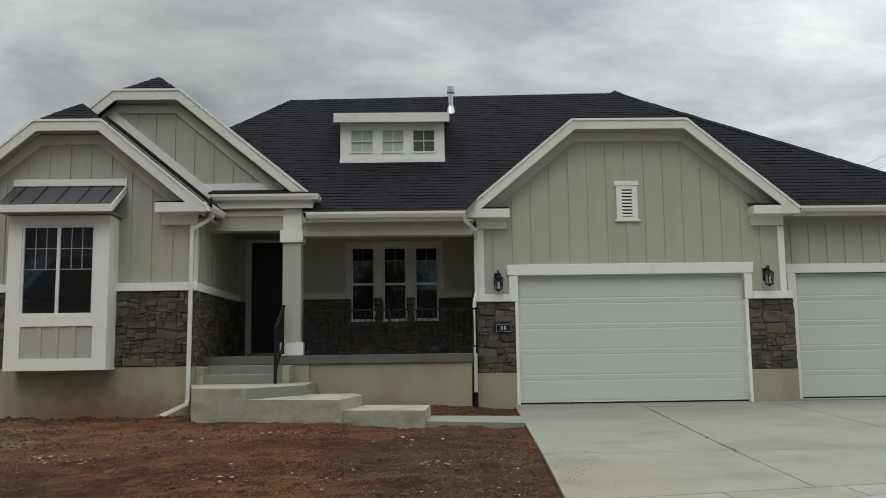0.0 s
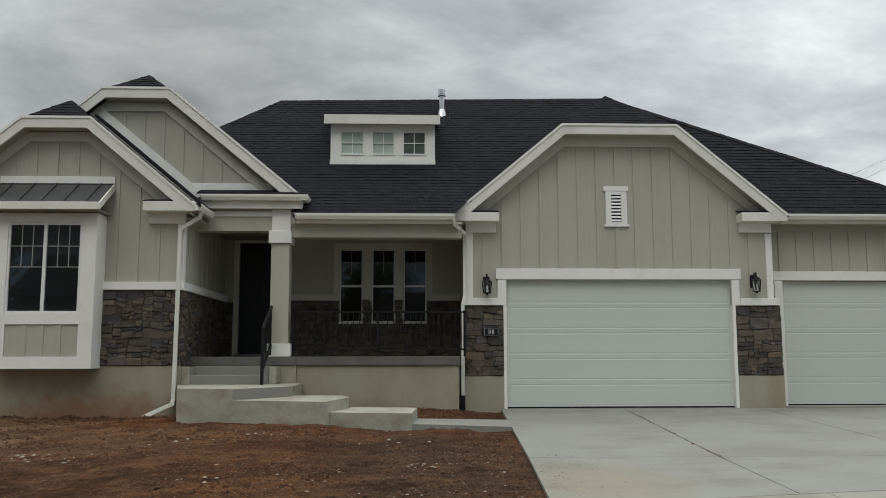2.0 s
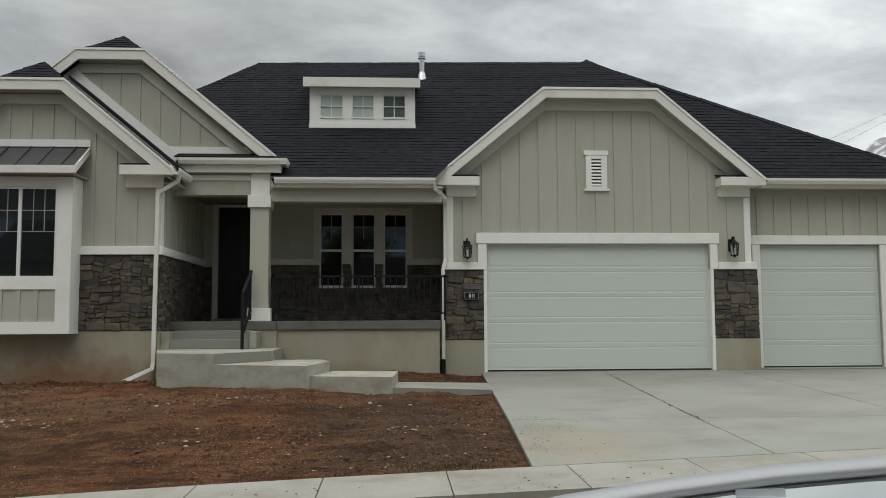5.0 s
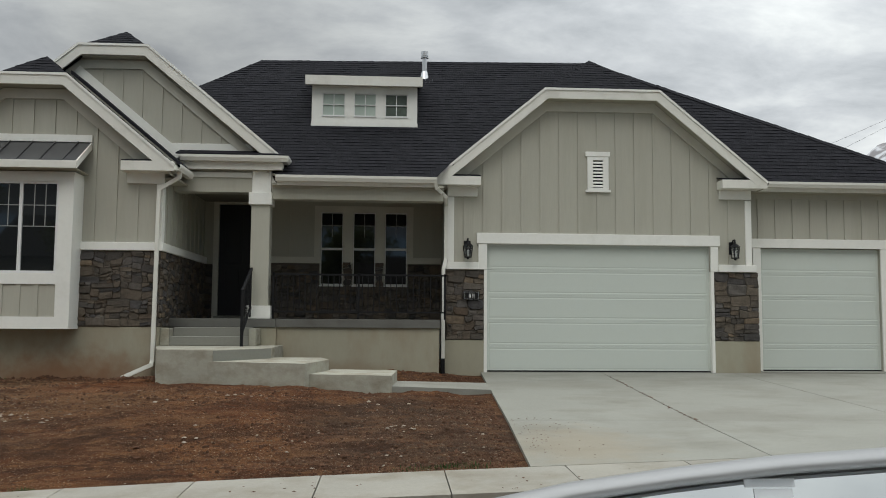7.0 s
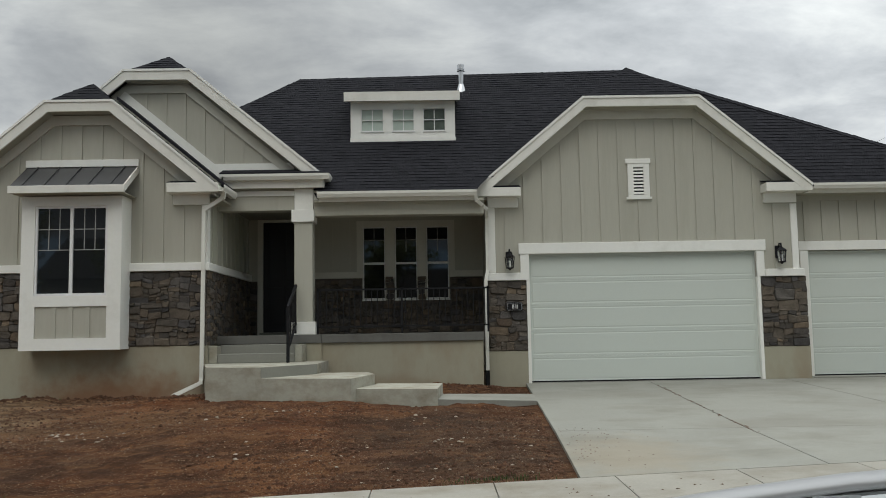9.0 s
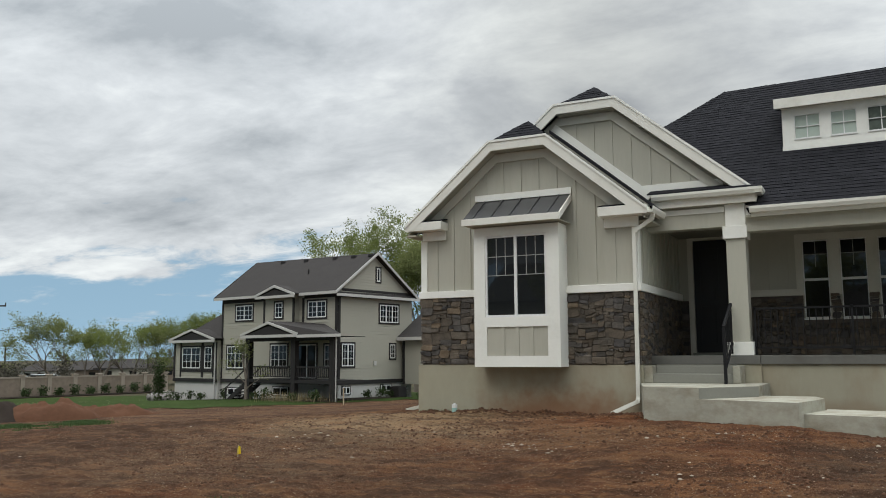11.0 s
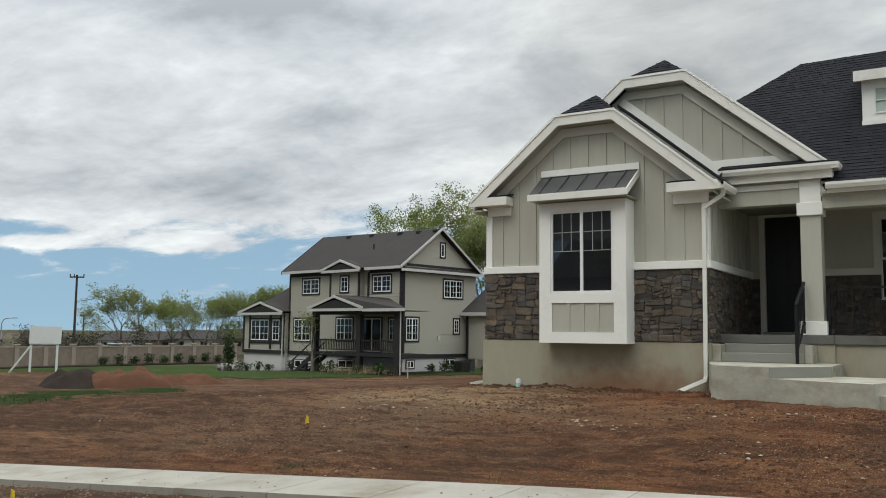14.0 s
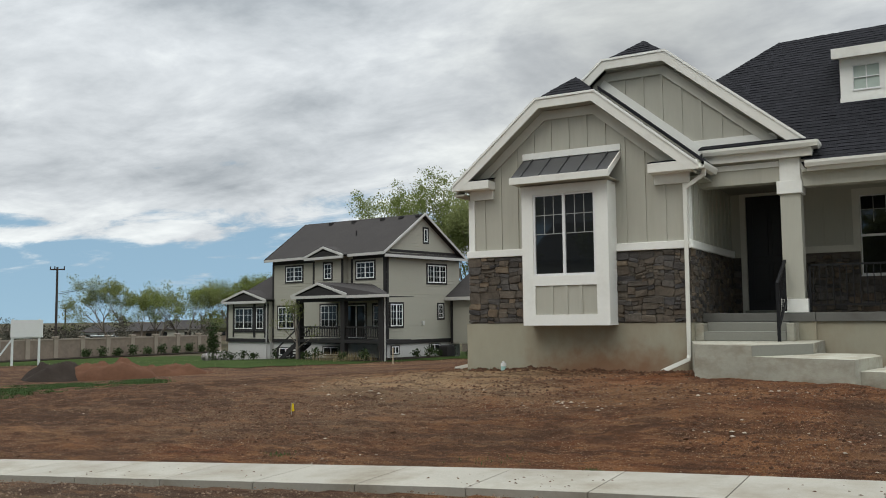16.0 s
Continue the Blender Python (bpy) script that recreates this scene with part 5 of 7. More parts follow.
def lantern(x, y, z, k=1.22):
    root = thing("wall_lantern", "black metal carriage lantern with clear glass", "lamp", group="lanterns beside the garage door", at=(x, y, z))
    def put(name, bm, mat):
        bmesh.ops.scale(bm, vec=(k * 1.15, k * 1.1, k * 0.92), verts=bm.verts)
        part(name, bm, mat, root)

    bm = boxes((-0.05, -0.02, 0.0, 0.05, 0.0, 0.24), bevel=0.008)
    put("backplate", bm, BLACK)
    bm = bmesh.new()
    for a, b in (((0, -0.02, 0.2), (0, -0.06, 0.27)), ((0, -0.06, 0.27), (0, -0.12, 0.27)), ((0, -0.12, 0.27), (0, -0.13, 0.22))):
        tube(bm, a, b, 0.012, 6)
    put("arm", bm, BLACK)
    bm = bmesh.new()
    tube(bm, (0, -0.13, 0.13), (0, -0.13, 0.20), 0.085, 6, 0.02)
    tube(bm, (0, -0.13, 0.20), (0, -0.13, 0.245), 0.015, 6, 0.005)
    put("cap", bm, BLACK)
    bm = bmesh.new()
    tube(bm, (0, -0.13, -0.07), (0, -0.13, 0.13), 0.05, 6, 0.066)
    put("glass", bm, LAMP_GLASS)
    bm = bmesh.new()
    for i in range(6):
        c, s = math.cos(i * math.pi / 3), math.sin(i * math.pi / 3)
        tube(bm, (0.052 * c, -0.13 + 0.052 * s, -0.07), (0.07 * c, -0.13 + 0.07 * s, 0.13), 0.007, 4)
    put("cage", bm, BLACK)
    bm = bmesh.new()
    tube(bm, (0, -0.13, -0.085), (0, -0.13, -0.07), 0.06, 6)
    tube(bm, (0, -0.13, -0.12), (0, -0.13, -0.085), 0.006, 6, 0.03)
    put("base", bm, BLACK)
    bm = bmesh.new()
    tube(bm, (0, -0.13, -0.06), (0, -0.13, 0.06), 0.014, 6)
    put("candle", bm, VINYL)
    return root


first_lantern = lantern(1.49, GY - 0.026, 2.46)
copy_thing(first_lantern, pose(7.17, GY - 0.026, 2.50))

plate = thing("house_number_plate", "black number plate on the stone pier", "sign")
part("plate", boxes((1.42, GY - 0.105, 1.49, 1.74, GY - 0.085, 1.665), bevel=0.004), BLACK, plate)
for x in (1.525, 1.552, 1.598, 1.625):
    part("digit_bar", boxes((x, GY - 0.109, 1.535, x + 0.012, GY - 0.1045, 1.62)), VINYL, plate)
part("border", boxes((1.432, GY - 0.108, 1.502, 1.728, GY - 0.1045, 1.509), (1.432, GY - 0.108, 1.646, 1.728, GY - 0.1045, 1.653), (1.432, GY - 0.1079, 1.5091, 1.439, GY - 0.1046, 1.6459), (1.721, GY - 0.1079, 1.5091, 1.728, GY - 0.1046, 1.6459)), STEEL, plate)

flue = thing("flue_pipe", "galvanised steel flue pipe with cap on the roof", "pipe", at=(0.67, 20.6, 7.00))
bm = bmesh.new()
tube(bm, (0, 0, -0.05), (0, 0, 0.22), 0.14, 14, 0.07)
part("flashing_cone", bm, STEEL, flue)
bm = bmesh.new()
tube(bm, (0, 0, 0.15), (0, 0, 0.56), 0.062, 14)
part("pipe", bm, STEEL, flue)
bm = bmesh.new()
tube(bm, (0, 0, 0.56), (0, 0, 0.585), 0.10, 14)
tube(bm, (0, 0, 0.60), (0, 0, 0.72), 0.095, 14)
part("cap", bm, STEEL, flue)
part("base_plate", solid([(-0.2, -0.2, -0.15), (0.22, -0.2, -0.15), (0.22, 0.12, 0.12), (-0.2, 0.12, 0.12)], (0, 0, 0.012)), STEEL, flue)

# handrail up the steps
rail = thing("handrail", "black iron handrail beside the front steps", "handrail")
for a, b, w in (((-2.88, 16.05, 0.55), (-2.88, 16.05, 1.60), 0.055), ((-2.88, 16.03, 1.59), (-2.87, 16.94, 2.06), 0.05), ((-2.88, 16.05, 0.80), (-2.87, 16.93, 1.30), 0.04), ((-2.87, 16.86, 1.10), (-2.87, 16.86, 2.03), 0.04)):
    bm = bmesh.new()
    bar(bm, a, b, w, w, up=(0, 1, 0.01))
    part("post" if a[0] == b[0] and a[1] == b[1] else "rail", fixed(bm), BLACK, rail)
for k in range(1, 6):
    f = k / 6
    bm = bmesh.new()
    p = Vector((-2.88, 16.05, 0.80)).lerp(Vector((-2.87, 16.93, 1.30)), f)
    bar(bm, p, p + Vector((0, 0, 0.77)), 0.016, 0.016, up=(0, 1, 0.01))
    part("baluster", fixed(bm), BLACK, rail)
porch_rail = thing("porch_railing", "black iron railing along the porch edge", "railing")
part("top_rail", boxes((-2.48, 17.12, 1.95, 1.02, 17.16, 1.985)), BLACK, porch_rail)
part("bottom_rail", boxes((-2.48, 17.12, 1.20, 1.02, 17.16, 1.23)), BLACK, porch_rail)
for k in range(30):
    x = -2.40 + k * 0.115
    part("baluster", boxes((x - 0.008, 17.132, 1.231, x + 0.008, 17.148, 1.949)), BLACK, porch_rail)
for x in (-2.46, -0.75, 1.0):
    part("post", boxes((x - 0.02, 17.12, PF + 0.001, x + 0.02, 17.16, 2.0)), BLACK, porch_rail)

# ---- small things on the lot ----
YELLOW = material("yellow_plastic", (0.75, 0.55, 0.02), 0.5, 0.1, 10, 2, 0)
TEAL = material("pale_teal_plastic", (0.35, 0.55, 0.50), 0.5, 0.1, 10, 2, 0)
WOOD = material("grey_stake_wood", (0.36, 0.29, 0.2), 0.85, 0.3, 30, 3, 0.3, stretch=(1, 1, 0.1))


def flag(x, y, z, h=0.26):
    f = thing("marker_flag", "small yellow utility marker flag in the dirt", "marker", at=(x, y, z))
    bm = bmesh.new()
    tube(bm, (0, 0, -0.05), (0, 0, h), 0.004, 5)
    part("wire", bm, STEEL, f)
    part("flag", solid([(0, 0, h), (0.034, 0.01, h - 0.01), (0.04, 0.02, h - 0.13), (-0.022, 0.0, h - 0.145), (-0.012, 0, h - 0.05)], (0, 0.006, 0)), YELLOW, f)


flag(-9.91, 10.89, ground_z(-9.91, 10.89), 0.19)
flag(-9.0, 5.05, ground_z(-9.0, 5.05), 0.16)
clean = thing("cleanout_pipe", "short white and teal cleanout pipe by the foundation", "pipe", at=(-8.42, 15.98, -0.12))
bm = bmesh.new()
tube(bm, (0, 0, -0.1), (0, 0, 0.12), 0.055, 14)
part("pipe", bm, TEAL, clean)
bm = bmesh.new()
tube(bm, (0, 0, 0.12), (0, 0, 0.19), 0.06, 14)
tube(bm, (0, 0, 0.19), (0, 0, 0.22), 0.025, 8)
part("cap", bm, VINYL, clean)
tagged(part("survey_stake", boxes((-23.83, 34.78, -1.5, -23.78, 34.82, -0.45)), WOOD), "thin wooden survey stake at the lawn edge", "stake")


def scatter(name, n, place, size, mat, seed, label, category, flat=0.85):
    """Many small faceted lumps in one mesh."""
    rng = random.Random(seed)
    verts, faces = [], []
    octa = [(1, 0, 0), (0, 1, 0), (-1, 0, 0), (0, -1, 0), (0, 0, 1), (0, 0, -1), (0.6, 0.6, 0.5), (-0.6, 0.6, 0.5), (-0.6, -0.6, 0.5), (0.6, -0.6, 0.5)]
    tri = [(0, 6, 4), (6, 1, 4), (1, 7, 4), (7, 2, 4), (2, 8, 4), (8, 3, 4), (3, 9, 4), (9, 0, 4), (0, 1, 6), (1, 2, 7), (2, 3, 8), (3, 0, 9)]
    for _ in range(n):
        x, y = place(rng)
        s = size(rng)
        a, sx, sy, sz = rng.uniform(0, 6.28), rng.uniform(0.7, 1.4), rng.uniform(0.6, 1.1), rng.uniform(0.6, 1.0) * flat / 0.6
        c, d = math.cos(a), math.sin(a)
        z = ground_top(x, y) + s * 0.12
        base = len(verts)
        for px, py, pz in octa:
            k = rng.uniform(0.8, 1.15)
            px, py, pz = px * sx * s * k, py * sy * s * k, pz * sz * s * 0.75
            verts.append((x + c * px - d * py, y + d * px + c * py, z + pz))
        faces += [tuple(base + i for i in t) for t in tri]
    me = bpy.data.meshes.new(name)
    me.from_pydata(verts, [], faces)
    me.polygons.foreach_set("use_smooth", [True] * len(faces))
    me.materials.append(mat)
    return tagged(new(name, me), label, category, kind="stuff")


def on_lot(rng):
    while True:
        x, y = 1.5 - 23.5 * rng.random() ** 1.5, 8.1 + 8.2 * rng.random() ** 0.9
        if rng.random() < 0.3:
            y = rng.uniform(6, 14)
        if y < walk_back(x) + 0.05 or x > drive_edge(y) - 0.1 or (y > 13.3 and x > -4.6 + (15 - y) * 0.3) or (y > 16.1 and x > -9.6):
            continue
        if noise.noise((x * 0.35, y * 0.5, 9.0)) < rng.uniform(-0.45, 0.5):
            continue
        return x, y


def stone_spots(rng):
    """Loose stones lie in a few clusters."""
    while True:
        x, y = on_lot(rng)
        if x < -10.5 and rng.random() < 0.75:
            continue
        if noise.noise((x * 0.9, y * 1.1, 21.0)) > rng.uniform(-0.15, 0.45):
            return x, y


def strip(rng):
    x = rng.uniform(-16, -1.5)
    return x, rng.uniform(4.9, walk_back(x) - 1.14)


def wall_foot(rng):
    """Along the foot of the wing and the steps."""
    x = rng.uniform(-9.3, -3.9)
    return x, (16.1 if x < -4.6 else lerp(16.0, 14.3, (x + 4.6) / 0.7)) - abs(rng.gauss(0, 0.22))


def gravel_spots(rng):
    """The dried gravelly ground beside the wing and beside the driveway."""
    while True:
        cx, cy, sx, sy = rng.choice(((-8.9, 14.3, 2.0, 1.0), (-9.6, 12.0, 2.6, 1.3), (0.3, 10.6, 1.0, 1.6), (-5.2, 12.4, 1.6, 0.8), (-8.9, 14.3, 2.0, 1.0)))
        x, y = rng.gauss(cx, sx), rng.gauss(cy, sy)
        if walk_back(x) + 0.06 < y < (15.9 if x < -4.8 else 13.3) and x < drive_edge(y) - 0.06:
            return x, y


scatter("pebbles", 5200, on_lot, lambda r: 0.004 + 0.012 * r.random() ** 4, PEBBLE, 41, "pale pebbles scattered over the dirt", "pebbles")
scatter("gravel", 5000, gravel_spots, lambda r: 0.005 + 0.014 * r.random() ** 3, PEBBLE, 48, "fine gravel in the dried patches of dirt", "gravel")
scatter("stones", 300, stone_spots, lambda r: 0.008 + 0.024 * r.random() ** 4, PALE_STONE, 42, "loose pale stones lying in the dirt", "stones", flat=0.5)
scatter("stones", 50, gravel_spots, lambda r: 0.012 + 0.024 * r.random() ** 2, PALE_STONE, 49, "pale stones in the gravelly patches", "stones", flat=0.45)
scatter("dirt_clods", 17000, on_lot, lambda r: 0.006 + 0.026 * r.random() ** 4, CLOD, 43, "lumps of red-brown dirt", "dirt")
scatter("gravel", 3600, strip, lambda r: 0.005 + 0.018 * r.random() ** 3, PEBBLE, 44, "gravel in the strip beside the street", "gravel")
def heaps(rng):
    """Stones kicked up in small heaps."""
    while True:
        cx, cy, s = rng.choice(((-4.7, 11.7, 0.22), (-5.4, 12.0, 0.16), (-3.6, 12.4, 0.3), (-2.9, 10.5, 0.4), (0.1, 10.75, 0.16), (-0.4, 12.0, 0.3), (1.2, 9.8, 0.25), (-9.4, 12.4, 0.5), (-7.9, 13.6, 0.5), (-2.1, 12.8, 0.25)))
        x, y = rng.gauss(cx, s), rng.gauss(cy, s * 0.6)
        if x < drive_edge(y) - 0.1:
            return x, y


scatter("stones", 62, heaps, lambda r: 0.020 + 0.034 * r.random() ** 2, PALE_STONE, 55, "larger pale stones lying in small heaps", "stones", flat=0.55)
scatter("dirt_clods", 1100, stone_spots, lambda r: 0.012 + 0.034 * r.random() ** 4, CLOD, 56, "larger lumps of turned red-brown dirt", "dirt", flat=0.5)
scatter("dirt_clods", 900, wall_foot, lambda r: 0.010 + 0.040 * r.random() ** 3, CLOD, 45, "heaped dirt lumps at the foot of the wall", "dirt")
scatter("dirt_clods", 170, lambda r: (r.gauss(-4.45, 0.28), 15.75 - abs(r.gauss(0, 0.2))), lambda r: 0.02 + 0.06 * r.random() ** 2, CLOD, 50, "dirt heaped under the downspout foot", "dirt")
scatter("dirt_clods", 420, lambda r: (r.uniform(0.1, 1.65), r.uniform(15.3, 16.95)), lambda r: 0.010 + 0.03 * r.random() ** 2, CLOD, 47, "dirt lumps between the porch and the walkway", "dirt")


def crumbs():
    """Bits of dirt along the slab joints and on the slabs."""
    rng = random.Random(46)
    verts, faces = [], []

    def lump(x, y, z, s):
        b = len(verts)
        for px, py, pz in ((1, 0, 0), (0, 1, 0), (-1, 0, 0), (0, -1, 0), (0, 0, 0.5)):
            verts.append((x + px * s * rng.uniform(0.6, 1.6), y + py * s * rng.uniform(0.6, 1.4), z + pz * s))
        faces.extend([(b, b + 1, b + 4), (b + 1, b + 2, b + 4), (b + 2, b + 3, b + 4), (b + 3, b, b + 4)])

    for _ in range(260):
        y = 8.7 + 8.0 * rng.random() ** 1.7
        lump(4.33 - 0.045 * (17.7 - y) + rng.gauss(0, 0.015), y, drive_z(y) + 0.002, rng.uniform(0.004, 0.020))
    for _ in range(90):
        y = 8.7 + 6.0 * rng.random()
        lump(7.15 + rng.gauss(0, 0.015), y, drive_z(y) + 0.002, rng.uniform(0.004, 0.012))
    for _ in range(110):
        y = rng.uniform(8.7, 11.5)
        lump(drive_edge(y) + 0.05 + abs(rng.gauss(0, 0.55)), y, drive_z(y) + 0.002, rng.uniform(0.003, 0.013))
    for _ in range(150):
        x = rng.choice((-4.0, -4.2, -7.5, -1.0, 2.5, -9, 1.3)) + rng.gauss(0, 0.5)
        y = walk_back(x) - rng.uniform(0.05, 1.05)
        lump(x, y, street_z(x) + 0.015, rng.uniform(0.005, 0.020))
    me = bpy.data.meshes.new("dirt_crumbs")
    me.from_pydata(verts, [], faces)
    me.materials.append(CLOD)
    tagged(new("dirt_crumbs", me), "crumbs of dirt on the concrete slabs", "dirt", kind="stuff")


crumbs()


def tufts(name, n, place, height, mat, seed, label, category, lift=0.0, wide=1.0):
    rng = random.Random(seed)
    verts, faces = [], []
    for _ in range(n):
        x, y = place(rng)
        z = ground_top(x, y) + lift
        h = height * rng.uniform(0.4, 1.2)
        a, lean = rng.uniform(0, 6.28), rng.uniform(0.1, 0.7) * h
        w = h * rng.uniform(0.05, 0.12) * wide
        c, d = math.cos(a), math.sin(a)
        b = len(verts)
        verts += [(x - d * w, y + c * w, z), (x + d * w, y - c * w, z), (x + c * lean * 0.4 + d * w * 0.8, y + d * lean * 0.4 - c * w * 0.8, z + h * 0.6), (x + c * lean * 0.4 - d * w * 0.8, y + d * lean * 0.4 + c * w * 0.8, z + h * 0.6), (x + c * lean, y + d * lean, z + h)]
        faces += [(b, b + 1, b + 2, b + 3), (b + 3, b + 2, b + 4)]
    me = bpy.data.meshes.new(name)
    me.from_pydata(verts, [], faces)
    me.materials.append(mat)
    return tagged(new(name, me), label, category, kind="stuff")


def near_spots(rng):
    cx, cy, s = rng.choice(((0.75, 8.78, 0.16), (0.2, 8.72, 0.14), (0.55, 8.76, 0.1), (-5.0, 8.6, 0.3), (-8.8, 16.05, 0.25), (-7.0, 16.1, 0.12), (-7.9, 8.3, 0.12), (-3.6, 8.4, 0.06), (-9.2, 16.1, 0.15)))
    return cx + rng.gauss(0, s), cy + rng.gauss(0, s * 0.4)


tufts("weeds", 700, near_spots, 0.045, WEED, 51, "small green weeds at the edges of the dirt", "weeds")


# ---- across the open lots ----
def lawn():
    bm = bmesh.new()
    vs = {}

    def inside(x, y):
        r = math.hypot(x, y)
        near = 42 + 2.0 * noise.noise((x * 0.13, y * 0.13, 2)) + 1.5 * noise.noise((x * 0.5, y * 0.5, 5)) + 4.5 * clamp((x + 28) / 4)
        return near < r < 86 and x < -12 and x > -70.5 and y > 18 + 0.35 * (-x - 12)

    step = 1.0
    for i in range(-95, -11):
        for j in range(14, 86):
            if inside(i + 0.5, j + 0.5):
                q = []
                for a, b in ((i, j), (i + 1, j), (i + 1, j + 1), (i, j + 1)):
                    if (a, b) not in vs:
                        jx, jy = 0.4 * noise.noise((a, b, 1.5)), 0.4 * noise.noise((a, b, 7.5))
                        vs[a, b] = bm.verts.new((a + jx, b + jy, ground_z(a + jx, b + jy) + 0.022))
                    q.append(vs[a, b])
                bm.faces.new(q)
    tagged(part("lawn", bm, GRASS), "mown green lawn around the neighbouring house", "lawn", kind="structure")


lawn()


def mound(name, x, y, rx, ry, h, mat, seed, label, turn=0.0):
    bm = bmesh.new()
    bmesh.ops.create_grid(bm, x_segments=44, y_segments=34, size=1.0)
    c, s = math.cos(turn), math.sin(turn)
    for v in bm.verts:
        r = v.co.length
        k = max(0.0, 1 - r * r)
        px, py = v.co.x * rx, v.co.y * ry
        wx, wy = x + c * px - s * py, y + s * px + c * py
        n = noise.noise((wx * 0.9 + seed, wy * 0.9, seed)) + 0.5 * noise.noise((wx * 2.3, wy * 2.3, seed))
        v.co = (wx, wy, ground_z(wx, wy) - 0.12 + h * k ** 0.8 * (1 + 0.5 * n) + 0.05 * n + 0.10 * k * noise.noise((wx * 5.5, wy * 5.5, seed)) + 0.06 * k * noise.noise((wx * 12, wy * 12, seed)))
    ob = part(name, bm, mat)
    for p in ob.data.polygons:
        p.use_smooth = True
    return tagged(ob, label, "mound")


RED_DIRT = material("red_soil", (0.092, 0.046, 0.028), 0.95, 0.4, 6, 0.8, 0.9, 12, spec=0.05)
BLACK_DIRT = material("dark_topsoil", (0.028, 0.022, 0.018), 0.95, 0.4, 6, 0.8, 0.9, 12, spec=0.05)
mound("soil_mound", -29.8, 22.9, 2.1, 1.3, 0.80, RED_DIRT, 3, "heap of dug red soil on the open lot", 0.96)
mound("soil_mound", -29.2, 25.4, 2.3, 1.1, 0.52, RED_DIRT, 5, "long low heap of red soil", 0.96)
mound("topsoil_mound", -31.6, 22.0, 1.5, 2.4, 0.72, BLACK_DIRT, 8, "heap of dark topsoil", 0.96)


def weed_bed(rng):
    while True:
        u, d = rng.random(), rng.random() ** 0.8
        x = lerp(lerp(-21.5, -19.6, u), lerp(-29.6, -26.8, u), d) + rng.gauss(0, 0.3)
        y = lerp(lerp(12.2, 16.4, u), lerp(18.0, 22.6, u), d) + rng.gauss(0, 0.3)
        if noise.noise((x * 0.4, y * 0.6, 3.0)) + 0.4 * noise.noise((x * 1.6, y * 2.0, 8.0)) > rng.uniform(-0.05, 0.30) - 0.15 * d:
            return x, y


tufts("weeds", 30000, weed_bed, 0.055, WEED, 52, "patch of green weeds before the soil heaps", "weeds", wide=2.2)
tufts("dry_grass", 700, lambda r: (-28.6 + r.gauss(0, 1.1), 37.4 + r.gauss(0, 0.7)), 0.50, STRAW, 53, "tall dry grass at the lawn edge", "grass", wide=0.14)
tufts("dry_grass", 900, lambda r: (r.uniform(-60, -18), r.uniform(22, 40)), 0.11, STRAW, 54, "thin dry grass over the open lot", "grass", wide=0.4)


# neighbouring house, in its own axes: x along its front, y towards its back, corner at the origin
NB_TRIM = material("weathered_white_trim", (0.47, 0.46, 0.43), 0.7, 0.08, 12, 1, 0.05)
LAP = material("lap_siding", (0.36, 0.345, 0.285), 0.8, 0.06, 6, 0.5, 0.0)


DARK_TRIM = material("dark_brown_trim", (0.021, 0.019, 0.018), 0.7, 0.1, 8, 1, 0.05)
BROWN_SHINGLE = material("brown_shingle", (0.047, 0.043, 0.041), 0.95, 0.3, 9, 0.8, 0.6, 14, spec=0.1, stretch=(1, 1, 3))
PALE_FOUND = material("pale_foundation", (0.50, 0.49, 0.46), 0.9, 0.1, 4, 0.6, 0.1)
BLOCK = material("tan_block", (0.215, 0.170, 0.130), 0.9, 0.35, 5, 0.8, 0.4, 9, dark=((0.175, 0.14, 0.11), 2.2, 0.45, 0.65))
BLOCK_PALE = material("pale_block", (0.285, 0.24, 0.19), 0.9, 0.2, 5, 0.8, 0.2, 9)
NB = Matrix.Translation((-27.67, 39.95, 0)) @ Matrix.Rotation(radians(-11.27), 4, "Z")
neighbour = thing("neighbour_house", "two-storey greige lap-sided house with dark trim", "house")
neighbour.matrix_world = NB


def nb(name, rows, mat, parent=None, label="", bevel=0.0):
    out = None
    for r in rows:
        out = part(name, boxes(r, bevel=bevel), mat, parent or neighbour, label)
    return out


def nb_window(face, a0, a1, z0, z1, off=0.0, lights=2, grid=True, casing=0.10):
    """A cased window; face 'f' looks out along -y from the plane y=off, 's' along +x from x=off."""

    def bx(u0, d0, w0, u1, d1, w1):
        return (u0, off - d1, w0, u1, off - d0, w1) if face == "f" else (off + d0, u0, w0, off + d1, u1, w1)

    def place(u, d, w_):
        return (u, off - d, w_) if face == "f" else (off + d, u, w_)

    c, f = casing, 0.06
    w = part("window", lattice((a0 - c, a1 + c), (z0 - c, z1 + c), [(a0, a1, z0, z1)], 0.001, 0.05, place), DARK_TRIM, neighbour, "white window in a dark casing")
    bars = [lerp(a0, a1, k / lights) for k in range(1, lights)]
    part("window_frame", lattice((a0, a1), (z0, z1), cells_between(a0 + f, a1 - f, z0 + f, z1 - f, bars, [], 0.04), 0.0015, 0.044, place), VINYL, w)
    part("pane", boxes(bx(a0 + f, 0.001, z0 + f, a1 - f, 0.030, z1 - f)), COATED_GLASS, w)
    if grid:
        cuts = [lerp(a0, a1, k / (lights * 2)) for k in range(1, lights * 2) if lights == 1 or k % 2]
        part("muntin_grid", lattice((a0 + f, a1 - f), (z0 + f, z1 - f), cells_between(a0 + f, a1 - f, z0 + f, z1 - f, cuts, [lerp(z0, z1, 1 / 3), lerp(z0, z1, 2 / 3)], 0.012), 0.031, 0.038, place), VINYL, w)
    return w


HG = -1.45


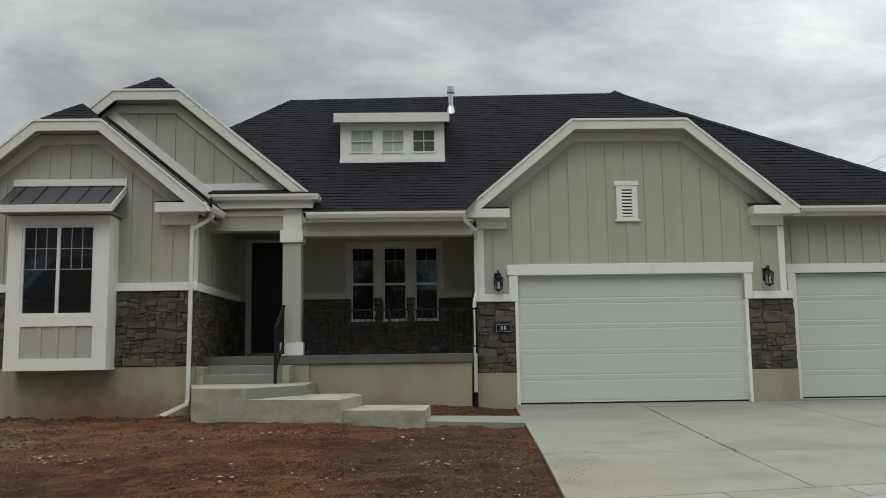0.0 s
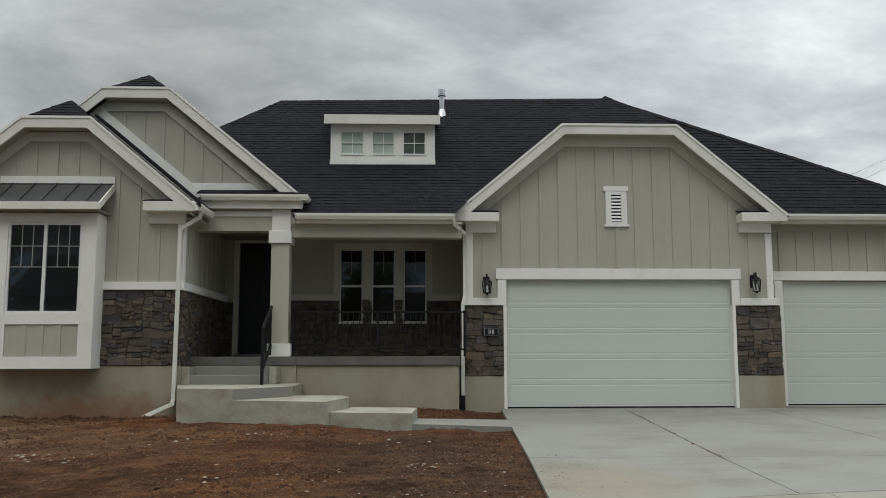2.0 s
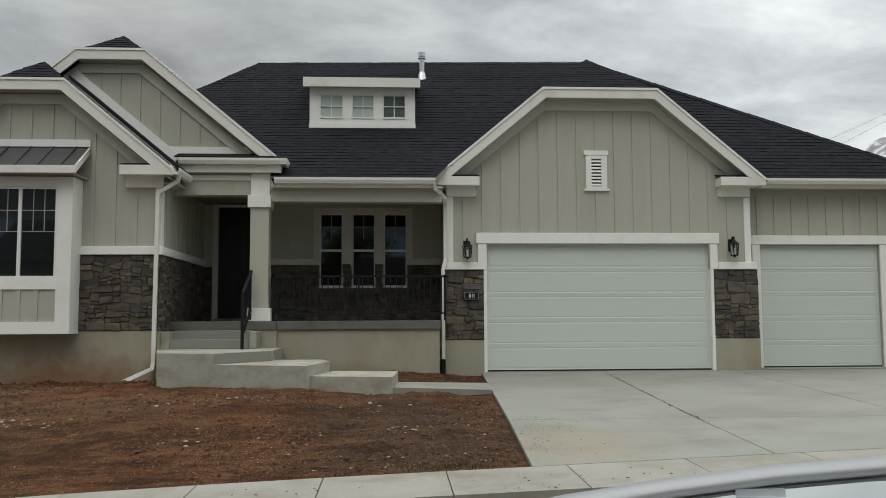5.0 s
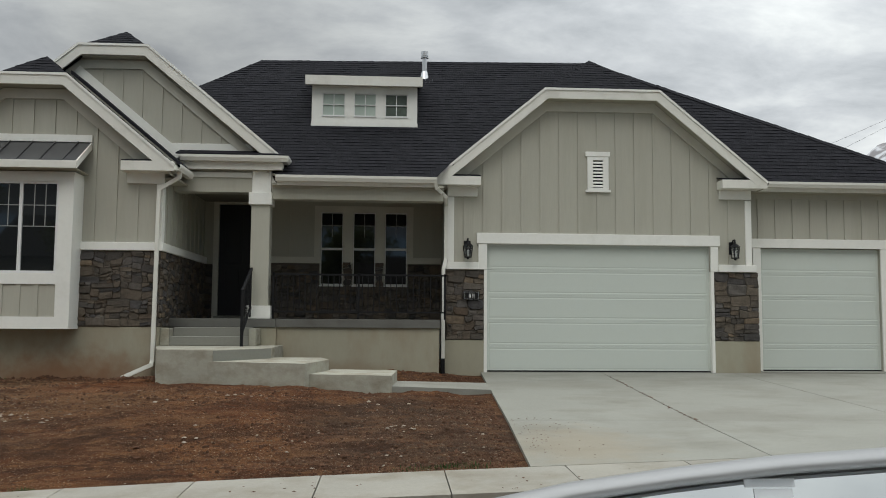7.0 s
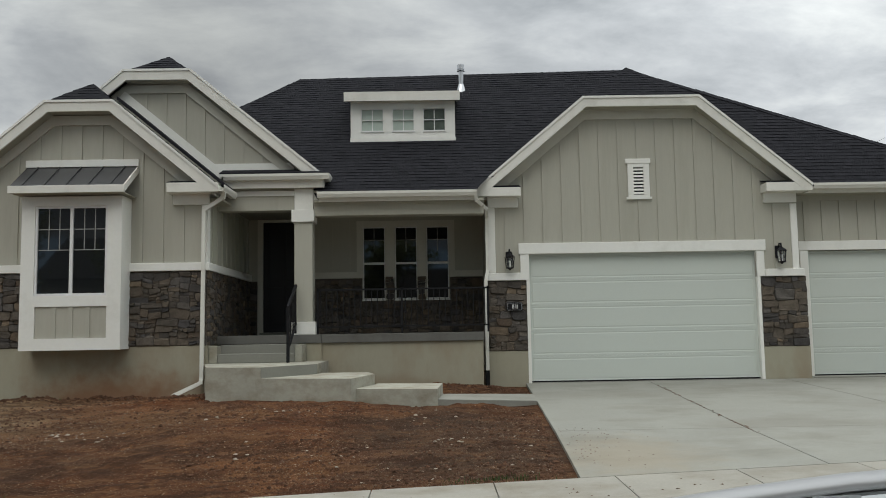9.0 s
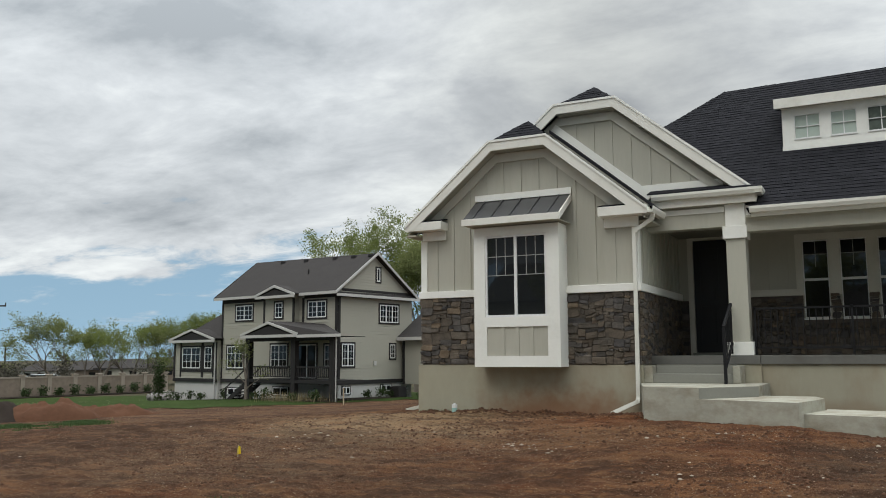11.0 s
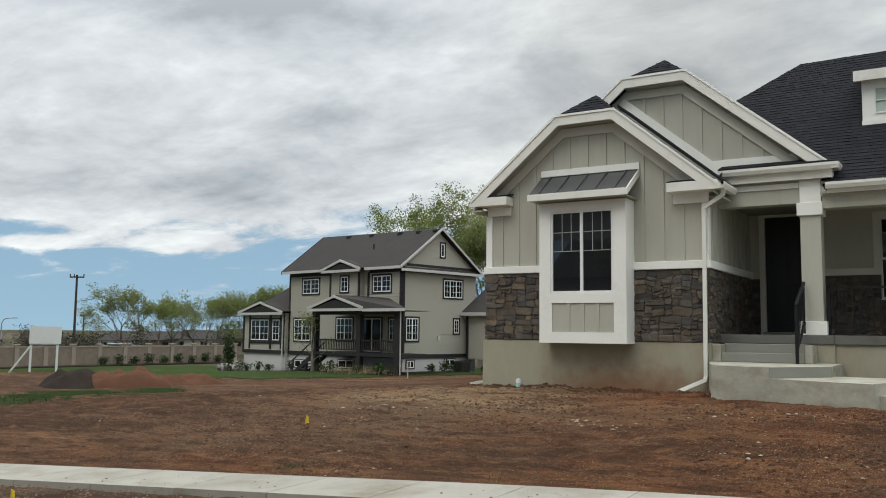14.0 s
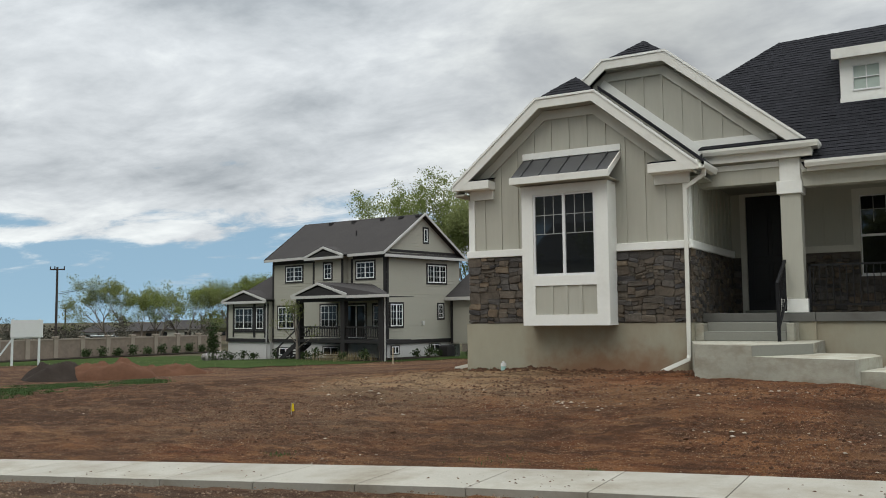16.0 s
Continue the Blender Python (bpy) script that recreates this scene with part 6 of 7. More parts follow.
def laps(face, a0, a1, z0, z1, off=0.0, slope=None):
    """Overlapping siding boards over one wall face; slope narrows them towards a gable's peak."""
    bm = bmesh.new()
    z = z0
    while z < z1 - 0.01:
        t = min(z + 0.165, z1)
        u0, u1 = a0, a1
        if slope:
            c = slope
            k = (z1 - t) / (z1 - z0)
            u0, u1 = c - (c - a0) * k, c + (a1 - c) * k
        q = [(u0, 0.026, z), (u1, 0.026, z), (u1, 0.004, t), (u0, 0.004, t), (u0, 0.002, z), (u1, 0.002, z)]
        vs = [bm.verts.new((u, off - d, w) if face == "f" else (off + d, u, w)) for u, d, w in q]
        bm.faces.new(vs[:4])
        bm.faces.new((vs[4], vs[5], vs[1], vs[0]))
        z = t
    return part("lap_siding", bm, LAP, neighbour)


laps("f", -10.35, -0.2, -0.27, 4.45)
laps("f", -5.9, -3.3, 2.65, 4.55, off=-0.35)
laps("f", -14.95, -10.7, -0.27, 2.05, off=-0.3)
laps("s", 0.17, 6.35, -0.27, 4.45)
laps("s", 0.1, 6.25, 4.72, 6.95, slope=2.95)
laps("f", 0.37, 2.98, -0.5, 2.05, off=5.35)
nb("foundation", [(-10.45, 0.05, HG - 0.4, -0.03, 6.4, -0.45), (-15.05, -0.25, HG - 0.4, -10.451, 6.4, -0.45)], PALE_FOUND)
nb("wall", [(-10.45, 0.0, -0.449, 0.0, 6.4, 4.72)], LAP, label="lap-sided main walls")
nb("wall", [(-15.1, -0.3, -0.449, -10.451, 6.3, 2.12)], LAP)
nb("wall", [(-5.97, -0.35, 2.6, -3.25, -0.001, 4.72)], LAP)
nb("water_table", [(-10.47, -0.06, -0.50, 0.02, 0.0, -0.28)], DARK_TRIM)
nb("water_table", [(0.0, 0.001, -0.50, 0.06, 6.4, -0.28), (-15.15, -0.36, -0.50, -10.48, -0.30, -0.28)], DARK_TRIM)
nb("corner_board", [(-10.47, -0.05, -0.27, -10.33, -0.001, 4.5), (-2.93, -0.05, 2.6, -2.77, -0.001, 4.5), (-0.20, -0.05, -0.27, 0.0, -0.001, 4.5), (-6.0, -0.40, 2.6, -5.86, -0.351, 4.5), (-3.40, -0.40, 2.6, -3.24, -0.351, 4.5)], DARK_TRIM)
nb("corner_board", [(0.001, 0.0, -0.27, 0.05, 0.16, 4.5), (-15.13, -0.35, -0.27, -14.97, -0.301, 2.0), (-10.70, -0.35, -0.27, -10.52, -0.301, 2.0), (-14.40, -0.36, -0.2, -14.28, -0.302, 2.0), (-12.10, -0.36, -0.2, -11.90, -0.302, 2.0), (-10.92, -0.36, -0.2, -10.80, -0.302, 2.0)], DARK_TRIM)
nb("sill_band", [(-14.40, -0.36, 0.13, -10.80, -0.303, 0.25)], DARK_TRIM)
nb("frieze", [(-10.45, -0.05, 4.45, -6.05, -0.001, 4.70), (-2.75, -0.05, 4.45, 0.0, -0.001, 4.70), (0.001, 0.17, 4.45, 0.05, 6.4, 4.70)], DARK_TRIM)
part("side_gable", solid([(-0.05, 0.0, 4.72), (-0.05, 6.4, 4.72), (-0.05, 2.95, 7.02)], (0.05, 0, 0)), LAP, neighbour)
part("side_gable", solid([(-10.40, 0.0, 4.72), (-10.40, 6.4, 4.72), (-10.40, 2.95, 7.1)], (0.05, 0, 0)), LAP, neighbour)
NL, NR = (-10.72, 2.95, 7.30), (0.30, 2.95, 7.10)
part("roof_plane", solid([(-10.72, -0.45, 4.74), (0.30, -0.45, 4.66), NR, NL], (0, 0, 0.08)), BROWN_SHINGLE, neighbour, "dark brown shingle roof")
part("roof_plane", solid([(-10.72, 6.75, 4.74), (0.30, 6.75, 4.50), NR, NL], (0, 0, 0.08)), BROWN_SHINGLE, neighbour)
nb("fascia", [(-10.74, -0.50, 4.64, -6.35, -0.45, 4.80), (-2.75, -0.50, 4.60, 0.30, -0.45, 4.76)], NB_TRIM)
part("rake_board", solid([(0.31, -0.5, 4.61), (0.31, 2.95, 7.07), (0.31, 2.95, 7.22), (0.31, -0.5, 4.76)], (0.05, 0, 0)), NB_TRIM, neighbour)
part("rake_board", solid([(0.31, 6.80, 4.45), (0.31, 2.96, 7.07), (0.31, 2.96, 7.22), (0.31, 6.80, 4.60)], (0.05, 0, 0)), NB_TRIM, neighbour)
part("rake_board", solid([(-10.78, -0.5, 4.62), (-10.78, 2.95, 7.22), (-10.78, 2.95, 7.40), (-10.78, -0.5, 4.82)], (0.05, 0, 0)), DARK_TRIM, neighbour)
part("skirt_roof", solid([(0.0, -0.45, 4.70), (0.34, -0.45, 4.60), (0.34, 6.7, 4.54), (0.0, 6.7, 4.78)], (0, 0, 0.04)), BROWN_SHINGLE, neighbour)
nb("fascia", [(0.34, -0.45, 4.46, 0.39, 6.75, 4.62)], NB_TRIM)
nb("gable_band", [(0.01, 0.3, 4.80, 0.04, 6.2, 4.95)], DARK_TRIM)


def small_gable(x0, x1, z0, z1, y, back):
    """A small gabled porch or bay front: white raking boards over a dark panel."""
    c = (x0 + x1) / 2
    part("gable_panel", solid([(x0 + 0.3, y + 0.06, z0), (x1 - 0.3, y + 0.06, z0), (c, y + 0.06, z1 - 0.15)], (0, 0.05, 0)), DARK_TRIM, neighbour)
    for a, b in ((x0, c), (x1, c)):
        part("rake_board", solid([(a, y, z0 - 0.05), (b, y, z1 - 0.04), (b, y, z1 + 0.10), (a, y, z0 + 0.09)], (0, 0.06, 0)), NB_TRIM, neighbour)
    part("gable_base", boxes((x0 + 0.05, y + 0.01, z0 - 0.14, x1 - 0.05, y + 0.055, z0 + 0.02)), NB_TRIM, neighbour)
    for a in (x0, x1):
        part("roof_plane", solid([(a, y + 0.061, z0 + 0.05), (c, y + 0.061, z1 + 0.06), (c, back, z1 + 0.06), (a, back, z0 + 0.05)], (0, 0, 0.06)), BROWN_SHINGLE, neighbour)


small_gable(-6.35, -2.75, 4.66, 5.20, -0.85, 0.3)
small_gable(-15.2, -10.25, 2.16, 2.80, -0.75, 1.0)
part("roof_plane", solid([(-15.2, 0.0, 2.2), (-10.46, 0.0, 2.2), (-10.46, 2.6, 4.72), (-11.6, 2.6, 4.72)], (0, 0, 0.07)), BROWN_SHINGLE, neighbour)
part("roof_plane", solid([(-15.2, 0.0, 2.2), (-11.6, 2.6, 4.72), (-11.6, 5.8, 4.72), (-15.2, 6.4, 2.2)], (0, 0, 0.07)), BROWN_SHINGLE, neighbour)
nb_window("f", -9.06, -7.45, 3.35, 4.27)
nb_window("f", -4.95, -4.28, 3.37, 4.29, off=-0.35, lights=1)
nb_window("f", -2.45, -0.95, 3.32, 4.27)
nb_window("f", -9.85, -8.25, 0.38, 1.75)
nb_window("f", -14.18, -12.22, 0.36, 1.72, off=-0.3)
nb_window("f", -11.78, -11.04, 0.36, 1.72, off=-0.3, lights=1)
nb_window("f", -5.67, -4.2, 0.48, 1.80)
nb_window("f", -3.28, -1.70, -0.15, 1.78, grid=False)
nb_window("f", -1.02, -0.45, 0.50, 1.75, lights=1)
nb_window("f", -9.8, -8.5, -1.32, -0.85, off=0.05, grid=False, casing=0.05)
nb_window("f", -5.5, -4.1, -1.2, -0.72, off=0.05, grid=False, casing=0.05)
nb_window("s", 3.45, 5.10, 3.08, 4.14, lights=3)
nb_window("s", 3.16, 3.46, 5.50, 6.30, lights=1, grid=False)
nb_window("s", 0.30, 1.28, 0.52, 1.80)
nb_window("s", 4.38, 4.82, 0.95, 1.78, lights=1)
nb_window("s", 0.40, 1.0, -1.05, -0.62, off=-0.03, grid=False, casing=0.05)
nb_window("s", 3.6, 4.5, -1.0, -0.6, off=-0.03, grid=False, casing=0.05)
# covered deck
nb("deck_floor", [(-5.2, -2.3, -0.36, 2.0, -0.07, -0.18)], DARK_TRIM)
part("roof_plane", solid([(-0.5, -2.72, 2.24), (2.95, -2.72, 2.20), (-1.0, -0.06, 2.86), (-2.8, -0.06, 3.0), (-2.8, -2.4, 3.0)], (0, 0, 0.07)), BROWN_SHINGLE, neighbour)
part("roof_plane", solid([(2.95, -2.72, 2.20), (0.3, -0.06, 2.20), (-1.0, -0.06, 2.86)], (0, 0, 0.06)), BROWN_SHINGLE, neighbour)
small_gable(-5.2, -0.35, 2.28, 2.94, -2.75, -0.1)
nb("fascia", [(-0.34, -2.78, 2.10, 2.98, -2.72, 2.26)], NB_TRIM)
nb("deck_ceiling", [(-5.0, -2.6, 2.151, 2.2, -0.06, 2.17)], DARK_TRIM)
nb("deck_beam", [(-5.2, -2.32, 1.95, 2.0, -2.05, 2.15)], DARK_TRIM)
for x in (-5.0, -1.14, 1.88):
    nb("deck_post", [(x - 0.17, -2.31, HG - 0.2, x + 0.17, -2.02, 1.95)], DARK_TRIM)
nb("deck_rail", [(-4.9, -2.22, 0.48, -1.55, -2.14, 0.56), (-1.25, -2.22, 0.48, 1.7, -2.14, 0.56), (-4.9, -2.22, -0.05, -1.55, -2.14, 0.0), (-1.25, -2.22, -0.05, 1.7, -2.14, 0.0)], DARK_TRIM)
for k in range(46):
    x = -4.85 + k * 0.145
    nb("baluster", [(x - 0.018, -2.20, 0.001, x + 0.018, -2.16, 0.479)], DARK_TRIM)
for k in range(6):
    nb("stair_tread", [(-5.55 - k * 0.28, -2.2, -0.42 - k * 0.19, -5.22 - k * 0.28, -1.2, -0.36 - k * 0.19)], DARK_TRIM)
for y in (-2.22, -1.2):
    part("stair_stringer", solid([(-5.2, y, -0.25), (-5.2, y, -0.55), (-7.1, y, -1.75), (-7.1, y, -1.45)], (0, 0.05, 0)), DARK_TRIM, neighbour)
    part("stair_rail", solid([(-5.1, y, 0.55), (-5.1, y, 0.47), (-7.1, y, -0.78), (-7.1, y, -0.70)], (0, 0.05, 0)), DARK_TRIM, neighbour)
    nb("stair_post", [(-7.14, y, -1.75, -7.06, y + 0.06, -0.68)], DARK_TRIM)
nb("meter_box", [(0.001, 2.9, 0.55, 0.10, 3.1, 0.80)], PALE_FOUND)
cooler = thing("air_conditioner", "grey air conditioner unit beside the neighbouring house", "air conditioner")
cooler.matrix_world = NB
part("cabinet", boxes((0.45, 3.9, HG - 0.05, 1.15, 4.6, HG + 0.75), bevel=0.03), DARK_TRIM, cooler)
part("fan_grille", boxes((0.55, 4.0, HG + 0.751, 1.05, 4.5, HG + 0.78), bevel=0.01), BLACK, cooler)
# low wing at the back
nb("wall", [(0.25, 5.35, -0.6, 3.0, 10.5, 2.10)], LAP)
part("roof_plane", solid([(0.05, 4.95, 2.12), (3.3, 4.95, 2.12), (3.3, 8.2, 4.3), (0.05, 8.2, 4.3)], (0, 0, 0.08)), BROWN_SHINGLE, neighbour)
nb("fascia", [(0.0, 4.90, 2.02, 3.3, 4.95, 2.22)], NB_TRIM)
nb("corner_board", [(0.2, 5.30, -0.6, 0.36, 5.349, 2.0)], DARK_TRIM)
part("downpipe", boxes((-10.66, -0.42, -1.7, -10.58, -0.36, 2.1)), NB_TRIM, neighbour)
part("downpipe", boxes((2.06, -2.2, -1.4, 2.10, -2.14, 2.1)), NB_TRIM, neighbour)
for x in (-7.8, -5.6, -3.0, -1.4, 0.0):
    nb("roof_vent", [(x - 0.16, 2.55, 6.95, x + 0.16, 2.80, 7.20 - 0.018 * (x + 3.9))], DARK_TRIM, bevel=0.04)
bm = bmesh.new()
tube(bm, (-3.9, 1.3, 5.7), (-3.9, 1.3, 6.35), 0.05, 8)
part("vent_pipe", bm, DARK_TRIM, neighbour)


# ---- shrubs and trees ----
BARK = material("grey_bark", (0.16, 0.135, 0.11), 0.95, 0.4, 6, 1, 0.4, stretch=(1, 1, 0.3))
LEAF = leaf_material("spring_leaves", (0.168, 0.200, 0.062))
LEAF_DARK = leaf_material("deeper_leaves", (0.190, 0.212, 0.085))
SHRUB = material("shrub_leaves", (0.040, 0.060, 0.022), 0.85, 0.35, 4.0, 0.5, 0, islands=0.5, spec=0.12)


def tree(name, base, height, spread, seed, label, leaf=LEAF, leaves=5200, size=0.26, levels=4, lean=(0, 0), stems=1, clump=0.55):
    """A tapered trunk and limbs, with a crown of many small leaves."""
    rng = random.Random(seed)
    wood_v, wood_f, tips = [], [], []

    def tube_between(a, b, ra, rb, n=6):
        d = (b - a).normalized()
        s = d.orthogonal().normalized()
        t = d.cross(s)
        k = len(wood_v)
        for p, r in ((a, ra), (b, rb)):
            for i in range(n):
                an = 2 * math.pi * i / n
                wood_v.append(tuple(p + (s * math.cos(an) + t * math.sin(an)) * r))
        for i in range(n):
            wood_f.append((k + i, k + (i + 1) % n, k + n + (i + 1) % n, k + n + i))

    def grow(p, d, length, r, level):
        segs = 3
        for i in range(segs):
            d2 = (d + Vector((rng.gauss(0, 0.13), rng.gauss(0, 0.13), rng.gauss(0, 0.06)))).normalized()
            q = p + d2 * length / segs
            r2 = r * (0.86 if i < segs - 1 else 0.72)
            tube_between(p, q, r, r2, 7 if level == 0 else 5)
            p, d, r = q, d2, r2
            if level == 0 and i > 0:
                a = rng.uniform(0, 2 * math.pi)
                d3 = (d + Vector((math.cos(a), math.sin(a), 0.1)) * (0.8 + spread)).normalized()
                grow(p, d3, length * rng.uniform(0.5, 0.75), r * 0.45, 2)
            if level >= 2 or (level == 1 and i == segs - 1):
                tips.append((p.copy(), level))
        if level >= levels:
            return
        for k in range(rng.choice((2, 3, 3)) + (1 if level == 0 else 0)):
            a = rng.uniform(0, 2 * math.pi)
            out = rng.uniform(0.25, 0.95) * spread
            d3 = (d + Vector((math.cos(a) * out, math.sin(a) * out, rng.uniform(-0.05, 0.35)))).normalized()
            grow(p, d3, length * rng.uniform(0.62, 0.86), r * rng.uniform(0.6, 0.8), level + 1)

    for s in range(stems):
        d = Vector((lean[0] + rng.gauss(0, 0.12 * stems), lean[1] + rng.gauss(0, 0.12 * stems), 1)).normalized()
        grow(Vector((0.15 * s, 0, -0.2)), d, height * 0.30, height * 0.022 + 0.03, 0)
    top = max(p.z for p, _ in tips)
    k = height / top
    root = thing(name, label, "tree", at=base)
    me = bpy.data.meshes.new("trunk")
    me.from_pydata([tuple(c * k for c in v) for v in wood_v], [], wood_f)
    me.materials.append(BARK)
    t = new("trunk", me)
    t.parent = root
    lv, lf = [], []
    leafy = [q for q in tips if q[1] >= levels - 1] or tips
    leafy = rng.sample(leafy, max(12, int(len(leafy) * 0.42)))
    for _ in range(leaves):
        p, lvl = rng.choice(leafy)
        w = clump * (1.2 if lvl < levels else 1.0)
        p = p * k + Vector((rng.triangular(-2 * w, 2 * w), rng.triangular(-2 * w, 2 * w), rng.triangular(-1.8 * w, 1.8 * w)))
        n = Vector((rng.gauss(0, 1), rng.gauss(0, 1), rng.gauss(0.4, 1))).normalized()
        u = n.orthogonal().normalized()
        u = Matrix.Rotation(rng.uniform(0, 6.28), 3, n) @ u
        w = n.cross(u)
        s = size * rng.uniform(0.5, 1.2)
        b = len(lv)
        lv += [tuple(p - u * s * 0.6), tuple(p + w * s * 0.4), tuple(p + u * s * 0.6), tuple(p - w * s * 0.4)]
        lf.append((b, b + 1, b + 2, b + 3))
    me = bpy.data.meshes.new("crown")
    me.from_pydata(lv, [], lf)
    me.materials.append(leaf)
    c = new("crown", me)
    c.parent = root
    return root


tree("tree", (-43.5, 67.2, -1.9), 16.6, 0.60, 61, "tall cottonwood coming into leaf behind the neighbouring house", leaves=15000, size=0.155, stems=2, levels=5, clump=0.25)
tree("tree", (-39.6, 71.4, -2.0), 17.0, 0.56, 62, "leafing cottonwood behind the neighbouring house", leaves=15000, size=0.155, stems=2, levels=5, clump=0.25)
tree("tree", (-36.4, 65.0, -1.8), 12.6, 0.8, 63, "dense green tree behind the neighbouring house", LEAF_DARK, leaves=26000, size=0.15, levels=5, clump=0.5)


def shrub(base, r, h, seed, label="small dark green shrub in a planted bed", leaf=None, leaves=260, size=0.10):
    rng = random.Random(seed)
    root = thing("shrub", label, "shrub", group="foundation shrubs", at=base)
    lv, lf = [], []
    for _ in range(leaves):
        p = Vector((rng.triangular(-1.1, 1.1), rng.triangular(-1.1, 1.1), rng.triangular(-1.1, 1.1)))
        p = Vector((p.x * r, p.y * r, h * 0.5 + p.z * h * 0.55))
        if p.z < 0:
            p.z = -p.z * 0.5
        n = Vector((rng.gauss(0, 1), rng.gauss(0, 1), rng.gauss(0, 1))).normalized()
        u = n.orthogonal().normalized()
        w = n.cross(u)
        s = size * rng.uniform(0.6, 1.3)
        b = len(lv)
        lv += [tuple(p - u * s), tuple(p + w * s * 0.6), tuple(p + u * s), tuple(p - w * s * 0.6)]
        lf.append((b, b + 1, b + 2, b + 3))
    me = bpy.data.meshes.new("foliage")
    me.from_pydata(lv, [], lf)
    me.materials.append(leaf or SHRUB)
    f = new("foliage", me)
    f.parent = root
    bm = bmesh.new()
    tube(bm, (0, 0, -0.1), (0, 0, h * 0.5), 0.03, 5)
    part("stem", bm, BARK, root)
    return root


for k, (x, y) in enumerate(((0.5, 1.9), (0.55, 3.0), (0.5, 3.9), (0.6, 5.0), (0.7, 6.6), (-14.6, -0.9), (-13.6, -1.0), (-12.4, -0.9), (-11.2, -1.0), (-8.6, -1.2), (-3.6, -2.9), (-2.6, -3.0), (-0.4, -3.0), (1.2, -2.9))):
    p = NB @ Vector((x, y, 0))
    shrub((p.x, p.y, ground_z(p.x, p.y) + 0.05), 0.26 + 0.07 * (k % 3), 0.42 + 0.2 * (k % 2), 70 + k, leaves=150, size=0.07)
bm = bmesh.new()
rows = []
for k in range(36):
    x = lerp(-15.6, 1.9, k / 35)
    rows.append([NB @ Vector((x, y, 0)) for y in (lerp(-1.2, -2.9, clamp((x + 8) / 3)) + 0.15 * math.sin(k * 1.3), 0.1)])
for k in range(12):
    y = lerp(0.2, 8.0, k / 11)
    rows.append([NB @ Vector((1.9 - 0.06 * y + 0.1 * math.sin(k * 2.1), y, 0)), NB @ Vector((0.05, y, 0))])
rows = [[bm.verts.new((p.x, p.y, ground_z(p.x, p.y) + 0.045)) for p in r] for r in rows]
for a, b in zip(rows, rows[1:]):
    bm.faces.new((a[0], b[0], b[1], a[1]))
tagged(part("planting_bed", fixed(bm), BLACK_DIRT), "dark mulched planting bed round the neighbouring house", "planting bed", kind="structure")

# block fence along the far street
FA, FB = Vector((-71.7, 44.6, 0)), Vector((-68.1, 67.4, 0))
fence = thing("block_fence", "tan masonry block fence with pale capped posts", "fence")
fd = (FB - FA).normalized()
FA = FA - fd * 28.2
n_bays = round((FB - FA).length / 2.565)
for k in range(n_bays + 1):
    p = FA.lerp(FB, k / n_bays)
    m = Matrix.Translation((p.x, p.y, -2.5)) @ Matrix.Rotation(math.atan2(fd.y, fd.x), 4, "Z")
    post = part("post", boxes((-0.20, -0.20, -0.3, 0.20, 0.20, 1.94), bevel=0.02), BLOCK_PALE, fence)
    post.matrix_local = m
    cap = part("post_cap", boxes((-0.27, -0.27, 1.941, 0.27, 0.27, 2.06), bevel=0.03), BLOCK_PALE, post)
    if k < n_bays:
        q = (FB - FA).length / n_bays
        panel = part("panel", boxes((0.201, -0.10, -0.3, q - 0.201, 0.10, 1.74)), BLOCK, fence)
        panel.matrix_local = m
        part("coping", boxes((0.201, -0.14, 1.741, q - 0.201, 0.14, 1.86)), BLOCK_PALE, panel)
for k in range(9):
    p = FA.lerp(FB, 0.70 + k * 0.031) + Vector((1.0, -0.3, 0))
    shrub((p.x, p.y, -2.45), 0.45, 0.8 + 0.2 * (k % 2), 90 + k, "small dark shrub along the block fence")
tagged(part("fence_bed", solid([(q.x, q.y, -2.40) for q in (FA + Vector((0.2, 0, 0)), FA + Vector((2.2, -0.5, 0)), FB + Vector((2.2, -0.5, 0)), FB + Vector((0.2, 0, 0)))], (0, 0, -0.3)), BLACK_DIRT), "dark mulch strip along the block fence", "planting bed", kind="structure")

# rows of trees beyond the fence
TREES = [(-92.4, 74.0, 9.2, 0.85, -0.75, 101), (-93.5, 76.5, 8.6, 0.85, -0.3, 111), (-95.4, 79.6, 7.6, 0.5, 0.0, 102), (-90.9, 78.9, 7.8, 0.85, 0.0, 103), (-86.9, 79.6, 8.4, 0.85, 0.1, 104), (-89.5, 85.8, 8.8, 0.8, 0.0, 105), (-84.6, 82.0, 8.0, 0.75, -0.1, 107), (-83.0, 84.9, 9.4, 0.7, 0.0, 106), (-78.6, 83.2, 9.6, 0.7, 0.0, 108)]
for x, y, h, wide, ln, sd in TREES:
    tree("tree", (x, y, -2.6), h, wide, sd, "thinly leafed tree leaning beyond the block fence" if ln < -0.3 else "thinly leafed tree beyond the block fence", LEAF_DARK if sd % 2 else LEAF, leaves=5200, size=0.17, lean=(ln * 0.84, ln * 0.54), stems=2 if sd % 3 else 1, levels=5, clump=0.28)

